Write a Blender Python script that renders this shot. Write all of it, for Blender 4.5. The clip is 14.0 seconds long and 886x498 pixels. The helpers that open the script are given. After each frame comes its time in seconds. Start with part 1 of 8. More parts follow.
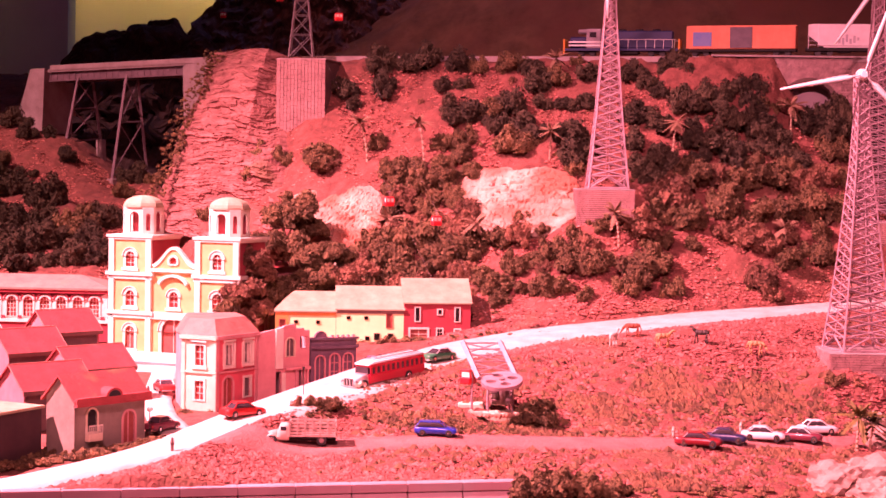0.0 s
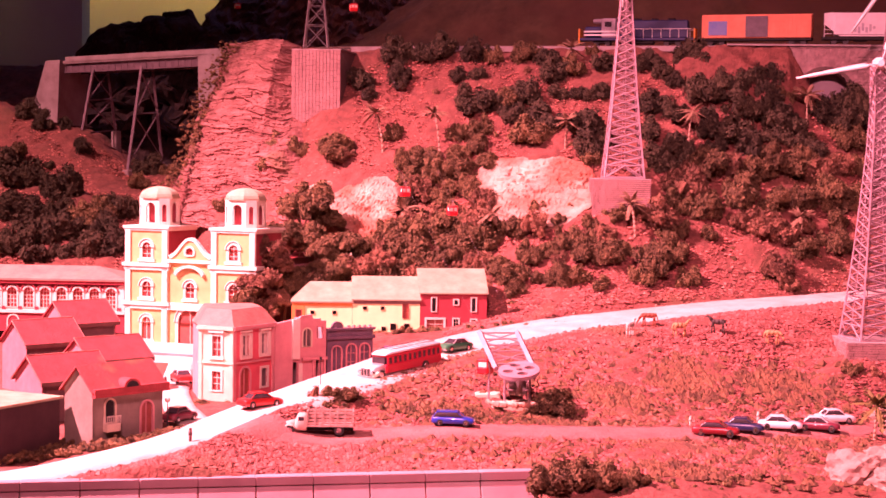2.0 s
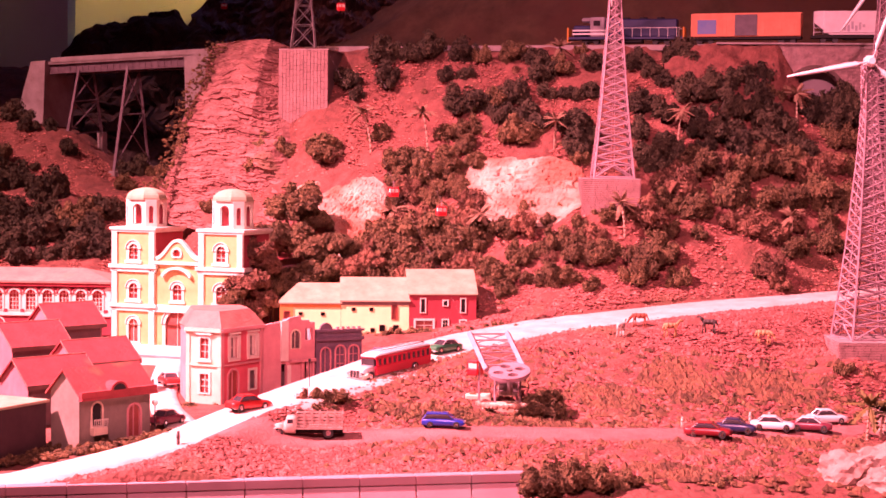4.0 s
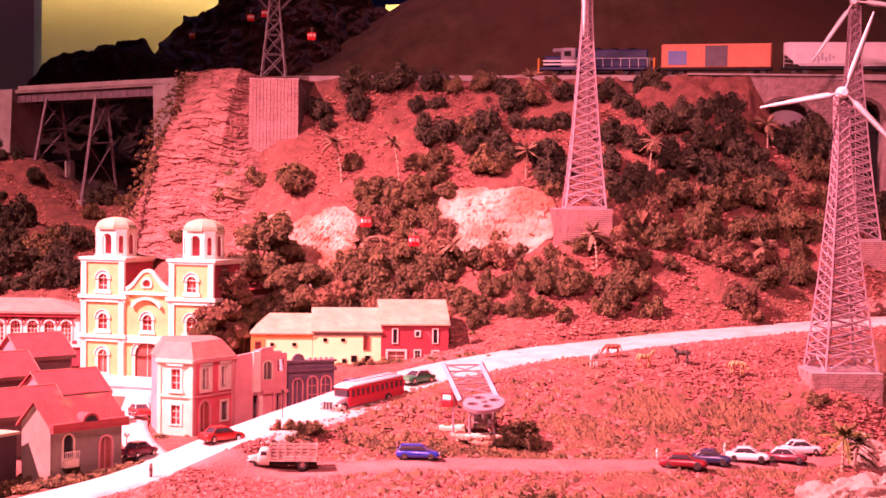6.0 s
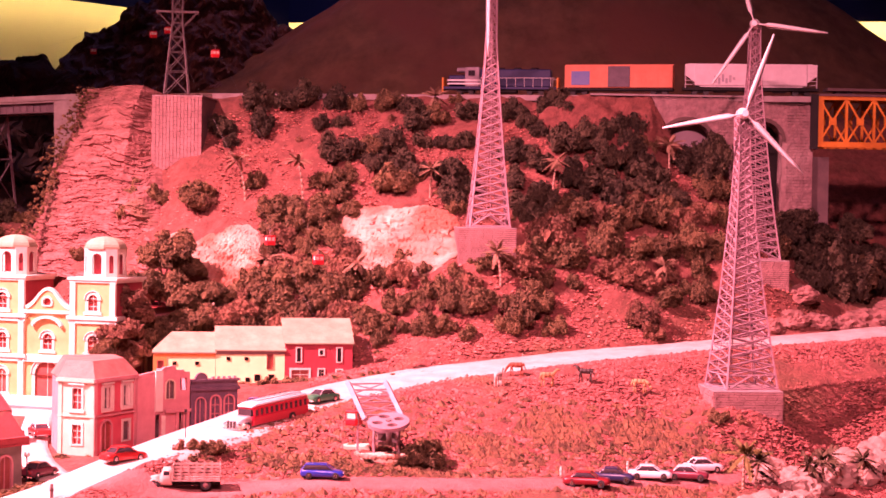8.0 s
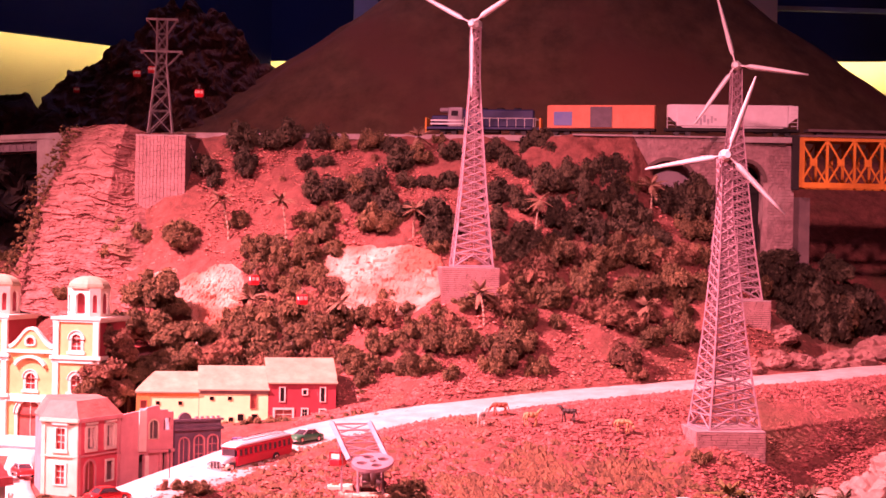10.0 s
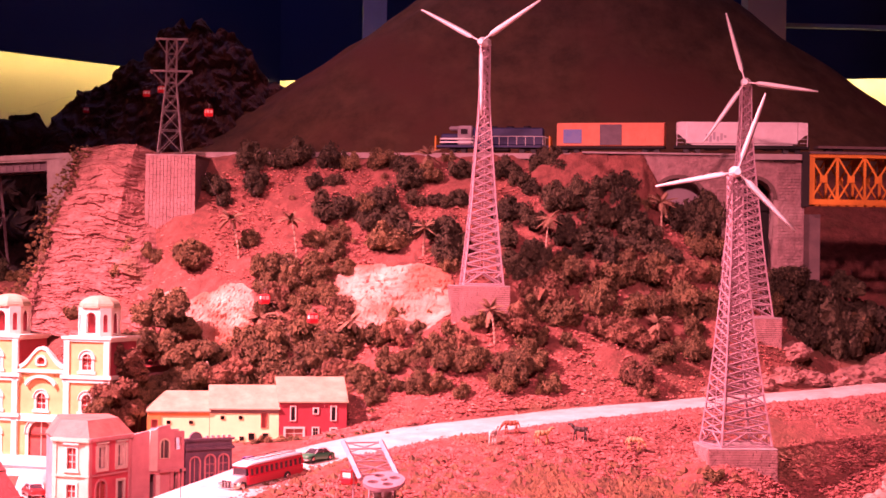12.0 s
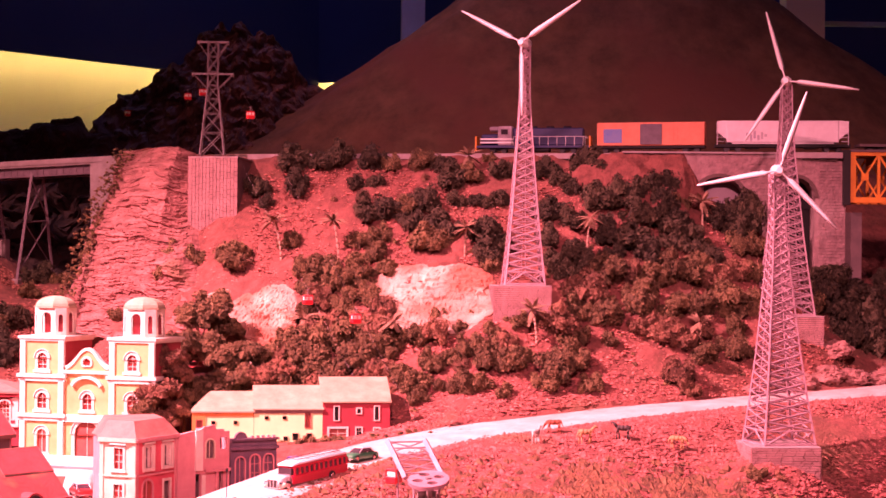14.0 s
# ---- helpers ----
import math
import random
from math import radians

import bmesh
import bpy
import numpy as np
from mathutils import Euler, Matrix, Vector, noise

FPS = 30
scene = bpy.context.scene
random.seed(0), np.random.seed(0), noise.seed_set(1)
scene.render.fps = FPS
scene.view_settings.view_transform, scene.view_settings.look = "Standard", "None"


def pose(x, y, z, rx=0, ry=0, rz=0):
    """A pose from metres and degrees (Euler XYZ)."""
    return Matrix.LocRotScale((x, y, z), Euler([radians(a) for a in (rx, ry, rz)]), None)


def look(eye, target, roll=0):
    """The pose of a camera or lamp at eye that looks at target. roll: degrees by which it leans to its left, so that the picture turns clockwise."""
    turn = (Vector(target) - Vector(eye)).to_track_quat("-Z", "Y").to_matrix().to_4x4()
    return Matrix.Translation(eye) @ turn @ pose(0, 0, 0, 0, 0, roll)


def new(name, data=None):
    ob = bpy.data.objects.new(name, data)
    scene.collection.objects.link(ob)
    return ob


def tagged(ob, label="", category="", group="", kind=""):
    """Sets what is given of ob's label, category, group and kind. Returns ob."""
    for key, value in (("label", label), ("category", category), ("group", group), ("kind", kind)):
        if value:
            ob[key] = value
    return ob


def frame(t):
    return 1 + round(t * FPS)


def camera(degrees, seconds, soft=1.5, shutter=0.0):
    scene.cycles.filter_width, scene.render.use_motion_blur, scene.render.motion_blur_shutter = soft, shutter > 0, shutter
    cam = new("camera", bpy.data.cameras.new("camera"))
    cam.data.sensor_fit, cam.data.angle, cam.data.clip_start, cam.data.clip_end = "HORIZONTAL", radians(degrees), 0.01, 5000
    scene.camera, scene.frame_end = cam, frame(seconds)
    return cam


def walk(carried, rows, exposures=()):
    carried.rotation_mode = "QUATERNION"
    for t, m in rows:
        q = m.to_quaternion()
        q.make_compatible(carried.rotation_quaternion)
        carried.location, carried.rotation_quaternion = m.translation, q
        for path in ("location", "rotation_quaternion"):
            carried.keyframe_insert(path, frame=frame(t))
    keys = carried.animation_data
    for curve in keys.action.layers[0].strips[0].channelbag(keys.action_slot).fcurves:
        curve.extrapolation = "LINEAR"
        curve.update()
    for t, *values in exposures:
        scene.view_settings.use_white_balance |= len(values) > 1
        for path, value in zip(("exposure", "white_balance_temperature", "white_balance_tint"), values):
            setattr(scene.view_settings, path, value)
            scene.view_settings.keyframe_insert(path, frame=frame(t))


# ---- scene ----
cam = camera(28, 14.0, soft=1.6)
PATH = [
    (0.0, look((0.0000, 0.0000, 1.5000), (0.0000, 2.9970, 1.3656), 1.00)),
    (0.5, look((-0.0011, -0.0000, 1.5009), (-0.0037, 2.9969, 1.3659), 0.96)),
    (1.0, look((-0.0012, 0.0024, 1.4996), (-0.0080, 2.9992, 1.3603), 0.95)),
    (1.5, look((-0.0044, -0.0013, 1.4997), (-0.0206, 2.9952, 1.3573), 0.92)),
    (2.0, look((-0.0042, -0.0003, 1.4991), (-0.0262, 2.9959, 1.3487), 0.82)),
    (2.5, look((-0.0059, 0.0044, 1.4996), (-0.0311, 3.0003, 1.3462), 0.74)),
    (3.0, look((-0.0057, 0.0087, 1.4991), (-0.0271, 3.0048, 1.3473), 0.74)),
    (5.5, look((-0.0171, 0.0246, 1.4978), (0.0275, 3.0213, 1.3645), 0.61)),
    (6.0, look((-0.0215, 0.0259, 1.4992), (0.0412, 3.0237, 1.4001), 0.75)),
    (6.5, look((-0.0227, 0.0277, 1.4989), (0.0774, 3.0248, 1.4127), 0.94)),
    (7.0, look((-0.0244, 0.0282, 1.5001), (0.1133, 3.0241, 1.4243), 1.00)),
    (7.5, look((-0.0248, 0.0292, 1.4986), (0.1597, 3.0227, 1.4255), 0.93)),
    (8.0, look((-0.0254, 0.0258, 1.4994), (0.2026, 3.0165, 1.4339), 0.97)),
    (8.5, look((-0.0266, 0.0267, 1.5014), (0.2250, 3.0157, 1.4514), 1.02)),
    (11.0, look((-0.0344, 0.0150, 1.5038), (0.2271, 3.0035, 1.5262), 1.05)),
    (11.5, look((-0.0350, 0.0165, 1.5023), (0.2210, 3.0054, 1.5314), 0.95)),
    (12.0, look((-0.0337, 0.0205, 1.5027), (0.2121, 3.0103, 1.5319), 0.84)),
    (12.5, look((-0.0331, 0.0189, 1.5040), (0.2011, 3.0095, 1.5447), 0.79)),
    (13.0, look((-0.0351, 0.0130, 1.5037), (0.1812, 3.0050, 1.5396), 0.69)),
    (13.5, look((-0.0383, 0.0093, 1.5038), (0.1565, 3.0028, 1.5393), 0.55)),
    (14.0, look((-0.0418, 0.0103, 1.5011), (0.1419, 3.0045, 1.5315), 0.54)),
]
walk(cam, PATH)

# ---- light: a pink stage spot high on the town side, weaker house lights and added fill lamps, a strip that washes the far wall ----
world = bpy.data.worlds.new("room_dark")
world.use_nodes = True
scene.world = world
world.node_tree.nodes["Background"].inputs[0].default_value = (0.30, 0.06, 0.09, 1)
world.node_tree.nodes["Background"].inputs[1].default_value = 0.052


def lamp(name, kind, eye, target, watts, colour, **more):
    data = bpy.data.lights.new(name, kind)
    data.energy, data.color = watts, colour
    ob = new(name, data)
    ob.matrix_world = look(eye, target)
    return ob, data


key, d = lamp("stage_spot", "SPOT", (-1.95, 1.60, 3.48), (-0.18, 2.28, 1.18), 3080, (1.0, 0.293, 0.388))
d.spot_size, d.spot_blend, d.shadow_soft_size = radians(47), 1.0, 0.04
front, d = lamp("front_spot", "SPOT", (-0.15, -0.15, 3.0), (0.46, 2.46, 1.32), 540, (1.0, 0.293, 0.388))
d.spot_size, d.spot_blend, d.shadow_soft_size = radians(52), 1.0, 0.08
# fill lamp added in place of bounced light, from no known source
fill, d = lamp("front_fill_light", "AREA", (-0.2, 0.2, 3.4), (0.3, 2.8, 1.4), 6, (1.0, 0.22, 0.33))
d.shape, d.size = "DISK", 0.9
# warm strips hidden behind the fascia, one for each leg of the far wall
strip, d = lamp("wall_wash_strip", "AREA", (-0.62, 5.60, 2.10), (-0.66, 5.64, 1.6), 3.0, (1.0, 0.76, 0.33))
d.shape, d.size, d.size_y = "RECTANGLE", 2.6, 0.03
strip.matrix_world = Matrix.Translation((-0.62, 5.60, 2.145)) @ Matrix.Rotation(radians(45.9), 4, "Z") @ Matrix.Rotation(radians(40), 4, "X")
strip, d = lamp("wall_wash_strip", "AREA", (1.45, 5.74, 2.10), (1.45, 5.78, 1.6), 7.6, (1.0, 0.76, 0.33))
d.shape, d.size, d.size_y = "RECTANGLE", 3.0, 0.03
strip.matrix_world = Matrix.Translation((1.45, 5.74, 2.145)) @ Matrix.Rotation(radians(-14.4), 4, "Z") @ Matrix.Rotation(radians(40), 4, "X")
blue, d = lamp("blue_house_light", "AREA", (0.0, 4.5, 3.6), (0.2, 5.6, 2.4), 5.0, (0.30, 0.32, 1.0))
d.shape, d.size = "DISK", 0.6
warm, d = lamp("rear_house_light", "SPOT", (-1.1, 3.55, 3.6), (0.40, 4.6, 1.75), 74, (1.0, 0.27, 0.27))
d.spot_size, d.spot_blend, d.shadow_soft_size = radians(44), 1.0, 0.1
# spot added to brighten the trestle valley that the stage spot misses
hall, d = lamp("left_fill_spot", "SPOT", (-1.9, 1.9, 3.5), (-0.80, 3.25, 1.38), 640, (1.0, 0.34, 0.40))
d.spot_size, d.spot_blend, d.shadow_soft_size = radians(37), 1.0, 0.08
scene.view_settings.exposure = 0.0


# ---- materials ----
def material(name, colour, colour2=None, scale=40.0, rough=0.8, metal=0.0, bump=0.0, bump_scale=None, spots=None, spot_scale=8.0, spot_amount=0.45, obj_random=0.0, detail=8.0, island=0.0, stretch=None):
    """Two-scale noise colour with fine relief; spots: a third colour in larger patches."""
    m = bpy.data.materials.new(name)
    m.use_nodes = True
    n, l = m.node_tree.nodes, m.node_tree.links
    b = n["Principled BSDF"]
    b.inputs["Roughness"].default_value, b.inputs["Metallic"].default_value = rough, metal
    co = n.new("ShaderNodeTexCoord")
    nz = n.new("ShaderNodeTexNoise")
    nz.inputs["Scale"].default_value, nz.inputs["Detail"].default_value, nz.inputs["Roughness"].default_value = scale, detail, 0.65
    source = co.outputs["Object"]
    if stretch:
        mp = n.new("ShaderNodeMapping")
        mp.inputs["Scale"].default_value = stretch
        l.new(source, mp.inputs["Vector"])
        source = mp.outputs["Vector"]
    l.new(source, nz.inputs["Vector"])
    colour2 = colour2 or tuple(c * 0.7 for c in colour)
    ramp = n.new("ShaderNodeValToRGB")
    ramp.color_ramp.elements[0].position, ramp.color_ramp.elements[1].position = 0.35, 0.65
    ramp.color_ramp.elements[0].color, ramp.color_ramp.elements[1].color = (*colour2, 1), (*colour, 1)
    l.new(nz.outputs["Fac"], ramp.inputs["Fac"])
    out = ramp.outputs["Color"]
    if spots:
        n2 = n.new("ShaderNodeTexNoise")
        n2.inputs["Scale"].default_value, n2.inputs["Detail"].default_value = spot_scale, 5
        l.new(co.outputs["Object"], n2.inputs["Vector"])
        r2 = n.new("ShaderNodeValToRGB")
        r2.color_ramp.elements[0].position, r2.color_ramp.elements[1].position = 1 - spot_amount - 0.08, 1 - spot_amount + 0.08
        l.new(n2.outputs["Fac"], r2.inputs["Fac"])
        mx = n.new("ShaderNodeMix")
        mx.data_type = "RGBA"
        l.new(r2.outputs["Color"], mx.inputs["Factor"])
        l.new(out, mx.inputs["A"])
        mx.inputs["B"].default_value = (*spots, 1)
        out = mx.outputs["Result"]
    if obj_random:
        info = n.new("ShaderNodeObjectInfo")
        hs = n.new("ShaderNodeHueSaturation")
        mr = n.new("ShaderNodeMapRange")
        mr.inputs["To Min"].default_value, mr.inputs["To Max"].default_value = 1 - obj_random, 1 + obj_random
        l.new(info.outputs["Random"], mr.inputs["Value"])
        l.new(mr.outputs["Result"], hs.inputs["Value"])
        l.new(out, hs.inputs["Color"])
        out = hs.outputs["Color"]
    if island:
        geo = n.new("ShaderNodeNewGeometry")
        hs = n.new("ShaderNodeHueSaturation")
        mr = n.new("ShaderNodeMapRange")
        mr.inputs["To Min"].default_value, mr.inputs["To Max"].default_value = 1 - island, 1 + island
        l.new(geo.outputs["Random Per Island"], mr.inputs["Value"])
        l.new(mr.outputs["Result"], hs.inputs["Value"])
        l.new(out, hs.inputs["Color"])
        out = hs.outputs["Color"]
    l.new(out, b.inputs["Base Color"])
    if bump:
        n3 = n.new("ShaderNodeTexNoise")
        n3.inputs["Scale"].default_value, n3.inputs["Detail"].default_value = bump_scale or scale * 2, 6
        l.new(co.outputs["Object"], n3.inputs["Vector"])
        bp = n.new("ShaderNodeBump")
        bp.inputs["Strength"].default_value, bp.inputs["Distance"].default_value = bump, 0.004
        l.new(n3.outputs["Fac"], bp.inputs["Height"])
        l.new(bp.outputs["Normal"], b.inputs["Normal"])
    return m


M = {}
# base soil darker than its clods, putting shade into the gaps between them
M["soil"] = material("red_soil", (0.24, 0.085, 0.064), (0.12, 0.042, 0.031), 55, 0.95, bump=0.9, bump_scale=160, spots=(0.13, 0.075, 0.04), spot_scale=7, spot_amount=0.34)
M["clod"] = material("soil_clod", (0.47, 0.18, 0.14), (0.24, 0.09, 0.066), 60, 0.95, bump=0.5, spots=(0.20, 0.10, 0.055), spot_scale=7, spot_amount=0.33, island=0.5)
M["meadow_clod"] = material("meadow_clod", (0.37, 0.125, 0.105), (0.16, 0.054, 0.045), 60, 0.95, bump=0.5, spots=(0.19, 0.095, 0.055), spot_scale=7, spot_amount=0.36, island=0.45)
M["road"] = material("pale_road", (0.60, 0.54, 0.48), (0.44, 0.37, 0.32), 30, 0.85, bump=0.25, bump_scale=200, spots=(0.52, 0.40, 0.34), spot_scale=10, spot_amount=0.30)
M["dirt_road"] = material("dirt_track", (0.33, 0.145, 0.13), (0.24, 0.095, 0.085), 40, 0.92, bump=0.6, bump_scale=220, spots=(0.20, 0.085, 0.07), spot_scale=14, spot_amount=0.36)
M["leaf"] = material("foam_foliage", (0.28, 0.175, 0.08), (0.034, 0.024, 0.012), 90, 0.95, bump=0.6, bump_scale=300, obj_random=0.3, island=0.4)
# darker foliage; its tone also stands in for weaker light on the upper slope
M["leaf_dark"] = material("dark_foam_foliage", (0.125, 0.092, 0.048), (0.014, 0.011, 0.007), 90, 0.95, bump=0.6, bump_scale=300, obj_random=0.3, island=0.4)
M["leaf_dry"] = material("dry_foam_foliage", (0.33, 0.165, 0.095), (0.10, 0.05, 0.03), 70, 0.95, bump=0.6, bump_scale=300, obj_random=0.3, island=0.4)
M["grass"] = material("grass_tuft", (0.175, 0.088, 0.044), (0.085, 0.045, 0.024), 30, 0.95, island=0.4)
M["trunk"] = material("bark", (0.30, 0.19, 0.12), None, 60, 0.9)
M["frond"] = material("palm_frond", (0.30, 0.185, 0.11), (0.17, 0.10, 0.06), 60, 0.8)
M["frond_dark"] = material("dark_palm_frond", (0.12, 0.085, 0.04), (0.05, 0.04, 0.02), 60, 0.8)
M["frond_lime"] = material("yellow_brown_palm_frond", (0.21, 0.165, 0.045), (0.07, 0.055, 0.02), 60, 0.8)
M["white_rock"] = material("limestone", (0.58, 0.50, 0.37), (0.34, 0.20, 0.15), 22, 0.9, bump=0.6, bump_scale=150, spots=(0.36, 0.135, 0.085), spot_scale=10, spot_amount=0.50)
M["cliff"] = material("cliff_rock", (0.37, 0.17, 0.145), (0.15, 0.058, 0.048), 42, 0.92, bump=0.7, bump_scale=110, spots=(0.15, 0.105, 0.05), spot_scale=9, spot_amount=0.34, stretch=(0.55, 0.55, 2.4))
# darker copy of the peak's rock: shade behind the trestle put into its colour
M["shaded_rock"] = material("shade_darkened_rock", (0.060, 0.034, 0.030), (0.022, 0.013, 0.011), 14, 0.95, bump=1.0, bump_scale=30)
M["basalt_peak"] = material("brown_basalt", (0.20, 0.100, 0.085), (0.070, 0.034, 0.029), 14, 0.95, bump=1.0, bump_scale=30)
M["volcano"] = material("volcano_turf", (0.23, 0.125, 0.068), (0.12, 0.07, 0.038), 16, 0.97, bump=0.5, bump_scale=60, spots=(0.20, 0.085, 0.055), spot_scale=3.0, spot_amount=0.42)
M["stone_pink"] = material("grey_cut_stone", (0.37, 0.215, 0.20), (0.25, 0.14, 0.13), 40, 0.9, bump=0.4, obj_random=0.12)
M["pier_joint"] = material("pale_mortar_joint", (0.19, 0.12, 0.11), (0.15, 0.095, 0.085), 40, 0.95)
M["joint"] = material("mortar_joint", (0.13, 0.085, 0.075), None, 40, 0.95)
M["concrete"] = material("weathered_concrete", (0.37, 0.30, 0.29), (0.25, 0.19, 0.185), 30, 0.88, bump=0.3)
M["concrete_dark"] = material("stained_concrete", (0.36, 0.30, 0.28), (0.22, 0.18, 0.17), 30, 0.9, bump=0.3)
M["steel"] = material("lilac_grey_steel", (0.40, 0.275, 0.30), (0.30, 0.205, 0.225), 60, 0.55, 0.2)
M["trestle_steel"] = material("dark_violet_steel", (0.21, 0.145, 0.165), (0.14, 0.095, 0.11), 60, 0.6, 0.2)
M["steel_pylon"] = material("dull_steel", (0.30, 0.24, 0.24), None, 60, 0.5, 0.3)
M["blade"] = material("white_plastic", (0.85, 0.83, 0.80), (0.76, 0.74, 0.72), 30, 0.45)
M["orange"] = material("orange_bridge_paint", (0.72, 0.27, 0.03), (0.55, 0.19, 0.02), 40, 0.5, bump=0.1)
M["viaduct"] = material("viaduct_masonry", (0.34, 0.215, 0.205), (0.20, 0.125, 0.12), 60, 0.92, bump=0.7, bump_scale=140, spots=(0.42, 0.31, 0.29), spot_scale=9, spot_amount=0.36)
M["arch_fill"] = material("arch_infill_plaster", (0.40, 0.33, 0.35), (0.32, 0.25, 0.27), 20, 0.9)
M["rail"] = material("rail_steel", (0.45, 0.34, 0.28), None, 60, 0.4, 0.8)
M["ballast"] = material("ballast", (0.19, 0.135, 0.11), (0.11, 0.08, 0.065), 200, 0.95, bump=0.8, bump_scale=400)
M["wall_yellow"] = material("painted_wall", (0.80, 0.64, 0.42), (0.75, 0.60, 0.40), 2, 0.9)
M["wall_blue"] = material("navy_fascia", (0.014, 0.02, 0.10), (0.012, 0.018, 0.09), 2, 0.8)
M["wall_grey"] = material("grey_partition", (0.62, 0.60, 0.57), (0.57, 0.55, 0.52), 2, 0.9)
M["black"] = material("black_ceiling", (0.015, 0.015, 0.02), None, 4, 0.9)
M["steel_blue"] = material("pale_blue_column", (0.35, 0.45, 0.62), None, 4, 0.7)
# near-black, for the shade in openings and for dark-painted parts
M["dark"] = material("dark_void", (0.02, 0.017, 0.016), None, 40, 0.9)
M["tyre"] = material("tyre_rubber", (0.03, 0.03, 0.03), None, 60, 0.8)
M["chrome"] = material("chrome", (0.75, 0.75, 0.75), None, 60, 0.2, 1.0)
M["glass"] = material("tinted_window", (0.06, 0.05, 0.06), None, 60, 0.12)


# ---- mesh helpers ----
def mesh_of(bm, name, mat, smooth=False):
    me = bpy.data.meshes.new(name)
    bm.to_mesh(me)
    bm.free()
    for mm in (mat if isinstance(mat, (list, tuple)) else [mat]):
        me.materials.append(mm)
    if smooth:
        for p in me.polygons:
            p.use_smooth = True
    return me


def part(name, bm, mat, parent=None, label="", m=None, smooth=False):
    ob = new(name, mesh_of(bm, name, mat, smooth))
    if parent is not None:
        ob.parent = parent
    if m is not None:
        ob.matrix_basis = m
    if label:
        ob["label"] = label
    return ob


def empty(name, m, label="", category="", group="", kind=""):
    ob = new(name)
    ob.empty_display_size = 0.02
    ob.matrix_basis = m
    return tagged(ob, label, category, group, kind)


def box(bm, x0, x1, y0, y1, z0, z1, m=None, bevel=0.0):
    """A box between the given bounds; returns its vertices."""
    vs = [bm.verts.new((x, y, z)) for z in (z0, z1) for x, y in ((x0, y0), (x1, y0), (x1, y1), (x0, y1))]
    fs = [bm.faces.new([vs[i] for i in q]) for q in ((3, 2, 1, 0), (4, 5, 6, 7), (0, 1, 5, 4), (1, 2, 6, 5), (2, 3, 7, 6), (3, 0, 4, 7))]
    if bevel:
        es = list({e for f_ in fs for e in f_.edges})
        r = bmesh.ops.bevel(bm, geom=es, offset=bevel, segments=1, affect="EDGES")
        vs = r["verts"]
    if m is not None:
        bmesh.ops.transform(bm, matrix=m, verts=vs)
    return vs


def bx(x0, x1, y0, y1, z0, z1, m=None, bevel=0.0):
    bm = bmesh.new()
    box(bm, x0, x1, y0, y1, z0, z1, m, bevel)
    return bm


def tube(bm, a, b, ra, rb=None, n=6):
    """A round bar from a to b."""
    a, b = Vector(a), Vector(b)
    rb = ra if rb is None else rb
    q = (b - a).to_track_quat("Z", "Y")
    rings = []
    for c, r in ((a, ra), (b, rb)):
        rings.append([bm.verts.new(c + q @ Vector((r * math.cos(2 * math.pi * i / n), r * math.sin(2 * math.pi * i / n), 0))) for i in range(n)])
    for i in range(n):
        bm.faces.new((rings[0][i], rings[0][(i + 1) % n], rings[1][(i + 1) % n], rings[1][i]))
    bm.faces.new(rings[0][::-1])
    bm.faces.new(rings[1])


def prism(bm, pts, y0, y1, m=None):
    """Extrude the outline pts (x, z), counter-clockwise seen from the front, from y0 (front) to y1."""
    a = [bm.verts.new((x, y0, z)) for x, z in pts]
    b = [bm.verts.new((x, y1, z)) for x, z in pts]
    n = len(pts)
    bm.faces.new(a)
    bm.faces.new(b[::-1])
    for i in range(n):
        bm.faces.new((a[(i + 1) % n], a[i], b[i], b[(i + 1) % n]))
    if m is not None:
        bmesh.ops.transform(bm, matrix=m, verts=a + b)


def arch(w, h, n=8, rise=None):
    """Outline of an arched opening w wide, h high to the crown, foot at z = 0, centred on x = 0."""
    r = w / 2
    k = r if rise is None else rise
    return [(-r, 0), (r, 0)] + [(r * math.cos(math.pi * i / n), h - k + k * math.sin(math.pi * i / n)) for i in range(n + 1)]


def ring(bm, outer, inner, y0, y1):
    """A frame between two outlines with the same number of points."""
    n = len(outer)
    v = [[bm.verts.new((x, y, z)) for x, z in o] for y in (y0, y1) for o in (outer, inner)]
    fo, fi, bo, bi = v
    for i in range(n):
        j = (i + 1) % n
        bm.faces.new((fo[i], fo[j], fi[j], fi[i]))
        bm.faces.new((bo[j], bo[i], bi[i], bi[j]))
        bm.faces.new((fo[j], fo[i], bo[i], bo[j]))
        bm.faces.new((fi[i], fi[j], bi[j], bi[i]))


def facing(x, y, z, x2, y2):
    """Pose of a front whose foot runs from (x, y) to (x2, y2) as seen from outside, left to right; local x along it, y inwards."""
    return Matrix.Translation((x, y, z)) @ Matrix.Rotation(math.atan2(y2 - y, x2 - x), 4, "Z")


# ---- ground ----
ROAD_X = (-1.6, -0.46, -0.30, -0.20, -0.12, -0.03, 0.05, 0.18, 0.39, 0.58, 0.79, 0.91, 1.8)
ROAD_Y = (1.68, 1.83, 1.95, 2.10, 2.21, 2.37, 2.46, 2.55, 2.60, 2.66, 2.70, 2.75, 3.00)
ROAD_Z = (1.14, 1.158, 1.183, 1.212, 1.2215, 1.2365, 1.2490, 1.2675, 1.2895, 1.303, 1.315, 1.324, 1.34)


def lerp(x, xs, ys):
    return np.interp(x, xs, ys)


def fade(s):
    s = np.clip(s, 0, 1)
    return s * s * (3 - 2 * s)


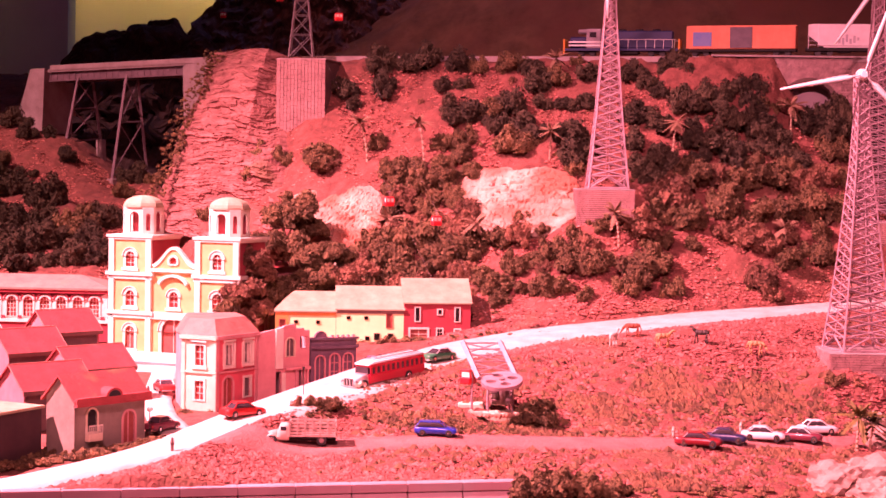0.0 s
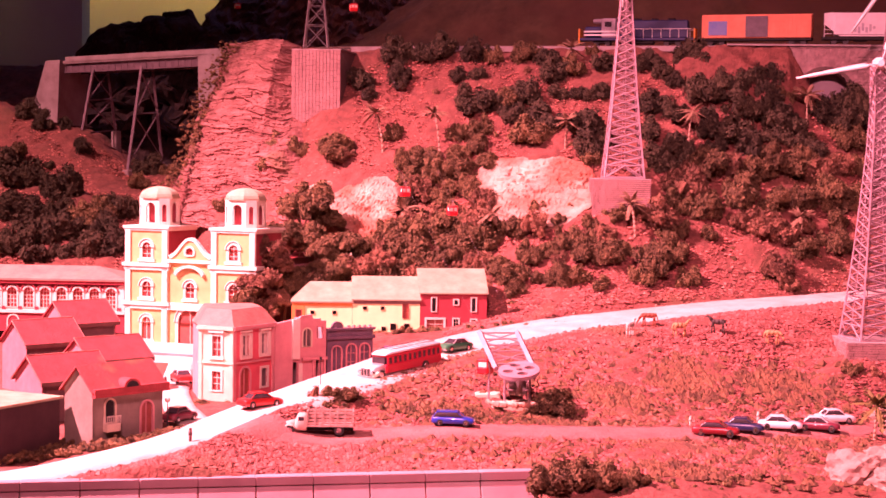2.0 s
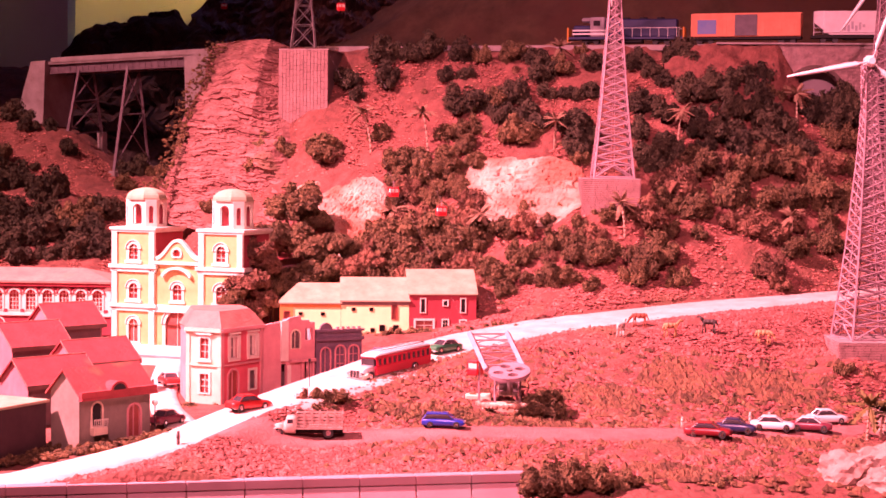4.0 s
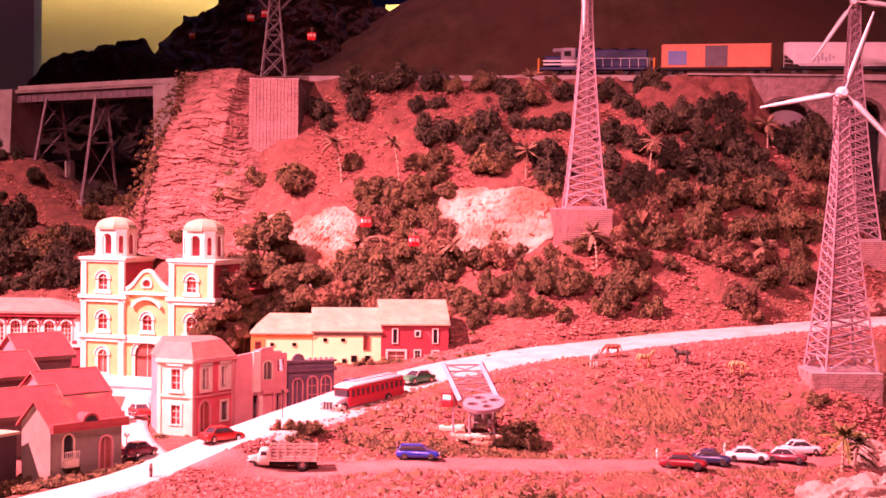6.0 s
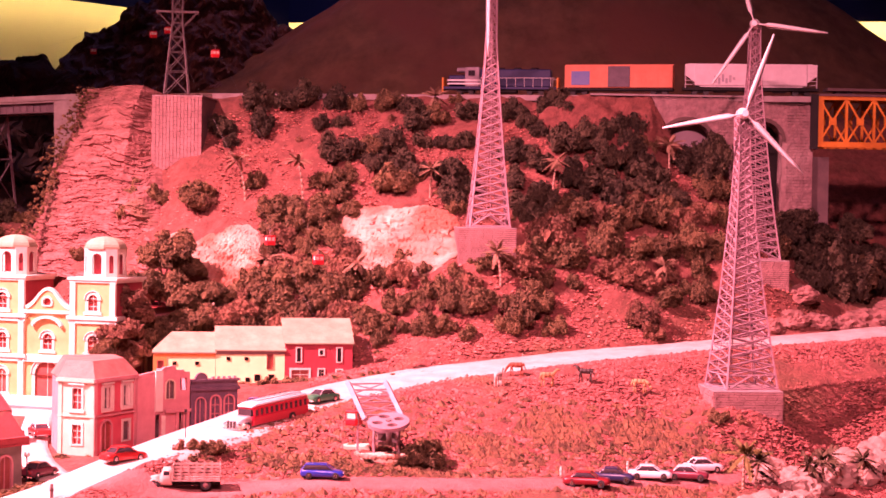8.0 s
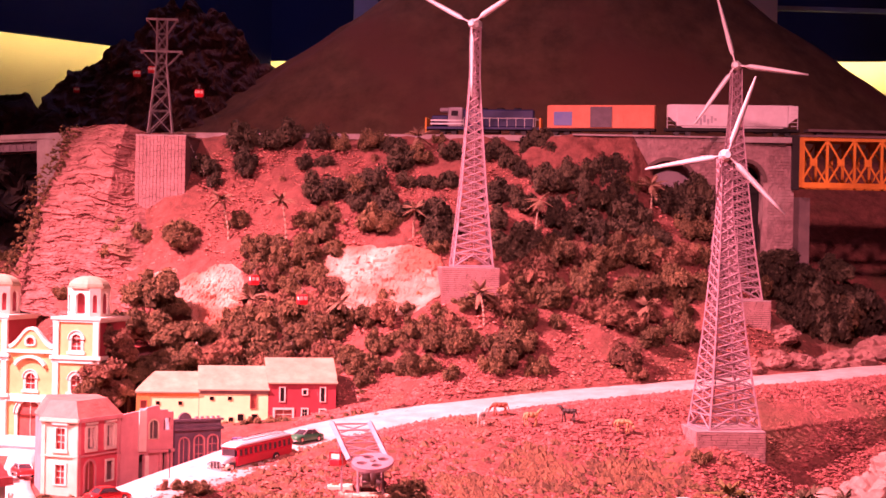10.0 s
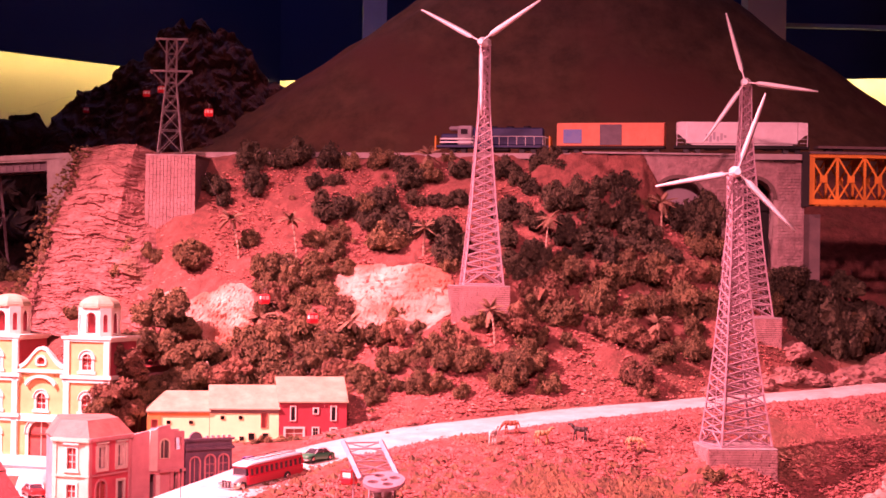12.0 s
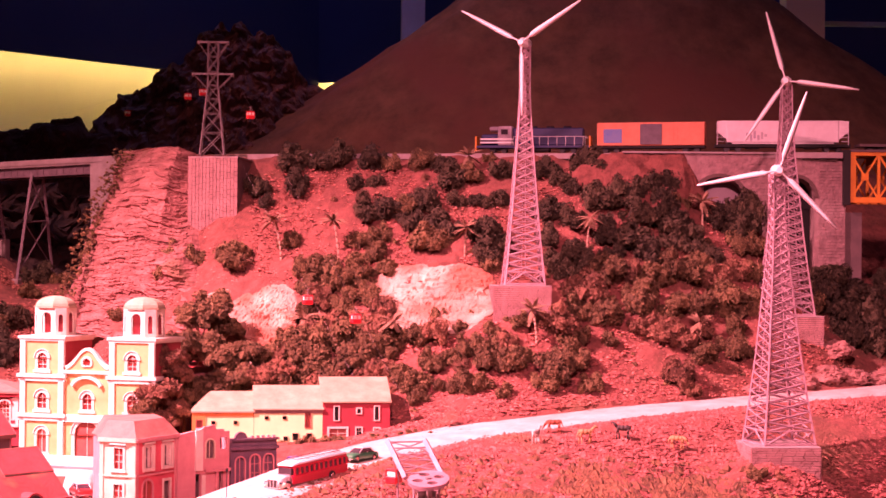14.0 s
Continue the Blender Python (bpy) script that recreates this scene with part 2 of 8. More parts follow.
def height(x, y):
    """The ground's height: near meadow, road bench, town, hillside, rail bench, gorge and valley."""
    x, y = np.asarray(x, float), np.asarray(y, float)
    yr, zr = lerp(x, ROAD_X, ROAD_Y), lerp(x, ROAD_X, ROAD_Z)
    yl = np.minimum(lerp(x, (-0.4, 0.0, 0.3, 0.6), (2.02, 2.06, 2.13, 2.24)), yr - 0.12)
    zl = np.minimum(lerp(x, (-0.4, 0.0, 0.3, 0.6, 1.2), (1.176, 1.188, 1.177, 1.172, 1.16)), zr)
    yh = lerp(x, (-0.9, -0.5, -0.3, -0.05, 0.06, 0.2, 0.5, 0.9), (2.86, 2.86, 2.78, 2.70, 2.64, 2.61, 2.67, 2.82))
    zh = lerp(x, (-0.6, -0.3, 0.0, 0.15, 0.4, 0.6, 0.9), (1.225, 1.235, 1.262, 1.285, 1.300, 1.310, 1.325))
    yc = lerp(x, (-0.5, -0.25, 0.0, 0.4, 0.65, 1.0), (3.30, 3.22, 3.16, 3.06, 2.98, 3.10))
    zc = lerp(x, (0.45, 0.60, 0.75, 0.86), (1.694, 1.62, 1.53, 1.44))
    front = zl - 0.14 * np.clip(yl - y, 0, 1)
    rise = zl + (zr - 0.004 - zl) * fade((y - yl) / np.maximum(yr - 0.062 - yl, 0.02))
    bench = zr + (zh - zr) * np.clip((y - yr - 0.03) / np.maximum(yh - yr - 0.03, 0.03), 0, 1)
    s = np.clip((y - yh) / (yc - yh), 0, 1)
    hill = zh + (zc - zh) * (0.25 * fade(s) + 0.75 * s)
    z = np.where(y < yl, front, np.where(y < yr, rise, np.where(y < yh, bench, hill)))
    # the ground behind the road dips under the town, to fit the camera's view
    tz = zr + (1.200 - zr) * np.clip((y - yr - 0.03) / np.maximum(2.60 - yr - 0.03, 0.05), 0, 1)
    tz = np.where(x > -0.37, np.minimum(tz, lerp(x, (-0.37, -0.33, -0.24, -0.18, -0.11), (1.190, 1.1835, 1.1850, 1.191, 1.202))), tz)
    tw = fade((-0.06 - x) / 0.04) * fade((y - yr - 0.045) / 0.03) * np.where(x > -0.30, 1 - fade((y - 2.45) / 0.11), 1 - fade((y - 2.72) / 0.10))
    z = np.where(y < yh, z * (1 - tw) + np.minimum(z, tz) * tw, z)
    # valley under the trestle
    vy = lerp(y, (2.86, 3.3, 3.6, 3.9, 4.3, 5.5), (1.225, 1.412, 1.466, 1.47, 1.70, 1.80))
    vy = vy + (0.75 * np.clip(-0.66 - x, 0, 0.10) + 0.30 * np.clip(-0.76 - x, 0, 0.3)) * fade((y - 3.40) / 0.22) * (1 - fade((y - 3.75) / 0.3))
    w = fade((-0.40 - x) / 0.08) * (y > 2.86)
    z = z * (1 - w) + np.where(y > 2.86, vy, z) * w
    # gorge beyond the viaduct
    g = fade((x - 0.80) / 0.12) * fade((y - 2.95) / 0.2)
    z = z * (1 - g) + lerp(y, (2.95, 3.12, 3.24, 3.55, 4.2), (1.36, 1.36, 1.40, 1.69, 1.72)) * g
    # dip before the pier, rise at a pedestal: fitted to the camera's view
    z = z - 0.024 * np.exp(-((x + 0.29) / 0.035) ** 2 - ((y - 3.06) / 0.045) ** 2)
    z = z + 0.022 * np.exp(-((x - 0.575) / 0.075) ** 2 - ((y - 2.34) / 0.055) ** 2)
    # banks that the turbine pedestals stand in, raised to fit the camera's view
    for mx, my, mh in ((0.25, 2.745, 0.036), (0.70, 2.800, 0.040), (0.56, 2.352, 0.017)):
        z = z + mh * np.exp(-(np.abs(x - mx) / 0.075) ** 4 - ((y - my) / 0.045) ** 2)
    # cut behind the front parapet
    z = z - 0.2 * fade((1.690 + (x + 0.905) * 0.2165 - y) / 0.015) * (x < 0.088)
    # meadow falls away before the rocks
    return z - 0.03 * fade((x - 0.52) / 0.2) * fade((2.5 - y) / 0.2)


def ground_z(x, y):
    return float(height(x, y))


def grid_mesh(name, xs, ys, zf, mat):
    X, Y = np.meshgrid(xs, ys)
    Z = zf(X, Y)
    nx, ny = len(xs), len(ys)
    v = np.stack([X.ravel(), Y.ravel(), Z.ravel()], 1)
    i = np.arange(nx * ny).reshape(ny, nx)
    q = np.stack([i[:-1, :-1], i[:-1, 1:], i[1:, 1:], i[1:, :-1]], -1).reshape(-1, 4)
    me = bpy.data.meshes.new(name)
    me.from_pydata(v.tolist(), [], q.tolist())
    me.materials.append(mat)
    for p in me.polygons:
        p.use_smooth = True
    return new(name, me)


def rough(X, Y):
    """Small lumps over the smooth ground, flat where the roads run."""
    out = np.zeros(X.size)
    for k, (a, b) in enumerate(zip(X.ravel(), Y.ravel())):
        out[k] = 0.0045 * noise.noise((a * 32, b * 32, 0)) + 0.0055 * noise.noise((a * 11, b * 11, 3)) + 0.0028 * noise.noise((a * 85, b * 85, 7))
    out = out.reshape(X.shape)
    far = np.clip(np.abs(Y - lerp(X, ROAD_X, ROAD_Y)) / 0.06 - 0.9, 0, 1)
    track = np.clip(np.abs(Y - lerp(X, (-0.4, 0.0, 0.3, 0.6), (2.00, 2.05, 2.13, 2.22))) / 0.03 - 0.9, 0.12, 1)
    town = 1 - fade((-0.05 - X) / 0.1) * fade((2.80 - Y) / 0.06) * 0.85
    return height(X, Y) + out * far * track * town * (1 + 0.7 * fade((Y - 2.65) / 0.1))


ground = grid_mesh("ground", np.arange(-1.5, 1.61, 0.0085), np.arange(1.6, 4.6, 0.0085), rough, M["soil"])
tagged(ground, "reddish brown model landscape soil with olive turf patches", "ground", kind="structure")


def ribbon(name, xs, ys, zs, width, mat, lift, label):
    """A road that follows the line, with its own thickness."""
    n = 160
    t = np.linspace(xs[0], xs[-1], n)
    cy, cz = np.interp(t, xs, ys), np.interp(t, xs, zs)
    for _ in range(6):
        cy[1:-1] = (cy[:-2] + 2 * cy[1:-1] + cy[2:]) / 4
        cz[1:-1] = (cz[:-2] + 2 * cz[1:-1] + cz[2:]) / 4
    bm = bmesh.new()
    rows = []
    for k in range(n):
        a, b = max(k - 1, 0), min(k + 1, n - 1)
        d = Vector((t[b] - t[a], cy[b] - cy[a], 0)).normalized()
        s = Vector((-d.y, d.x, 0))
        wide = float(lerp(t[k], (-0.45, -0.3, -0.15, -0.05, 0.2, 0.4, 0.6), (0.75, 0.82, 1.15, 1.42, 1.38, 1.1, 0.95)))
        tilt = 0.07 * float(lerp(t[k], (-0.2, -0.05, 0.25, 0.5), (0.2, 1.0, 1.0, 0.4)))
        w = width * wide * (1 + 0.08 * noise.noise((t[k] * 14, 1, 0)))
        w2 = width * wide * (1 + 0.10 * noise.noise((t[k] * 11, 5, 0)))
        c = Vector((t[k], cy[k], cz[k] + lift))
        rows.append([bm.verts.new(c + s * o + Vector((0, 0, dz + tilt * o))) for o, dz in ((-w / 2 - 0.004, -0.008), (-w / 2, -0.0008), (-w / 4, 0), (w2 / 4, 0), (w2 / 2, -0.0008), (w2 / 2 + 0.004, -0.008))])
    for a, b in zip(rows, rows[1:]):
        for i in range(5):
            bm.faces.new((a[i], b[i], b[i + 1], a[i + 1]))
    ob = part(name, bm, mat, smooth=True)
    return tagged(ob, label, "road", kind="structure")


ribbon("road", ROAD_X, ROAD_Y, ROAD_Z, 0.080, M["road"], 0.004, "pale dusty model road winding past the town")


# ---- far room ----
def slab(name, x0, x1, y0, y1, z0, z1, mat, label, cat):
    return tagged(part(name, bx(x0, x1, y0, y1, z0, z1), mat), label, cat, kind="structure")


def oblique(name, a, b, thick, z0, z1, mat, label, cat):
    """A wall between two points of the plan, its face towards the viewer."""
    L = math.hypot(b[0] - a[0], b[1] - a[1])
    return tagged(part(name, bx(0, L, 0, thick, z0, z1), mat, m=facing(a[0], a[1], 0, b[0], b[1])), label, cat, kind="structure")


oblique("wall_far_left", (-2.60, 3.68), (-0.14, 6.22), 0.1, 0.0, 2.30, M["wall_yellow"], "cream wall washed in yellow light", "wall")
oblique("wall_far_right", (-0.14, 6.22), (4.86, 4.935), 0.1, 0.0, 2.30, M["wall_yellow"], "cream wall washed in yellow light", "wall")
oblique("fascia_left", (-2.50, 3.58), (-0.10, 6.06), 0.02, 2.108, 3.0, M["wall_blue"], "navy blue fascia above the lit wall", "wall")
oblique("fascia_right", (-0.10, 6.06), (4.90, 4.775), 0.02, 2.125, 3.0, M["wall_blue"], "navy blue fascia above the lit wall", "wall")
slab("ceiling", -4.0, 5.0, -3.0, 6.3, 3.9, 4.0, M["black"], "black hall ceiling", "ceiling")
slab("floor", -4.0, 5.0, -3.0, 6.3, -0.1, 0.0, M["wall_grey"], "grey hall floor", "floor")
slab("wall_back", -4.0, 5.0, -3.1, -3.0, 0.0, 4.0, M["wall_grey"], "plain hall wall", "wall")
slab("wall_east", 5.0, 5.1, -3.0, 6.3, 0.0, 4.0, M["wall_grey"], "plain hall wall", "wall")
slab("wall_west", -4.1, -4.0, -3.0, 6.3, 0.0, 4.0, M["wall_grey"], "plain hall wall", "wall")
slab("partition", -3.0, -1.03, 4.85, 4.95, 0.0, 3.9, M["wall_grey"], "grey partition wall beside the layout", "wall")


def volcano():
    bm = bmesh.new()
    n, k = 96, 40
    rows = []
    for j in range(k + 1):
        s = j / k
        r = 1.246 - 1.41 * 0.78 * s + 0.20 * math.exp(-7 * s)
        z = 1.66 + 0.78 * s
        row = []
        for i in range(n):
            a = 2 * math.pi * i / n
            w = 1 + 0.05 * noise.noise((math.cos(a) * 2.5, math.sin(a) * 2.5, s * 3)) + 0.02 * noise.noise((math.cos(a) * 9, math.sin(a) * 9, s * 9))
            row.append(bm.verts.new((0.735 + r * w * math.cos(a), 4.85 + 0.42 * r * w * math.sin(a), z + 0.012 * noise.noise((a * 6, s * 12, 2)))))
        rows.append(row)
    for a, b in zip(rows, rows[1:]):
        for i in range(n):
            bm.faces.new((a[i], a[(i + 1) % n], b[(i + 1) % n], b[i]))
    bm.faces.new(rows[-1])
    return tagged(part("volcano", bm, M["volcano"], smooth=True), "olive brown model volcano cone behind the railway", "volcano")


volcano()


def crag(name, label, cx, cy, z0, peaks, mat, seed, res=70, amp=1.0, power=1.5):
    """A rock mass: height as the upper envelope of cones at (dx, dy, height, spread)."""
    hw = max(abs(p[0]) + p[3] for p in peaks)
    hd = max(abs(p[1]) + p[3] for p in peaks) * 0.6
    xs, ys = np.linspace(cx - hw, cx + hw, res), np.linspace(cy - hd, cy + hd, int(res * 0.6))

    def zf(X, Y):
        Z = np.full(X.shape, -0.3)
        for dx, dy, h, sp in peaks:
            d = np.hypot(X - cx - dx, (Y - cy - dy) * 1.5) / sp
            Z = np.maximum(Z, h * (1 - d ** power))
        out = np.array([abs(noise.noise((a * 9 + seed, b * 9, 1))) + 0.5 * abs(noise.noise((a * 21, b * 21 + seed, 4))) + 0.22 * abs(noise.noise((a * 47 + seed, b * 47, 2))) for a, b in zip(X.ravel(), Y.ravel())]).reshape(X.shape)
        return z0 + Z + amp * 0.085 * (out - 0.42)

    ob = grid_mesh(name, xs, ys, zf, mat)
    # rounded lumps stand out of the steep faces
    for v in ob.data.vertices:
        x, z = v.co.x, v.co.z
        lump = abs(noise.noise((x * 11 + seed, z * 13, 5))) + 0.6 * abs(noise.noise((x * 26, z * 30, seed))) + 0.35 * abs(noise.noise((x * 60 + seed, z * 66, 8)))
        v.co.y -= amp * 0.16 * lump
        v.co.x += amp * 0.022 * noise.noise((x * 20, z * 34, seed + 9))
    for p in ob.data.polygons:
        p.use_smooth = False
    return tagged(ob, label, "rock")


crag("rocky_peak", "dark lumpy rock peak behind the railway", -0.306, 4.95, 1.552, [(0.000, 0, 0.632, 0.400), (-0.050, 0, 0.620, 0.400), (0.058, 0, 0.604, 0.355), (-0.104, 0, 0.575, 0.400), (-0.173, 0, 0.510, 0.390), (-0.211, 0, 0.482, 0.390), (-0.280, 0, 0.432, 0.330), (-0.338, 0, 0.375, 0.270), (-0.372, 0, 0.310, 0.200), (0.209, 0, 0.432, 0.330), (0.330, 0, 0.400, 0.300)], M["basalt_peak"], 3, 240, 0.62, 1.15)
crag("rock_knoll", "low dark rock knoll behind the trestle", -0.73, 4.30, 1.50, [(-0.10, 0, 0.300, 0.16), (-0.03, 0, 0.322, 0.14), (0.010, 0, 0.342, 0.12), (0.040, 0, 0.352, 0.095), (0.062, 0, 0.350, 0.085), (0.13, 0, 0.300, 0.16), (0.28, 0, 0.25, 0.22)], M["shaded_rock"], 8, 170, 0.40, 3.0)
# backdrop bank, coloured dark for the shade under the bridge
crag("rock_bank", "dark shaded rock bank behind the trestle", -0.60, 4.02, 1.40, [(-0.22, 0, 0.22, 0.26), (-0.08, 0, 0.27, 0.30), (0.06, 0, 0.28, 0.30), (0.20, 0, 0.27, 0.28)], M["shaded_rock"], 15, 100, 0.8)


# ---- buildings ----
M["ochre"] = material("ochre_plaster", (0.62, 0.46, 0.20), (0.52, 0.37, 0.15), 45, 0.85, bump=0.15, spots=(0.50, 0.30, 0.12), spot_scale=20, spot_amount=0.3)
M["white"] = material("white_trim", (0.73, 0.69, 0.58), (0.62, 0.57, 0.47), 60, 0.8, bump=0.1)
M["dome"] = material("cream_dome", (0.44, 0.40, 0.27), (0.34, 0.30, 0.19), 50, 0.8, bump=0.15)
M["red_pane"] = material("red_window_pane", (0.42, 0.06, 0.05), (0.30, 0.04, 0.04), 80, 0.35)
M["red_door"] = material("red_brown_door", (0.36, 0.10, 0.07), (0.26, 0.06, 0.05), 80, 0.6)
M["roof_red"] = material("faded_red_roof", (0.36, 0.060, 0.062), (0.25, 0.04, 0.042), 40, 0.85, bump=0.25, bump_scale=240, spots=(0.20, 0.13, 0.08), spot_scale=22, spot_amount=0.33)
M["roof_tan"] = material("faded_tan_roof", (0.46, 0.215, 0.165), (0.34, 0.14, 0.115), 40, 0.85, bump=0.25, bump_scale=240, spots=(0.34, 0.20, 0.13), spot_scale=16, spot_amount=0.33)
M["roof_olive"] = material("grimy_red_roof", (0.38, 0.070, 0.066), (0.27, 0.05, 0.048), 40, 0.85, bump=0.3, bump_scale=240, spots=(0.27, 0.155, 0.08), spot_scale=24, spot_amount=0.45)
M["roof_cream"] = material("cream_tin_roof", (0.43, 0.375, 0.245), (0.31, 0.255, 0.16), 40, 0.8, bump=0.2, bump_scale=200, spots=(0.27, 0.19, 0.13), spot_scale=18, spot_amount=0.3)
M["grey_plaster"] = material("grey_plaster", (0.27, 0.235, 0.19), (0.20, 0.17, 0.135), 40, 0.88, bump=0.15)
M["pale_plaster"] = material("pale_plaster", (0.70, 0.63, 0.46), (0.58, 0.51, 0.37), 40, 0.88, bump=0.15)
M["pink_plaster"] = material("rose_plaster", (0.64, 0.32, 0.32), (0.52, 0.24, 0.245), 40, 0.88, bump=0.15, spots=(0.36, 0.19, 0.17), spot_scale=26, spot_amount=0.32)
M["deep_rose"] = material("deep_rose_plaster", (0.68, 0.135, 0.17), (0.54, 0.10, 0.13), 40, 0.88, bump=0.15, spots=(0.34, 0.16, 0.14), spot_scale=26, spot_amount=0.3)
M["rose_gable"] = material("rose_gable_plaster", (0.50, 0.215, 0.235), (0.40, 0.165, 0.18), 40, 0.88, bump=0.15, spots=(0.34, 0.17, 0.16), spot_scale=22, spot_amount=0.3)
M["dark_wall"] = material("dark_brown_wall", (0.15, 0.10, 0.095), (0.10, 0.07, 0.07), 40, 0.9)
# maroon darkened further: the unlit wall's shade is put into its colour
M["shaded_wall"] = material("shaded_maroon_wall", (0.060, 0.030, 0.032), (0.042, 0.022, 0.024), 40, 0.9)
M["slate"] = material("slate_violet_plaster", (0.17, 0.115, 0.15), (0.10, 0.07, 0.10), 40, 0.85, bump=0.15)
M["red_wall"] = material("brick_red_plaster", (0.32, 0.04, 0.055), (0.25, 0.03, 0.042), 40, 0.85)
M["yellow_wall"] = material("lemon_plaster", (0.88, 0.88, 0.45), (0.80, 0.78, 0.38), 40, 0.85, bump=0.1)
M["orange_wall"] = material("orange_plaster", (0.66, 0.28, 0.07), (0.54, 0.22, 0.06), 40, 0.85)
M["brown_trim"] = material("brown_eave", (0.20, 0.12, 0.10), None, 40, 0.85)
M["iron"] = material("dark_iron", (0.05, 0.045, 0.045), None, 40, 0.5, 0.6)
M["globe"] = material("opal_globe", (0.85, 0.80, 0.66), None, 40, 0.3)


def panel(outline, holes, depth, m=None, mats=0):
    """A wall panel facing -y with real openings; outline and holes as lists of (x, z)."""
    bm = bmesh.new()
    loops = []
    for o in [outline] + holes:
        vs = [bm.verts.new((x, 0, z)) for x, z in o]
        loops.append([bm.edges.new((vs[i], vs[(i + 1) % len(vs)])) for i in range(len(vs))])
    bmesh.ops.triangle_fill(bm, use_beauty=True, use_dissolve=False, edges=[e for l in loops for e in l], normal=(0, -1, 0))
    for l in loops:
        r = bmesh.ops.extrude_edge_only(bm, edges=l)
        bmesh.ops.translate(bm, vec=(0, depth, 0), verts=[g for g in r["geom"] if isinstance(g, bmesh.types.BMVert)])
    bmesh.ops.recalc_face_normals(bm, faces=bm.faces)
    if m is not None:
        bmesh.ops.transform(bm, matrix=m, verts=bm.verts)
    return bm


def rect(x0, x1, z0, z1):
    return [(x0, z0), (x1, z0), (x1, z1), (x0, z1)]


def shift(o, dx, dz):
    return [(x + dx, z + dz) for x, z in o]


WINDOWS = {}


def window(parent, m, x, z, w, h, frame_mat, pane_mat, rim=0.0025, arched=False, bars=(1, 2), name="window", depth=0.0025, proud=0.0012, hood=None):
    """A window or door set in a panel's opening: surround with glazing bars, and a pane behind it. x: centre, z: foot."""
    key_ = (w, h, frame_mat.name, pane_mat.name, rim, arched, bars, name, hood)
    if key_ not in WINDOWS:
        bm = bmesh.new()
        inner = arch(w, h) if arched else rect(-w / 2, w / 2, 0, h)
        outer = arch(w + 2 * rim, h + rim) if arched else rect(-w / 2 - rim, w / 2 + rim, -rim * 0.6, h + rim)
        if arched:
            outer = [(a, b if i > 1 else -rim * 0.4) for i, (a, b) in enumerate(outer)]
        ring(bm, outer, inner, -proud, depth)
        t = min(w * 0.07, 0.0009)
        for i in range(bars[0]):
            c = -w / 2 + w * (i + 1) / (bars[0] + 1)
            box(bm, c - t / 2, c + t / 2, depth * 0.35, depth * 0.8, 0, h * 0.97)
        for i in range(bars[1]):
            c = h * (i + 1) / (bars[1] + 1)
            ww = w / 2 if not arched or c < h - w / 2 else math.sqrt(max((w / 2) ** 2 - (c - h + w / 2) ** 2, 0))
            box(bm, -ww, ww, depth * 0.35, depth * 0.8, c - t / 2, c + t / 2)
        if hood:
            box(bm, -w / 2 - rim * 1.6, w / 2 + rim * 1.6, -proud * 2.2, 0.001, -rim * 1.4, -rim * 0.4)
            if arched:
                o2, i2 = arch(w + 2 * rim + 0.004, h + rim + 0.002)[2:], arch(w + 2 * rim + 0.0012, h + rim + 0.0006)[2:]
                ring(bm, o2, i2, -proud * 2.2, 0.001)
            else:
                box(bm, -w / 2 - rim * 1.6, w / 2 + rim * 1.6, -proud * 2.6, 0.001, h + rim * 1.3, h + rim * 2.1)
        fm = mesh_of(bm, name, frame_mat)
        bm = bmesh.new()
        prism(bm, inner, depth * 0.85, depth + 0.0006)
        WINDOWS[key_] = (fm, mesh_of(bm, "pane" if name == "window" else "door_leaf", pane_mat))
    fm, pm = WINDOWS[key_]
    ob = new(name, fm)
    ob.parent = parent
    ob.matrix_basis = m @ Matrix.Translation((x, 0, z))
    p = new("pane" if name == "window" else "door_leaf", pm)
    p.parent = ob
    return ob


def opening(x, z, w, h, arched=False):
    return shift(arch(w, h) if arched else rect(-w / 2, w / 2, 0, h), x, z)


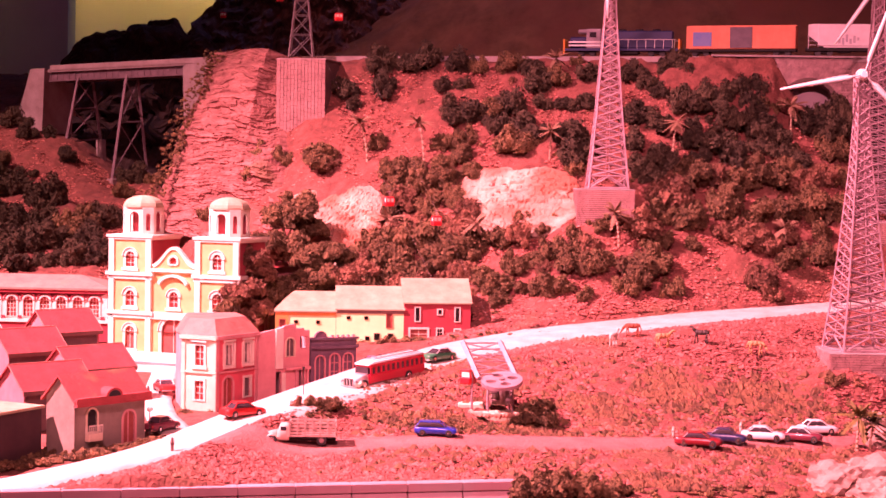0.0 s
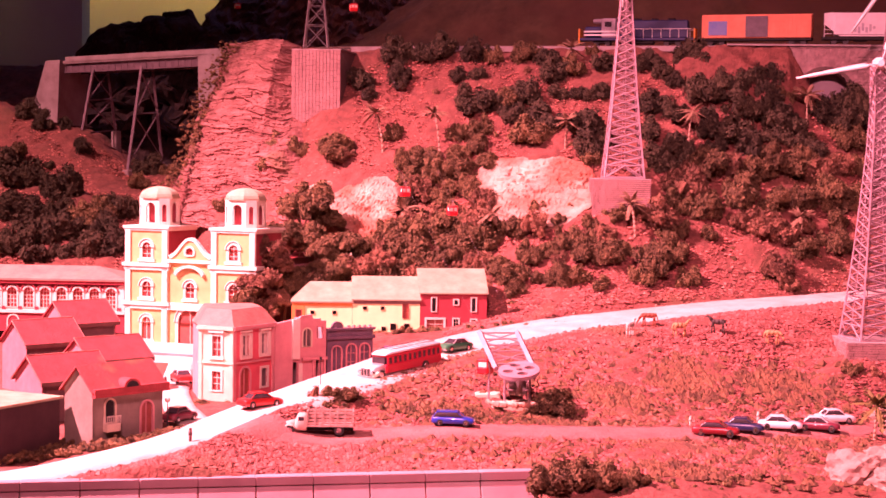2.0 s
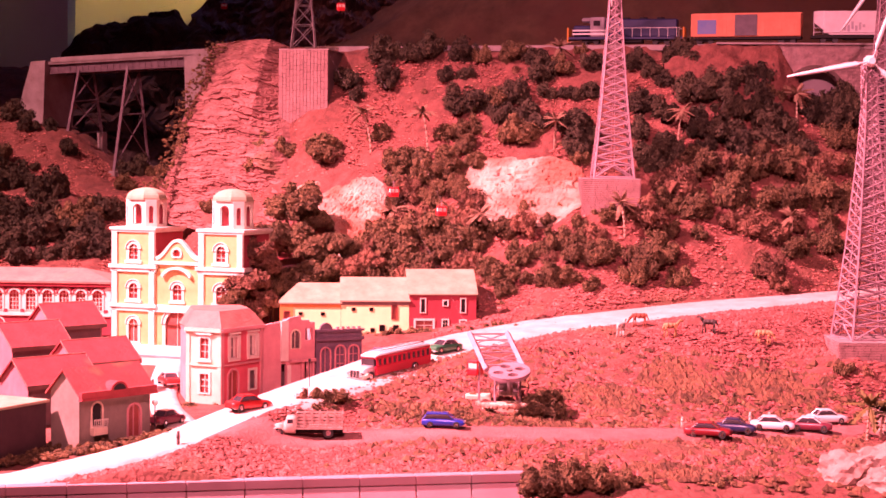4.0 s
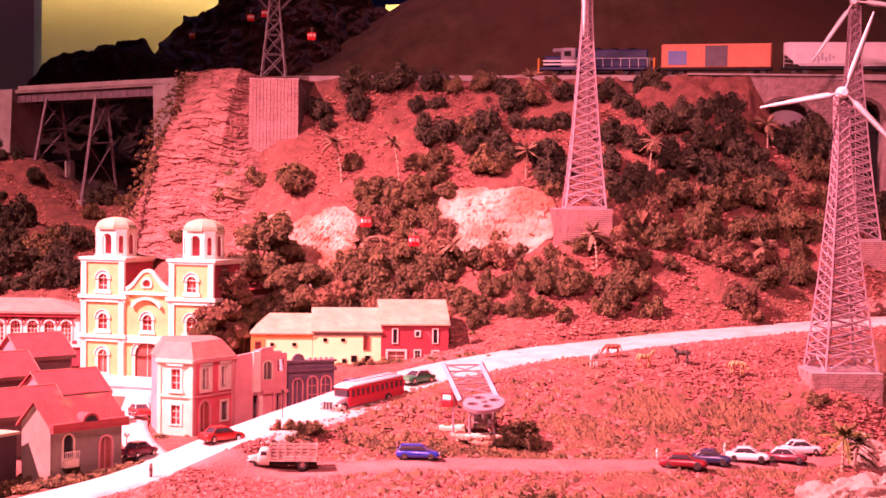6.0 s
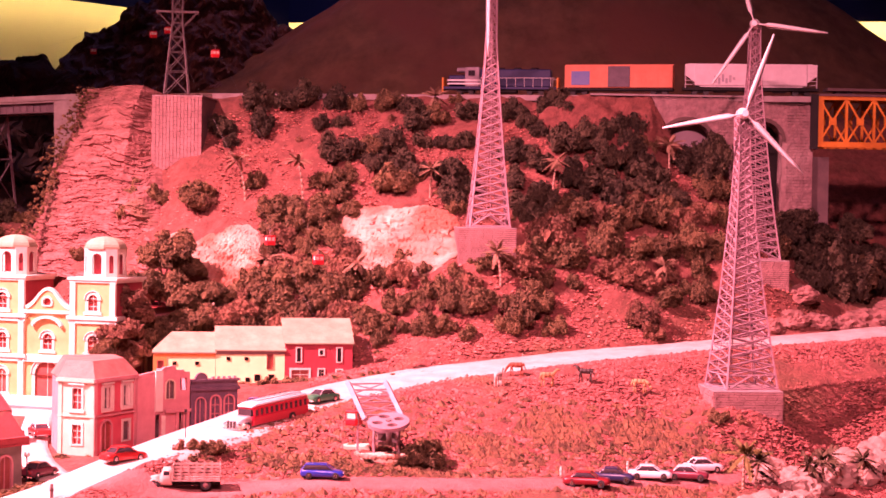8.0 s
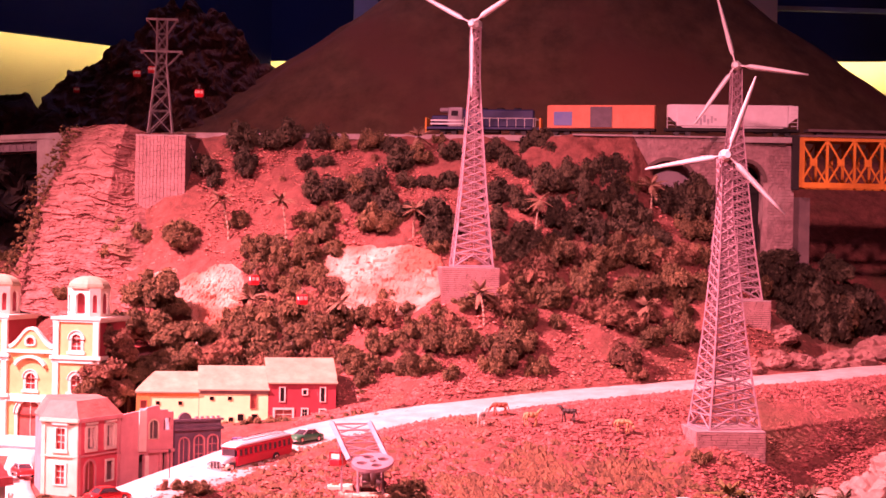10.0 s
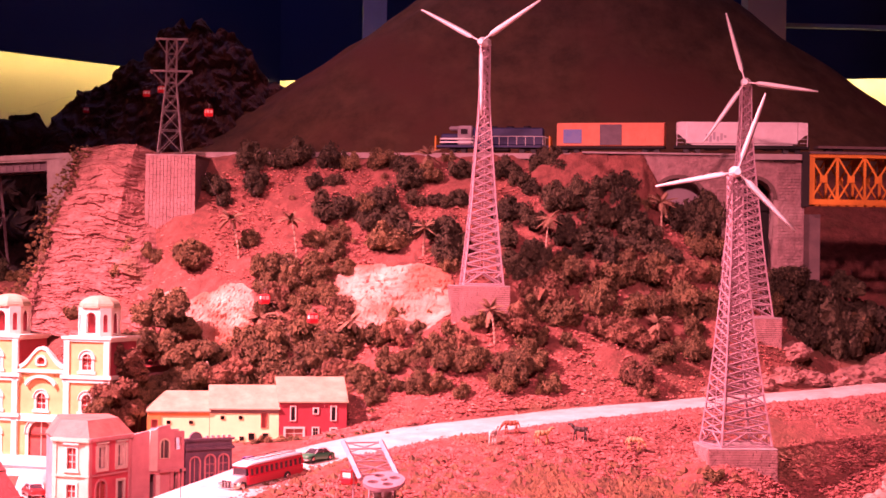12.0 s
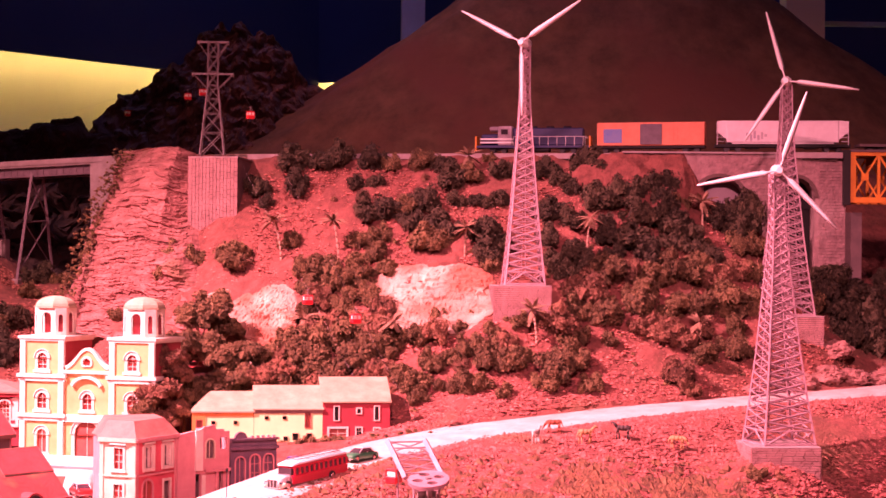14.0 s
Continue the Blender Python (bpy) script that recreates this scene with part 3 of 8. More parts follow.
# church
def church():
    W, D = 0.2215, 0.085
    root = empty("church", facing(-0.5065, 2.700, 1.203, -0.300, 2.618), "ochre and white twin-towered colonial church with cream domes", "church")
    I = Matrix.Identity(4)
    tw = 0.0725
    z1, z2, zt = 0.073, 0.132, 0.188
    win = (0.015, 0.023)
    # nave behind the towers and the central bay
    part("nave", bx(0.02, W - 0.02, 0.07, 0.24, 0, 0.14), M["pink_plaster"], root)
    bm = bmesh.new()
    prism(bm, [(0.012, 0.14), (W - 0.012, 0.14), (W / 2, 0.152)], 0.075, 0.245)
    part("nave_roof", bm, M["roof_red"], root)
    for side, x0 in (("tower", 0.0), ("tower", W - tw)):
        body = part("tower", bx(x0 + 0.001, x0 + tw - 0.001, 0.0026, D, 0, zt), M["red_wall"], root, "square bell tower with ochre front")
        holes = [opening(x0 + tw / 2, 0.018, 0.016, 0.034, True), opening(x0 + tw / 2, z1 + 0.010, *win, True), opening(x0 + tw / 2, z2 + 0.010, *win, True)]
        part("tower_front", panel(rect(x0, x0 + tw, 0.0, zt), holes, 0.0027), M["ochre"], body)
        window(body, I, x0 + tw / 2, 0.018, 0.016, 0.034, M["white"], M["red_door"], 0.004, True, (1, 0), "door", hood=True)
        window(body, I, x0 + tw / 2, z1 + 0.010, *win, M["white"], M["red_pane"], 0.0045, True, (1, 2), hood=True)
        window(body, I, x0 + tw / 2, z2 + 0.010, *win, M["white"], M["red_pane"], 0.0045, True, (1, 3), hood=True)
        for cx in (x0 + 0.004, x0 + tw - 0.004):
            part("pilaster", bx(cx - 0.0045, cx + 0.0045, -0.003, 0.002, 0.012, zt - 0.004), M["white"], body)
        for zz, e in ((zt, 0.004), (z2, 0.005), (z1, 0.005)):
            bm = bmesh.new()
            t_ = 0.6 if zz == zt else 1.0
            box(bm, x0 - e, x0 + tw + e, -e, D + e if zz == zt else 0.02, zz - 0.0035 * t_, zz + 0.002)
            box(bm, x0 - e * 0.5, x0 + tw + e * 0.5, -e * 0.6, D if zz == zt else 0.018, zz - 0.009 * t_, zz - 0.0034 * t_)
            part("cornice", bm, M["white"], body)
        # belfry: a square lantern with cut corners under a low dome
        cx, cy, r = x0 + tw / 2 - 0.002, 0.040, 0.0265
        bel = part("belfry", bx(cx - 0.020, cx + 0.020, cy - 0.020, cy + 0.020, zt + 0.001, zt + 0.006), M["white"], root, "open octagonal belfry")
        h_, s_ = 0.0268, 0.0150
        corners = ((h_, -s_), (h_, s_), (s_, h_), (-s_, h_), (-h_, s_), (-h_, -s_), (-s_, -h_), (s_, -h_))
        for k in range(8):
            p0, p1 = (Vector((cx + corners[q % 8][0], cy + corners[q % 8][1], 0)) for q in (k, k + 1))
            d = (p1 - p0).normalized()
            n = Vector((d.y, -d.x, 0))
            mm = Matrix((( d.x, -n.x, 0, p0.x), (d.y, -n.y, 0, p0.y), (0, 0, 1, zt + 0.002), (0, 0, 0, 1)))
            L = (p1 - p0).length
            pb = panel(rect(0, L, 0, 0.0415), [opening(L / 2, 0.006 if k % 2 else 0.004, 0.0070 if k % 2 else 0.0155, 0.026 if k % 2 else 0.031, True)], 0.003, mm)
            part("arched_side", pb, M["white"], bel)
        part("bell_frame", bx(cx - 0.019, cx + 0.019, cy + 0.002, cy + 0.018, zt + 0.004, zt + 0.040), M["deep_rose"], bel)
        bm = bmesh.new()
        bmesh.ops.create_cone(bm, cap_ends=True, segments=8, radius1=r + 0.0055, radius2=r + 0.0055, depth=0.0025, matrix=Matrix.Translation((cx, cy, zt + 0.0445)) @ Matrix.Rotation(math.pi / 8, 4, "Z"))
        rows = []
        for j in range(6):
            a = j / 6 * math.pi / 2
            rows.append([bm.verts.new((cx + (r + 0.0040) * math.cos(a) * math.cos(q), cy + (r + 0.0040) * math.cos(a) * math.sin(q), zt + 0.046 + 0.0155 * math.sin(a))) for q in (2 * math.pi * (i + 0.5) / 8 for i in range(8))])
        for a, b in zip(rows, rows[1:]):
            for i in range(8):
                bm.faces.new((a[i], a[(i + 1) % 8], b[(i + 1) % 8], b[i]))
        tip = bm.verts.new((cx, cy, zt + 0.046 + 0.0155))
        for i in range(8):
            bm.faces.new((rows[-1][i], rows[-1][(i + 1) % 8], tip))
        part("dome", bm, M["dome"], bel)
    # central bay
    x0, x1 = tw + 0.0005, W - tw - 0.0005
    xc, w = (x0 + x1) / 2, x1 - x0
    holes = [opening(xc, 0.014, 0.040, 0.052, True), opening(xc, z1 + 0.010, *win, True)]
    bay = part("central_bay", panel(rect(x0, x1, 0, z2), holes, 0.003, Matrix.Translation((0, 0.002, 0))), M["ochre"], root)
    part("bay_core", bx(x0, x1, 0.0052, 0.07, 0, z2), M["ochre"], bay)
    mm = Matrix.Translation((0, 0.002, 0))
    window(bay, mm, xc, 0.014, 0.040, 0.052, M["white"], M["red_door"], 0.005, True, (1, 0), "door", hood=True)
    window(bay, mm, xc, z1 + 0.010, *win, M["white"], M["red_pane"], 0.004, True, (1, 2), hood=True)
    bm = bmesh.new()
    box(bm, x0, x1, -0.002, 0.012, z1 - 0.009, z1 + 0.002)
    part("bay_moulding", bm, M["white"], bay)
    bm = bmesh.new()
    box(bm, x0, x1, -0.003, 0.012, z2 + 0.0035, z2 + 0.0085)
    part("bay_moulding", bm, M["white"], bay)
    bm = bmesh.new()
    o = [(xc + 0.028 * math.cos(math.pi * (0.12 + 0.76 * i / 12)), 0.1125 + 0.020 * math.sin(math.pi * (0.12 + 0.76 * i / 12))) for i in range(13)]
    i_ = [(xc + (a - xc) * 0.86, b - 0.004) for a, b in o]
    for k in range(12):
        a = [bm.verts.new((p[0], -0.004, p[1])) for p in (o[k], o[k + 1], i_[k + 1], i_[k])]
        b = [bm.verts.new((p[0], 0.003, p[1])) for p in (o[k], o[k + 1], i_[k + 1], i_[k])]
        bm.faces.new(a[::-1])
        for q in range(4):
            bm.faces.new((a[q], a[(q + 1) % 4], b[(q + 1) % 4], b[q]))
    part("arch_moulding", bm, M["white"], bay)
    # bell-shaped gable
    curve = [(x0 + 0.001 + w * 0.998 * k / 16, z2 + 0.0125 + 0.0295 * math.exp(-(abs(k - 8) / 5.0) ** 2.2)) for k in range(16, -1, -1)]
    eye_ = [(xc + 0.0065 * math.cos(2 * math.pi * k / 12), z2 + 0.0200 + max(0.0065 * math.sin(2 * math.pi * k / 12), -0.0040 - 0.0002 * (k % 3))) for k in range(12)]
    gable = part("gable", panel([(x0 + 0.001, z2), (x1 - 0.001, z2)] + curve, [eye_], 0.004), M["ochre"], root)
    bm = bmesh.new()
    ins = [(xc + (a - xc) * 0.90, max(b - 0.0045, z2 + 0.0088)) for a, b in curve]
    for k in range(16):
        a = [bm.verts.new((p[0], -0.002, p[1])) for p in (curve[k], curve[k + 1], ins[k + 1], ins[k])]
        b = [bm.verts.new((p[0], 0.005, p[1] + 0.0002)) for p in (curve[k], curve[k + 1], ins[k + 1], ins[k])]
        bm.faces.new(a)
        for q in range(4):
            bm.faces.new((a[q], b[q], b[(q + 1) % 4], a[(q + 1) % 4]))
    eo = [(xc + (a - xc) * 1.5, z2 + 0.0200 + (b - z2 - 0.0200) * 1.5) for a, b in eye_]
    ring(bm, eo, eye_, -0.002, 0.003)
    part("gable_rim", bm, M["white"], gable)
    bm = bmesh.new()
    prism(bm, eye_, 0.0025, 0.0035)
    part("round_pane", bm, M["red_pane"], gable)
    bm = bmesh.new()
    box(bm, -0.006, W + 0.006, -0.012, 0.003, 0.0, 0.006)
    box(bm, -0.004, W + 0.004, -0.006, 0.003, 0.006, 0.014)
    part("steps", bm, M["white"], root)
    part("plinth", bx(-0.008, W + 0.03, -0.018, 0.24, -0.03, 0.0), M["concrete"], root)


church()


def hip_roof(bm, x0, x1, y0, y1, z, rise, over=0.004, inset=None):
    k = inset if inset is not None else (y1 - y0) / 2
    a = [bm.verts.new(p) for p in ((x0 - over, y0 - over, z), (x1 + over, y0 - over, z), (x1 + over, y1 + over, z), (x0 - over, y1 + over, z))]
    t = [bm.verts.new(p) for p in ((x0 + k, y0 + k, z + rise), (x1 - k, y0 + k, z + rise), (x1 - k, y1 - k + 1e-4, z + rise), (x0 + k, y1 - k + 1e-4, z + rise))]
    b = [bm.verts.new(v.co - Vector((0, 0, 0.003))) for v in a]
    bm.faces.new(t)
    bm.faces.new(b[::-1])
    for i in range(4):
        bm.faces.new((a[i], a[(i + 1) % 4], t[(i + 1) % 4], t[i]))
        bm.faces.new((b[i], b[(i + 1) % 4], a[(i + 1) % 4], a[i]))


def gable_roof(bm, x0, x1, y0, y1, z, rise, over=0.004, thick=0.0025, ridge=0.5):
    """Two slopes, the ridge along x."""
    yr_ = y0 + (y1 - y0) * ridge
    for ya, s in ((y0 - over, 1), (y1 + over, -1)):
        za = z - rise * over / (yr_ - y0) if s > 0 else z - rise * over / (y1 - yr_)
        v = [bm.verts.new(p) for p in ((x0 - over, ya, za), (x1 + over, ya, za), (x1 + over, yr_, z + rise), (x0 - over, yr_, z + rise))]
        u = [bm.verts.new(p.co + Vector((0, 0, thick))) for p in v]
        o = (0, 1, 2, 3) if s > 0 else (3, 2, 1, 0)
        bm.faces.new([u[i] for i in o])
        bm.faces.new([v[i] for i in o[::-1]])
        for i in range(4):
            q = [v[i], v[(i + 1) % 4], u[(i + 1) % 4], u[i]]
            bm.faces.new(q if s > 0 else q[::-1])


def palace():
    L, D, H = 0.285, 0.11, 0.080
    root = empty("palace", facing(-0.803, 2.762, 1.2230, -0.519, 2.748), "long rose and white civic building with arched windows", "building")
    xs = [0.2640 - 0.0260 * k for k in range(11)]
    holes = [opening(x, 0.038, 0.0150, 0.031, True) for x in xs]
    body = part("wall", panel(rect(0, L, 0.033, H - 0.004), holes, 0.0027), M["white"], root)
    part("core", bx(0.0006, L - 0.0006, 0.0028, D, 0.0, H - 0.003), M["red_wall"], root)
    part("lower_wall", bx(0, L, -0.0005, 0.003, 0.0, 0.030), M["red_wall"], root)
    I = Matrix.Identity(4)
    for x in xs:
        window(body, I, x, 0.038, 0.0150, 0.031, M["white"], M["red_pane"], 0.0028, True, (2, 4))
        bm = bmesh.new()
        ring(bm, arch(0.0245, 0.0360)[2:], arch(0.0210, 0.0342)[2:], -0.0022, 0.001)
        box(bm, -0.0016, 0.0016, -0.0026, 0.001, 0.0335, 0.0385)
        part("arch_moulding", bm, M["red_wall"], body, m=Matrix.Translation((x, 0, 0.040)))
        bm = bmesh.new()
        box(bm, -0.003, 0.003, -0.0016, 0.001, -0.006, -0.001)
        part("sill", bm, M["red_wall"], body, m=Matrix.Translation((x + 0.0130, 0, 0.040)))
    bm = bmesh.new()
    box(bm, -0.001, L + 0.001, -0.003, 0.004, 0.029, 0.0335)
    part("string_course", bm, M["white"], root)
    part("cornice", bx(-0.002, L + 0.002, -0.004, D, H - 0.005, H + 0.001), M["red_wall"], root)
    bm = bmesh.new()
    hip_roof(bm, 0, L, 0, D, H + 0.003, 0.0175, 0.006)
    part("roof", bm, M["roof_tan"], root, "faded tan-pink hipped roof")
    for x in (0.05, 0.11, 0.17, 0.23):
        window(root, Matrix.Translation((0, -0.0005, 0)), x, 0.004, 0.016, 0.021, M["white"], M["dark"], 0.002, True, (0, 0), "archway")


palace()


def town_house(x, y, z, ang, L, W, H, rise, label, wall, gable_wall, base=0.02):
    """A plain gabled house: front left foot at (x, y), ridge along the front."""
    root = empty("town_house", Matrix.Translation((x, y, z)) @ Matrix.Rotation(radians(ang), 4, "Z"), label, "house", "red-roofed town houses")
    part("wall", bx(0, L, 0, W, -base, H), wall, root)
    for xx, s in ((0.0005, -1), (L - 0.0005, 1)):
        bm = bmesh.new()
        v = [bm.verts.new((xx + s * 0.001, a, b)) for a, b in ((0, -base), (W, -base), (W, H), (W / 2, H + rise), (0, H))]
        u = [bm.verts.new((xx - s * 0.002, w.co.y, w.co.z)) for w in v]
        bm.faces.new(v)
        bm.faces.new(u[::-1])
        for i in range(5):
            bm.faces.new((v[i], v[(i + 1) % 5], u[(i + 1) % 5], u[i]))
        bmesh.ops.recalc_face_normals(bm, faces=bm.faces)
        part("gable_wall", bm, gable_wall, root)
    bm = bmesh.new()
    gable_roof(bm, 0, L, 0, W, H, rise, 0.0045)
    part("roof", bm, M["roof_red"], root, "faded red roof with grime")
    bm = bmesh.new()
    box(bm, -0.0045, L + 0.0045, -0.0058, -0.0042, H - 0.0068, H - 0.0015)
    part("fascia_board", bm, M["brown_trim"], root)
    bm = bmesh.new()
    tube(bm, (-0.0045, W / 2, H + rise + 0.0024), (L + 0.0045, W / 2, H + rise + 0.0024), 0.0009, n=6)
    for xx in (-0.0046, L + 0.0046):
        tube(bm, (xx, -0.0045, H - rise * 0.0090 / W + 0.0020), (xx, W / 2, H + rise + 0.0020), 0.0007, n=6)
    part("ridge_and_verge", bm, M["roof_tan"], root, "paler worn roof edge")
    return root


for hx, hy, ez, L_, W_, r_, lab in (
        (-0.5420, 2.450, 1.2656, 0.080, 0.060, 0.026, "rose-walled town house with a faded red roof near the church"),
        (-0.5663, 2.320, 1.2504, 0.085, 0.060, 0.026, "rose-walled town house with a grimy red roof"),
        (-0.4707, 2.260, 1.2365, 0.092, 0.060, 0.024, "low town house with a wide faded red roof"),
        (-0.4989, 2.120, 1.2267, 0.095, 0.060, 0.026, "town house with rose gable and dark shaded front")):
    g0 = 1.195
    # fronts darker than the gables: their shade is put into the wall colour
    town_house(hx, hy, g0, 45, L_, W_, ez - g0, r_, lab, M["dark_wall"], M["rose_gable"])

flat = empty("flat_roofed_building", Matrix.Translation((-0.501, 1.902, 1.172)) @ Matrix.Rotation(radians(63), 4, "Z"), "dark brown flat-roofed shed with a pale roof", "building")
part("wall", bx(0, 0.110, 0, 0.13, -0.03, 0.0505), M["shaded_wall"], flat)
part("roof", bx(-0.003, 0.113, -0.003, 0.133, 0.0505, 0.0535), M["roof_cream"], flat, "pale flat roof")


def corner_store():
    """The grey house with an arched door, a balcony and a dormer, where the street meets the road."""
    L, W, H, rise = 0.101, 0.050, 0.0585, 0.024
    root = empty("street_corner_house", Matrix.Translation((-0.409, 1.980, 1.1765)) @ Matrix.Rotation(radians(50.3), 4, "Z"), "grey house with arched red door, balcony and red roof", "house")
    I = Matrix.Identity(4)
    holes = [opening(0.024, 0.020, 0.014, 0.026, True), opening(0.078, 0.002, 0.017, 0.037, True)]
    front = part("front_wall", panel(rect(0, L, -0.015, H), holes, 0.0027), M["grey_plaster"], root)
    part("wall", bx(0.0006, L - 0.0006, 0.0028, W, -0.015, H), M["grey_plaster"], root)
    window(front, I, 0.024, 0.020, 0.014, 0.026, M["pale_plaster"], M["dark"], 0.002, True, (0, 0))
    window(front, I, 0.078, 0.002, 0.017, 0.037, M["pink_plaster"], M["red_door"], 0.0025, True, (1, 0), "door")
    balcony = part("balcony", bx(0.014, 0.034, -0.008, 0.0, 0.010, 0.019, bevel=0.0006), M["pale_plaster"], root, "plaster balcony with white railing")
    bm = bmesh.new()
    for k in range(8):
        x = 0.0145 + 0.019 * k / 7
        tube(bm, (x, -0.0075, 0.019), (x, -0.0075, 0.027), 0.0005, n=5)
    box(bm, 0.014, 0.034, -0.0082, -0.0068, 0.027, 0.0282)
    for y in (-0.004, -0.001):
        for x in (0.0143, 0.0337):
            tube(bm, (x, y, 0.019), (x, y, 0.027), 0.0005, n=5)
    part("railing", bm, M["white"], balcony)
    for xx, s in ((0.0003, -1), (L - 0.0003, 1)):
        bm = bmesh.new()
        v = [bm.verts.new((xx + s * 0.0012, a, b)) for a, b in ((0, -0.015), (W, -0.015), (W, H), (W / 2, H + rise), (0, H))]
        u = [bm.verts.new((xx - s * 0.002, w.co.y, w.co.z)) for w in v]
        bm.faces.new(v)
        bm.faces.new(u[::-1])
        for i in range(5):
            bm.faces.new((v[i], v[(i + 1) % 5], u[(i + 1) % 5], u[i]))
        bmesh.ops.recalc_face_normals(bm, faces=bm.faces)
        part("gable_wall", bm, M["grey_plaster"], root)
    bm = bmesh.new()
    gable_roof(bm, 0, L, 0, W, H, rise, 0.005)
    part("roof", bm, M["roof_olive"], root, "faded red roof with olive grime")
    part("parapet", bx(-0.004, L + 0.004, -0.0085, -0.0035, H - 0.0062, H + 0.0015), M["roof_red"], root)
    part("parapet_ledge", bx(-0.0045, L + 0.0045, -0.0095, -0.0030, H - 0.0080, H - 0.0058), M["roof_red"], root)
    bm = bmesh.new()
    o = [(0.0495 + 0.012 * math.cos(math.pi * i / 10), H + 0.001 + 0.0095 * math.sin(math.pi * i / 10)) for i in range(11)]
    prism(bm, o, -0.0088, 0.018)
    dormer = part("dormer", bm, M["roof_red"], root)
    bm = bmesh.new()
    prism(bm, [(0.0495 + (a - 0.0495) * 0.72, H + 0.001 + (b - H - 0.001) * 0.72) for a, b in o], -0.0094, -0.008)
    part("dormer_vent", bm, M["dark"], dormer)


corner_store()


def hotel():
    z = 1.186
    root = empty("corner_hotel", Matrix.Translation((0, 0, z)), "two-storey pale and rose corner building with mansard roof", "building")
    H = 0.094
    pts = [(-0.3353, 2.292), (-0.2885, 2.270), (-0.2440, 2.345), (-0.2700, 2.420), (-0.3550, 2.400), (-0.3520, 2.350)]
    bm = bmesh.new()
    a = [bm.verts.new((x, y, -0.02)) for x, y in pts]
    b = [bm.verts.new((x, y, H)) for x, y in pts]
    cx, cy = sum(p[0] for p in pts) / 6, sum(p[1] for p in pts) / 6
    for v in a + b:
        v.co.x, v.co.y = cx + (v.co.x - cx) * 0.93, cy + (v.co.y - cy) * 0.93
    bm.faces.new(b)
    for i in range(6):
        bm.faces.new((a[i], a[(i + 1) % 6], b[(i + 1) % 6], b[i]))
    part("core", bm, M["deep_rose"], root)
    sides = ((0, 1, M["pale_plaster"]), (1, 2, M["deep_rose"]), (5, 0, M["pink_plaster"]))
    for i, j, mat in sides:
        (x0, y0), (x1, y1) = pts[i], pts[j]
        L = math.hypot(x1 - x0, y1 - y0)
        mm = facing(x0, y0, 0, x1, y1)
        n = 1 if L < 0.07 else 2
        if i == 5:
            part("side_wall", panel(rect(0, L, -0.02, H), [], 0.004, mm), mat, root)
            continue
        cs = [L * 0.52] if n == 1 else [L * 0.30, L * 0.76]
        holes = [opening(c, 0.056, 0.013, 0.026) for c in cs]
        low = [(c, 0.012, 0.013, 0.024, False) for c in cs]
        if n == 2:
            low[0] = (cs[0] - 0.001, 0.002, 0.020, 0.038, True)
        holes += [opening(*o) for o in low]
        wall = part("street_wall", panel(rect(0, L, -0.02, H), holes, 0.0027, mm), mat, root)
        for c in cs:
            window(wall, mm, c, 0.056, 0.013, 0.026, M["white"], M["red_pane"] if n == 1 else M["dark_wall"], 0.0032, False, (1, 2) if n == 1 else (0, 1), hood=True)
            if n == 2:
                # white strip painted in for light on the window's right reveal
                part("reveal_strip", bx(c + 0.0010, c + 0.0055, 0.0014, 0.0019, 0.0565, 0.0815, mm), M["white"], wall, "white strip for the lit window reveal")
                part("shutter_strip", bx(c - 0.0125, c - 0.0108, -0.0022, 0.001, 0.055, 0.084, mm), M["white"], wall)
                part("shutter_strip", bx(c + 0.0108, c + 0.0125, -0.0022, 0.001, 0.055, 0.084, mm), M["white"], wall)
        for c, zz, w_, h_, ar in low:
            if ar:
                window(wall, mm, c, zz, w_, h_, M["pink_plaster"], M["red_door"], 0.003, True, (1, 0), "door")
            else:
                window(wall, mm, c, zz, w_, h_, M["white"], M["red_pane"] if n == 1 else M["dark_wall"], 0.0032, False, (1, 2) if n == 1 else (0, 0))
        bm = bmesh.new()
        box(bm, -0.001, L + 0.001, -0.002, 0.002, 0.046, 0.0485, mm)
        box(bm, -0.002, L + 0.002, -0.004, 0.002, H - 0.004, H + 0.001, mm)
        box(bm, -0.0005, 0.005, -0.0014, 0.001, -0.01, H - 0.004, mm)
        box(bm, L - 0.005, L + 0.0005, -0.0014, 0.001, -0.01, H - 0.004, mm)
        part("mouldings", bm, M["pale_plaster"] if mat is M["pale_plaster"] else M["pink_plaster"], wall)
    bm = bmesh.new()
    lo = [bm.verts.new((cx + (x - cx) * 1.05, cy + (y - cy) * 1.05, H + 0.001)) for x, y in pts]
    hi = [bm.verts.new((cx + (x - cx) * 0.74, cy + (y - cy) * 0.74, H + 0.0215)) for x, y in pts]
    bm.faces.new(hi)
    bm.faces.new(lo[::-1])
    for i in range(6):
        bm.faces.new((lo[i], lo[(i + 1) % 6], hi[(i + 1) % 6], hi[i]))
    part("roof", bm, M["roof_tan"], root, "faded rose mansard roof")


hotel()


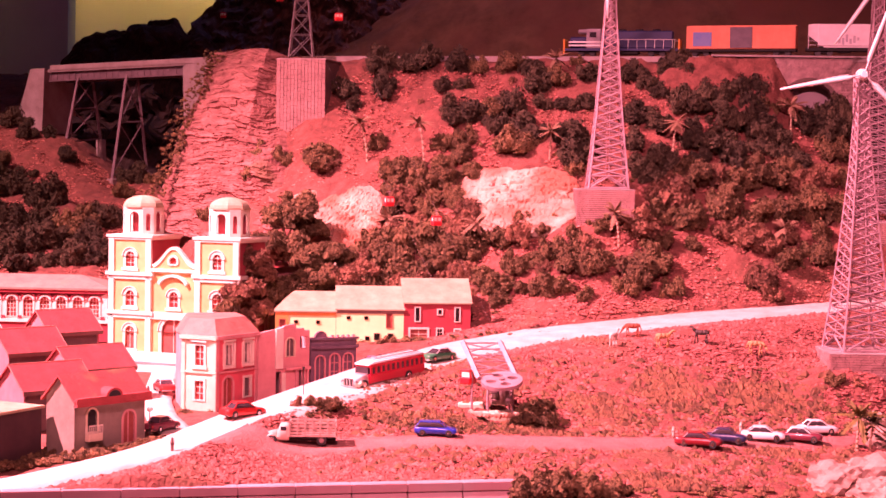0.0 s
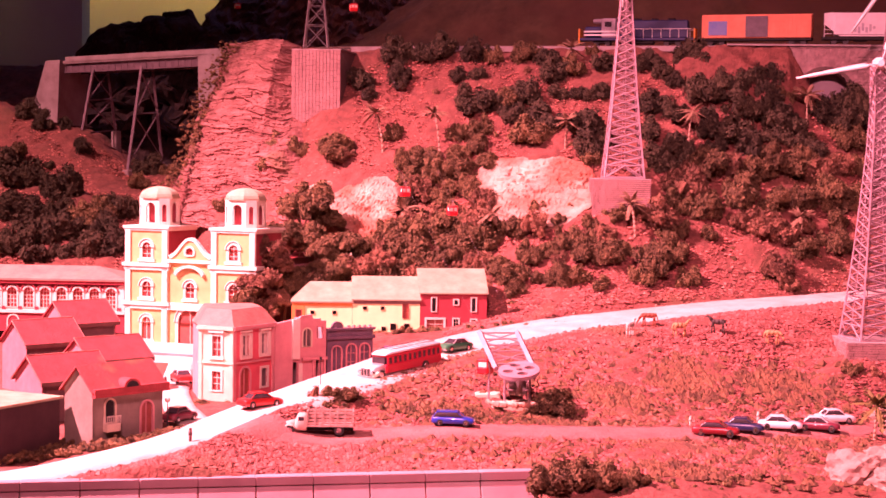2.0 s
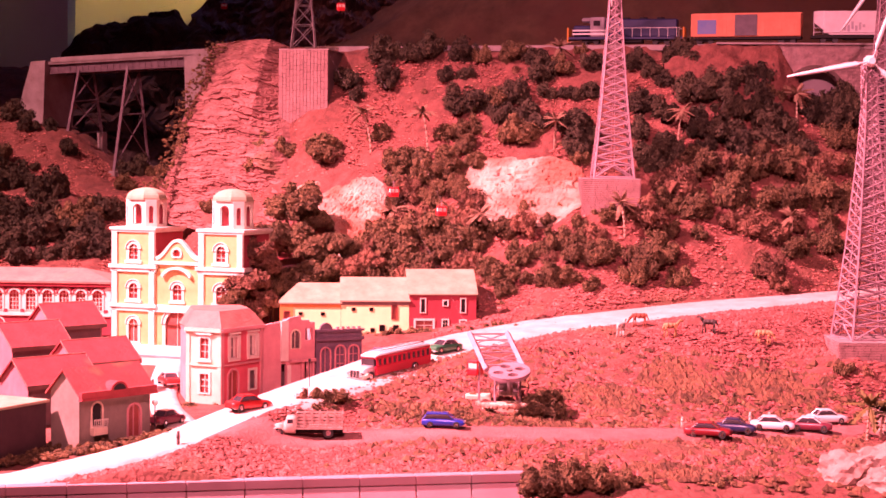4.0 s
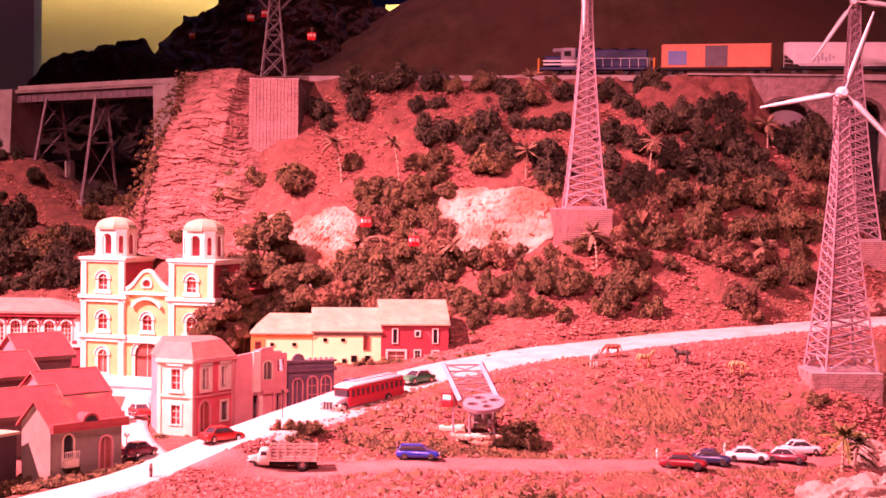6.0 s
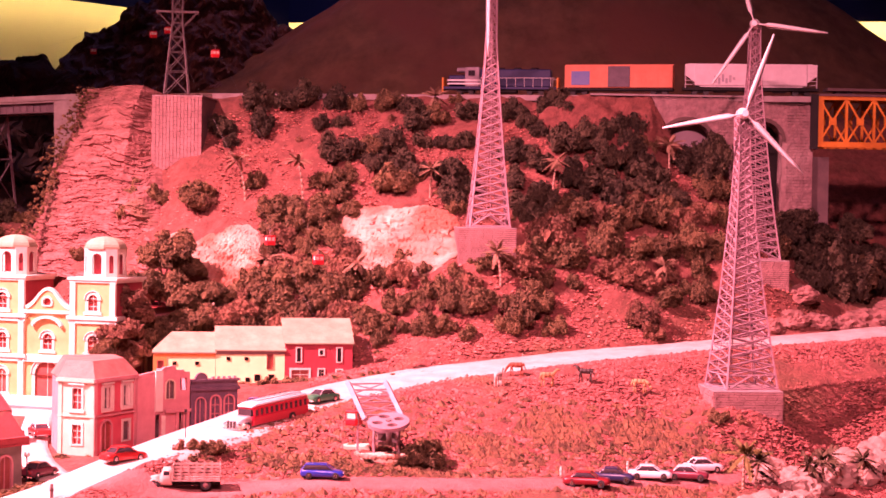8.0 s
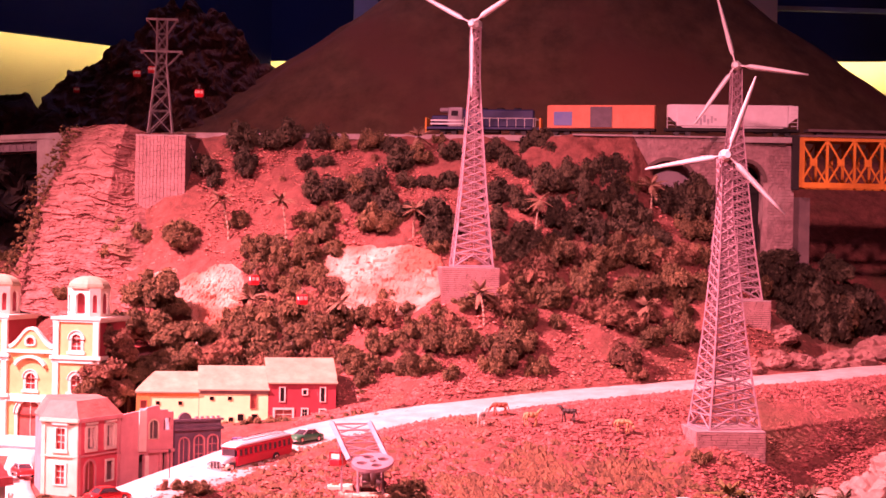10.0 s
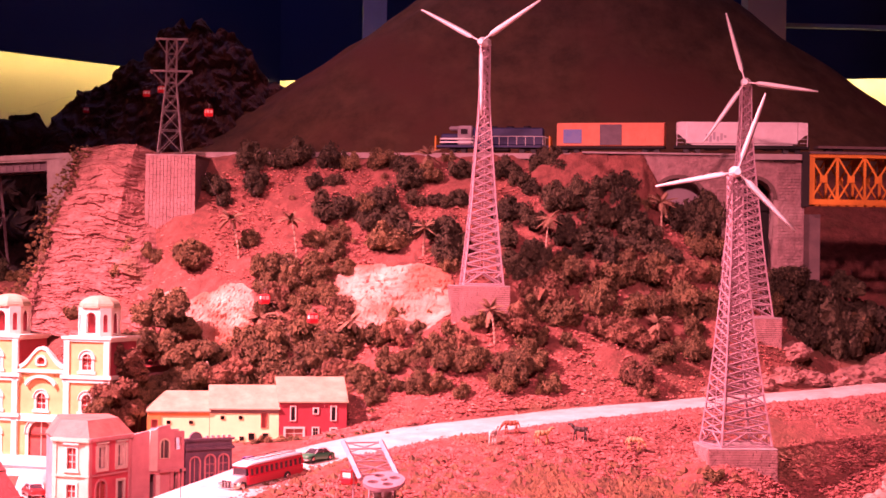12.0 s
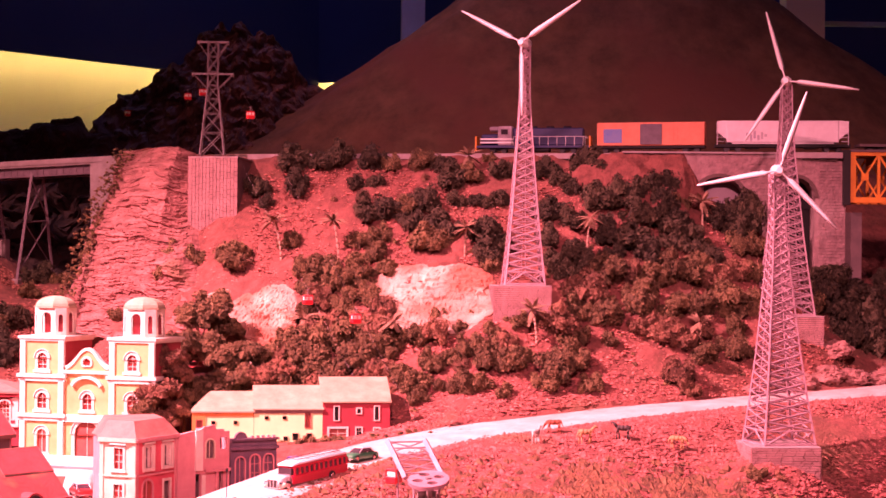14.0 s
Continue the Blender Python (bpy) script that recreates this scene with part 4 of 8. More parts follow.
def ruined_front():
    mm = facing(-0.2425, 2.348, 1.190, -0.178, 2.393)
    root = empty("ruined_facade", mm, "roofless rose plaster shell with empty window openings", "building")
    L = 0.0785
    out = [(0, -0.015), (L, -0.008), (L, 0.090), (0.070, 0.090), (0.070, 0.093), (0.058, 0.093), (0.056, 0.099), (0.040, 0.097), (0.036, 0.094), (0.022, 0.092), (0.004, 0.089), (0, 0.086)]
    holes = [opening(0.0485, 0.056, 0.012, 0.024, True), opening(0.069, 0.066, 0.010, 0.016), opening(0.031, 0.000, 0.008, 0.036), opening(0.066, 0.012, 0.006, 0.026)]
    front = part("front_wall", panel(out, holes, 0.005), M["pink_plaster"], root)
    part("corner_pilaster", bx(0.0255, 0.0365, -0.003, 0.001, 0.040, 0.0935), M["white"], root, "white plaster pilaster")
    part("door_jamb", bx(0.0362, 0.0415, -0.0015, 0.001, -0.004, 0.034), M["white"], root, "white plaster jamb")
    part("string_course", bx(0.040, L, -0.0045, 0.001, 0.0375, 0.0415), M["pink_plaster"], root)
    window(front, Matrix.Identity(4), 0.0485, 0.056, 0.012, 0.024, M["pale_plaster"], M["dark_wall"], 0.002, True, (1, 0))
    for x in (0.0565, 0.0735):
        part("buttress", bx(x, x + 0.003, -0.0035, 0.001, -0.008, 0.0375), M["pink_plaster"], root)
    for y0, y1, x0, x1 in ((0.005, 0.08, L - 0.005, L), (0.005, 0.08, 0.0, 0.004)):
        part("side_wall", bx(x0, x1, y0, y1, -0.01, 0.088), M["pink_plaster"], root)
    # dark sheet close behind the openings, standing in for the shade inside
    part("shade_backing", bx(0.004, L - 0.005, 0.014, 0.018, -0.01, 0.088), M["dark_wall"], root)


ruined_front()


def slate_house():
    mm = facing(-0.1765, 2.395, 1.200, -0.1165, 2.428)
    root = empty("slate_shop_house", mm, "dark violet single-storey shop house with arched openings", "house")
    L, H = 0.0685, 0.066
    holes = [opening(0.014, 0.008, 0.013, 0.036, True), opening(0.036, 0.010, 0.013, 0.036, True), opening(0.056, 0.012, 0.013, 0.034, True)]
    wall = part("front_wall", panel(rect(0, L, -0.015, H), holes, 0.0027), M["slate"], root)
    part("core", bx(0.0006, L - 0.0006, 0.003, 0.075, -0.015, H - 0.004), M["slate"], root)
    I = Matrix.Identity(4)
    window(wall, I, 0.014, 0.008, 0.013, 0.036, M["pink_plaster"], M["slate"], 0.0018, True, (1, 0), "door")
    window(wall, I, 0.036, 0.010, 0.013, 0.036, M["pink_plaster"], M["slate"], 0.0022, True, (1, 2))
    window(wall, I, 0.056, 0.012, 0.013, 0.034, M["pink_plaster"], M["slate"], 0.0022, True, (1, 2))
    bm = bmesh.new()
    box(bm, -0.002, L + 0.002, -0.004, 0.003, H - 0.012, H - 0.008)
    box(bm, -0.002, L + 0.002, -0.004, 0.003, H, H + 0.003)
    part("cornice", bm, M["slate"], root)
    bm = bmesh.new()
    prism(bm, [(0.006, H), (0.024, H)] + [(0.015 + 0.009 * math.cos(math.pi * i / 8), H + 0.003 + 0.009 * math.sin(math.pi * i / 8)) for i in range(9)], -0.001, 0.003)
    part("crest", bm, M["slate"], root)
    bm = bmesh.new()
    for k in range(5):
        box(bm, 0.030 + 0.008 * k, 0.034 + 0.008 * k, -0.001, 0.002, H + 0.003, H + 0.006)
    part("parapet_blocks", bm, M["pink_plaster"], root)


slate_house()


def row_house(x, y, x2, y2, z, H, rise, wall, label, opens, depth=0.105, roof="roof_cream", band=None, over=0.003, bay=False, hip=0.0):
    mm = facing(x, y, z, x2, y2)
    L = math.hypot(x2 - x, y2 - y)
    root = empty("row_house", mm, label, "house", "row houses on the upper street")
    holes = [opening(c, zz, w, h) for c, zz, w, h, *_ in opens]
    front = part("front_wall", panel(rect(0, L, -0.02, H), holes, 0.0027), wall, root)
    part("core", bx(0.0006, L - 0.0006, 0.003, depth, -0.02, H), wall, root)
    for c, zz, w, h, fm, pm, rim in opens:
        window(front, Matrix.Identity(4), c, zz, w, h, fm, pm, rim, False, (0, 0) if w < 0.007 else (1, 1), "window" if zz > 0.004 else "door")
    for xx in (0.0005, L - 0.003)[1 if hip else 0:]:
        bm = bmesh.new()
        v = [(0.0, H - 0.002), (depth, H - 0.002), (depth * 0.5, H + rise - 0.001)]
        a = [bm.verts.new((xx, p, q)) for p, q in v]
        b = [bm.verts.new((xx + 0.0025, p, q)) for p, q in v]
        bm.faces.new(a[::-1])
        bm.faces.new(b)
        for i in range(3):
            bm.faces.new((a[i], a[(i + 1) % 3], b[(i + 1) % 3], b[i]))
        part("gable_wall", bm, wall, root)
    bm = bmesh.new()
    gable_roof(bm, 0.001, L - 0.001, 0, depth, H, rise, over, 0.002)
    if hip:
        left = [v for v in bm.verts if v.co.x < L / 2]
        for v in left:
            if v.co.z > H + rise * 0.5:
                v.co.x += hip
        tops = [v for v in left if v.co.z > H + rise + 0.001]
        eaves = sorted((v for v in left if v not in tops and v.co.z > min(w_.co.z for w_ in left) + 0.001 and v.co.z < H + rise * 0.5), key=lambda v: v.co.y)
        bm.faces.new((eaves[-1], eaves[0], tops[0]))
    part("roof", bm, M[roof], root, "cream sheet roof with stains")
    if bay:
        part("orange_bay", panel(rect(-0.0005, 0.0190, -0.02, H - 0.0068), [opening(0.010, 0.013, 0.0100, 0.0245)], 0.0010, Matrix.Translation((0, -0.0013, 0))), M["orange_wall"], root, "orange painted end bay")
    if band:
        part("eave_band", bx(0.0, L, -0.0012, 0.001, H - 0.0065, H - 0.0005), band, root)


WT, RD, DK = M["white"], M["red_wall"], M["dark"]
row_house(-0.0555, 2.606, 0.0425, 2.616, 1.2500, 0.0535, 0.031, M["red_wall"], "brick-red two-storey house with white-shuttered windows",
          [(0.020, 0.026, 0.0060, 0.020, WT, DK, 0.0016), (0.079, 0.026, 0.0060, 0.020, WT, DK, 0.0016), (0.053, 0.036, 0.0055, 0.007, WT, DK, 0.0018),
           (0.022, 0.000, 0.025, 0.014, WT, M["red_door"], 0.0030), (0.053, 0.004, 0.0075, 0.011, WT, DK, 0.0018), (0.079, 0.004, 0.0075, 0.010, WT, DK, 0.0018)])
row_house(-0.1550, 2.601, -0.0560, 2.606, 1.2440, 0.0490, 0.029, M["yellow_wall"], "lemon-yellow house with small windows and a cream roof",
          [(0.018, 0.034, 0.0045, 0.004, DK, DK, 0.0006), (0.044, 0.034, 0.0045, 0.004, DK, DK, 0.0006), (0.078, 0.022, 0.0075, 0.021, M["red_door"], M["red_door"], 0.0012),
           (0.046, 0.003, 0.0050, 0.005, DK, DK, 0.0008), (0.060, 0.0045, 0.0065, 0.008, DK, DK, 0.0010), (0.080, 0.0045, 0.0065, 0.008, DK, DK, 0.0010)], band=M["brown_trim"])
row_house(-0.2435, 2.595, -0.1555, 2.601, 1.2400, 0.0490, 0.024, M["yellow_wall"], "yellow house with orange eaves and a cream roof",
          [(0.030, 0.031, 0.0045, 0.004, DK, DK, 0.0006), (0.062, 0.031, 0.0045, 0.004, DK, DK, 0.0006), (0.010, 0.014, 0.0075, 0.022, M["red_door"], M["red_door"], 0.0012)], band=M["orange_wall"], bay=True, hip=0.028)


def street_lamp(x, y):
    z = ground_z(x, y)
    root = empty("street_lamp", Matrix.Translation((x, y, z)), "slim lamp post with a white globe", "street lamp", "street lamps")
    bm = bmesh.new()
    tube(bm, (0, 0, -0.004), (0, 0, 0.034), 0.0009, 0.0006, 8)
    tube(bm, (0, 0, -0.002), (0, 0, 0.003), 0.0020, 0.0012, 8)
    part("post", bm, M["iron"], root)
    bm = bmesh.new()
    bmesh.ops.create_uvsphere(bm, u_segments=12, v_segments=8, radius=0.0036, matrix=Matrix.Translation((0, 0, 0.0365)))
    part("globe", bm, M["globe"], root, smooth=True)


street_lamp(-0.336, 2.045)


def figurine(x, y, mat, tall=0.020):
    """A plain little standing shape."""
    bm = bmesh.new()
    tube(bm, (0, 0, -0.002), (0, 0, tall * 0.55), 0.0016, 0.0020, 7)
    tube(bm, (0, 0, tall * 0.5), (0, 0, tall * 0.85), 0.0024, 0.0016, 7)
    bmesh.ops.create_icosphere(bm, subdivisions=2, radius=0.0016, matrix=Matrix.Translation((0, 0, tall * 0.93)))
    ob = part("figurine", bm, mat, m=Matrix.Translation((x, y, ground_z(x, y) + 0.005)), smooth=True)
    tagged(ob, "tiny plain standing model figure", "figurine", "model figures")


M["fig_dark"] = material("figure_brown_paint", (0.16, 0.09, 0.08), None, 60, 0.7)
M["fig_pale"] = material("figure_pale_paint", (0.70, 0.55, 0.45), None, 60, 0.7)
for fx, fy, fm in ((-0.293, 1.936, "fig_dark"), (-0.262, 2.085, "fig_dark"), (0.282, 2.135, "fig_pale"), (0.372, 2.185, "fig_pale"), (0.3965, 2.190, "fig_pale"), (-0.028, 2.075, "fig_dark"), (-0.385, 2.330, "fig_dark")):
    figurine(fx, fy, M[fm], 0.011 if fm == "fig_pale" else 0.015)


# ---- railway, bridges, masts ----
TRACK_X = (-0.42, -0.25, 0.0, 0.4, 0.65, 0.83, 1.6)
TRACK_Y = (3.50, 3.29, 3.225, 3.125, 3.045, 3.015, 3.00)
ZR = 1.699


def track_y(x):
    return float(lerp(x, TRACK_X, TRACK_Y))


def line_of(fx, x0, x1, n):
    return [Vector((x, fx(x), 0)) for x in np.linspace(x0, x1, n)]


def sweep(bm, pts, profile):
    """Sweep an open profile of (sideways, up) along pts."""
    rows = []
    for k, p in enumerate(pts):
        d = (pts[min(k + 1, len(pts) - 1)] - pts[max(k - 1, 0)])
        d.z = 0
        d.normalize()
        s = Vector((-d.y, d.x, 0))
        rows.append([bm.verts.new(p + s * o + Vector((0, 0, h))) for o, h in profile])
    for a, b in zip(rows, rows[1:]):
        for i in range(len(profile) - 1):
            bm.faces.new((a[i], b[i], b[i + 1], a[i + 1]))


def railway():
    pts = line_of(track_y, -0.40, 1.6, 90)
    for p in pts:
        p.z = ZR
    root = empty("railway_track", Matrix.Identity(4), "single model railway track on brown ballast", "track")
    bm = bmesh.new()
    sweep(bm, [p for p in pts if p.x < 0.825], [(-0.055, -0.012), (-0.045, -0.001), (-0.020, 0.002), (0.020, 0.002), (0.06, -0.004), (0.2, -0.004)])
    part("ballast", bm, M["ballast"], root, smooth=True)
    for o in (-0.00825, 0.00825):
        bm = bmesh.new()
        sweep(bm, pts, [(o - 0.0008, 0.002), (o - 0.0008, 0.005), (o + 0.0008, 0.005), (o + 0.0008, 0.002)])
        part("rail", bm, M["rail"], root)
    bm = bmesh.new()
    for k in range(0, 130):
        x = -0.39 + 1.95 * k / 129
        mm = Matrix.Translation((x, track_y(x), ZR)) @ Matrix.Rotation(math.atan2(track_y(x + 0.01) - track_y(x), 0.01), 4, "Z")
        box(bm, -0.0016, 0.0016, -0.015, 0.015, 0.0012, 0.0030, mm)
    part("sleepers", bm, M["trunk"], root)["kind"] = "stuff"
    # kerb of the bench, the pale line along the top of the slope
    bm = bmesh.new()
    sweep(bm, [p + Vector((0, -0.058, 0)) for p in pts if -0.22 < p.x < 0.825], [(-0.003, -0.008), (-0.003, 0.0015), (0.003, 0.0015), (0.003, -0.008)])
    part("bench_kerb", bm, M["concrete"], root)


railway()


def chain(bm, pts, radii, n=5):
    """One bent bar through pts."""
    rings = []
    for k, (p, r) in enumerate(zip(pts, radii)):
        q = (pts[min(k + 1, len(pts) - 1)] - pts[max(k - 1, 0)]).to_track_quat("Z", "Y")
        rings.append([bm.verts.new(p + q @ Vector((r * math.cos(2 * math.pi * i / n), r * math.sin(2 * math.pi * i / n), 0))) for i in range(n)])
    for a, b in zip(rings, rings[1:]):
        for i in range(n):
            bm.faces.new((a[i], a[(i + 1) % n], b[(i + 1) % n], b[i]))
    bm.faces.new(rings[0][::-1])
    bm.faces.new(rings[-1])


def stones(bm, x0, x1, z0, z1, y, course, length, m, seed, depth=0.003, gap=0.0006):
    """Courses of small stones on a face that looks to -y."""
    rnd = random.Random(seed)
    n = max(1, round((z1 - z0) / course))
    h = (z1 - z0) / n
    for j in range(n):
        x = x0 - length * rnd.random()
        while x < x1 - 0.001:
            w = length * rnd.uniform(0.7, 1.35)
            a, b = max(x, x0), min(x + w, x1)
            if b - a > 0.001:
                p = rnd.uniform(0.0, 0.0009)
                box(bm, a + gap / 2, b - gap / 2, y - 0.0008 - p, y + depth, z0 + j * h + gap / 2, z0 + (j + 1) * h - gap / 2, m)
            x += w


def pedestal(m, w, d, h, taper, course, label, group=""):
    """A masonry block faced with small stones; front left foot at the origin."""
    root = empty("stone_pedestal", m, label, "pedestal", group)
    part("core", bx(0.0006, w - 0.0006, 0.0006, d - 0.0006, -0.05, h - 0.001), M["joint"], root)
    for mm, L, seed in ((Matrix.Identity(4), w, 1), (Matrix.Translation((0, d, 0)) @ Matrix.Rotation(-math.pi / 2, 4, "Z"), d, 2), (Matrix.Translation((w, 0, 0)) @ Matrix.Rotation(math.pi / 2, 4, "Z"), d, 3)):
        bm = bmesh.new()
        stones(bm, 0, L, -0.05, h - 0.002, 0.0, course, course * 4.0, mm, seed)
        part("masonry_face", bm, M["stone_pink"], root)["kind"] = "stuff"
    part("cap_slab", bx(-0.001, w + 0.001, -0.001, d + 0.001, h - 0.002, h, bevel=0.0005), M["concrete"], root)
    return root


def wind_turbine(m, wb, wt, h, blades, blade, turn, label, lean=0.0):
    """Lattice tower on a square base with a three-bladed rotor."""
    root = empty("wind_turbine", m, label, "wind turbine", "model wind turbines")

    def corner(k, s):
        r = max(wt, wb * float(np.interp(s, (0.0, 0.16, 0.335, 0.68, 0.85, 1.0), (1.0, 0.80, 0.61, 0.31, 0.21, 0.19)))) / 2
        return Vector(((-r, r, r, -r)[k] + lean * s, (-r, -r, r, r)[k], h * s))

    n = 28
    lv = [0.0] + [0.052 + 0.948 * i / (n - 1) for i in range(n)]
    for k in range(4):
        bm = bmesh.new()
        chain(bm, [corner(k, v) for v in lv], [0.0017 - 0.0005 * v for v in lv])
        part("leg", bm, M["steel"], root)
    for k in range(4):
        bm = bmesh.new()
        for i in range(n):
            a, b, c, d = corner(k, lv[i]), corner((k + 1) % 4, lv[i]), corner((k + 1) % 4, lv[i + 1]), corner(k, lv[i + 1])
            mid = (c + d) / 2
            if i == 0:
                for p in (a, b):
                    tube(bm, p, mid, 0.0013, n=4)
                    tube(bm, p.lerp(mid, 0.5), d if p is a else c, 0.0009, n=4)
                tube(bm, d, c, 0.0012, n=4)
                continue
            tube(bm, a, c, 0.00115, n=4)
            tube(bm, b, d, 0.00115, n=4)
            tube(bm, d, c, 0.00045, n=4)
            tube(bm, (a + b) / 2, mid, 0.0007, n=4)
        part("lattice_bracing", bm, M["steel"], root)
    bm = bmesh.new()
    for k in range(4):
        tube(bm, corner(k, 0) + Vector((0, 0, 0.001)), corner((k + 1) % 4, 0) + Vector((0, 0, 0.001)), 0.0016, n=5)
    part("base_frame", bm, M["steel"], root)
    nac = part("nacelle", bx(-0.0075, 0.0075, -0.012, 0.012, h - 0.003, h + 0.013, bevel=0.0042), M["blade"], root, m=Matrix.Translation((lean, 0, 0)) @ Matrix.Rotation(radians(turn), 4, "Z"))
    bm = bmesh.new()
    tube(bm, (0, -0.012, h + 0.005), (0, -0.022, h + 0.005), 0.0080, 0.0045, 12)
    hub = part("hub", bm, M["blade"], nac)
    for k, a in enumerate(blades):
        bm = bmesh.new()
        rows = []
        for j, (s, wdt) in enumerate(((0.0, 0.0014), (0.14, 0.0016), (0.19, 0.0046), (0.30, 0.0048), (0.55, 0.0039), (0.8, 0.0028), (1.0, 0.0013))):
            tw = radians(35 - 25 * s)
            rows.append([bm.verts.new((blade * s, y * math.cos(tw) - t * math.sin(tw), y * math.sin(tw) + t * math.cos(tw))) for y, t in ((-wdt, 0), (0, 0.0012), (wdt, 0), (0, -0.0012))])
        for p, q in zip(rows, rows[1:]):
            for i in range(4):
                bm.faces.new((p[i], p[(i + 1) % 4], q[(i + 1) % 4], q[i]))
        bm.faces.new(rows[-1])
        # blade axis in the rotor plane, seen from the front
        bmesh.ops.transform(bm, matrix=Matrix.Translation((0, -0.018, h + 0.005)) @ Matrix.Rotation(-radians(a), 4, "Y") @ Matrix.Rotation(math.pi / 2, 4, "X"), verts=bm.verts)
        part("rotor_blade", bm, M["blade"], nac, smooth=True)


P1 = pedestal(pose(0.2065, 2.742, 1.400), 0.0875, 0.095, 0.0738, 0, 0.0031, "grey masonry pedestal on the hillside under a turbine")
wind_turbine(pose(0.2555, 2.790, 1.4745), 0.062, 0.015, 0.3745, (152, 32, 271), 0.115, -27, "lilac-grey lattice wind turbine with white blades on the hillside")
P2 = pedestal(pose(0.5165, 2.350, 1.190, 0, 0, -1), 0.0925, 0.10, 0.0752, 0, 0.0033, "grey masonry pedestal in the meadow under a turbine")
wind_turbine(pose(0.5660, 2.402, 1.2655, 0, 0, 10), 0.074, 0.016, 0.3660, (191, 71, -45), 0.113, -14, "lilac-grey lattice wind turbine with white blades in the meadow", -0.006)
P3 = pedestal(pose(0.6400, 2.792, 1.345), 0.096, 0.098, 0.0835, 0, 0.0033, "grey masonry pedestal beside the rocky bank under a turbine")
wind_turbine(pose(0.6860, 2.842, 1.4288), 0.078, 0.015, 0.3720, (106, -8, 236), 0.116, -18, "lilac-grey lattice wind turbine with white blades beside the viaduct")


def stone_pier():
    root = empty("stone_pier", facing(-0.2935, 3.099, 1.540, -0.2085, 3.084), "tall pinkish dressed-stone pier under the cable car mast", "pier")
    w, d, h = 0.0862, 0.13, 0.148
    part("core", bx(0.0006, w - 0.0006, 0.0006, d, -0.04, h - 0.001), M["pier_joint"], root)
    bm = bmesh.new()
    rnd = random.Random(4)
    nx = 14
    for i in range(nx):
        z = -0.036 + rnd.random() * 0.006
        while z < h - 0.003:
            hh = rnd.uniform(0.006, 0.013)
            box(bm, w * i / nx + 0.0003, w * (i + 1) / nx - 0.0003, -0.0008 - rnd.uniform(0, 0.0009), 0.002, z, min(z + hh - 0.0007, h - 0.002))
            z += hh
    part("masonry_face", bm, M["stone_pink"], root)["kind"] = "stuff"
    bm = bmesh.new()
    stones(bm, 0, d, -0.04, h - 0.002, 0, 0.011, 0.016, Matrix.Translation((0, d, 0)) @ Matrix.Rotation(-math.pi / 2, 4, "Z"), 9)
    part("side_face", bm, M["stone_pink"], root)["kind"] = "stuff"
    part("cap_slab", bx(-0.001, w + 0.001, -0.0015, d, h - 0.002, h), M["concrete"], root)


stone_pier()


def cable_mast():
    root = empty("cable_car_mast", Matrix.Translation((-0.262, 3.225, 1.697)), "dull steel lattice cable car mast with cross arms", "mast")
    h = 0.205

    def corner(k, s):
        r = 0.0215 - 0.0125 * min(s / 0.62, 1)
        return Vector(((-r, r, r, -r)[k], (-r, -r, r, r)[k], h * s))

    lv = (0, 0.20, 0.37, 0.50, 0.62, 0.74, 0.87, 1.0)
    for k in range(4):
        bm = bmesh.new()
        chain(bm, [corner(k, v) for v in lv], [0.0013] * len(lv))
        part("leg", bm, M["steel_pylon"], root)
        bm = bmesh.new()
        for a, b in zip(lv, lv[1:]):
            tube(bm, corner(k, a), corner((k + 1) % 4, b), 0.0007, n=4)
            tube(bm, corner((k + 1) % 4, a), corner(k, b), 0.0007, n=4)
            tube(bm, corner(k, b), corner((k + 1) % 4, b), 0.0007, n=4)
        part("lattice_bracing", bm, M["steel_pylon"], root)
    for z, r in ((1.0, 0.027), (0.72, 0.036)):
        bm = bmesh.new()
        for y in (-0.008, 0.008):
            tube(bm, (-r, y, h * z), (r, y, h * z), 0.0012, n=5)
            for s in (-1, 1):
                tube(bm, (s * r, y, h * z), (s * 0.008, y, h * (z - 0.14)), 0.0009, n=4)
        for s in (-1, 1):
            tube(bm, (s * r, -0.012, h * z), (s * r, 0.012, h * z), 0.0012, n=5)
        part("cross_arm", bm, M["steel_pylon"], root)
        for s in (-1, 1):
            bm = bmesh.new()
            for y in (-0.012, -0.004, 0.004, 0.012):
                tube(bm, (s * r - 0.001, y, h * z - 0.002), (s * r + 0.001, y, h * z - 0.002), 0.0026, n=10)
            part("pulley_bank", bm, M["concrete"], root)


cable_mast()


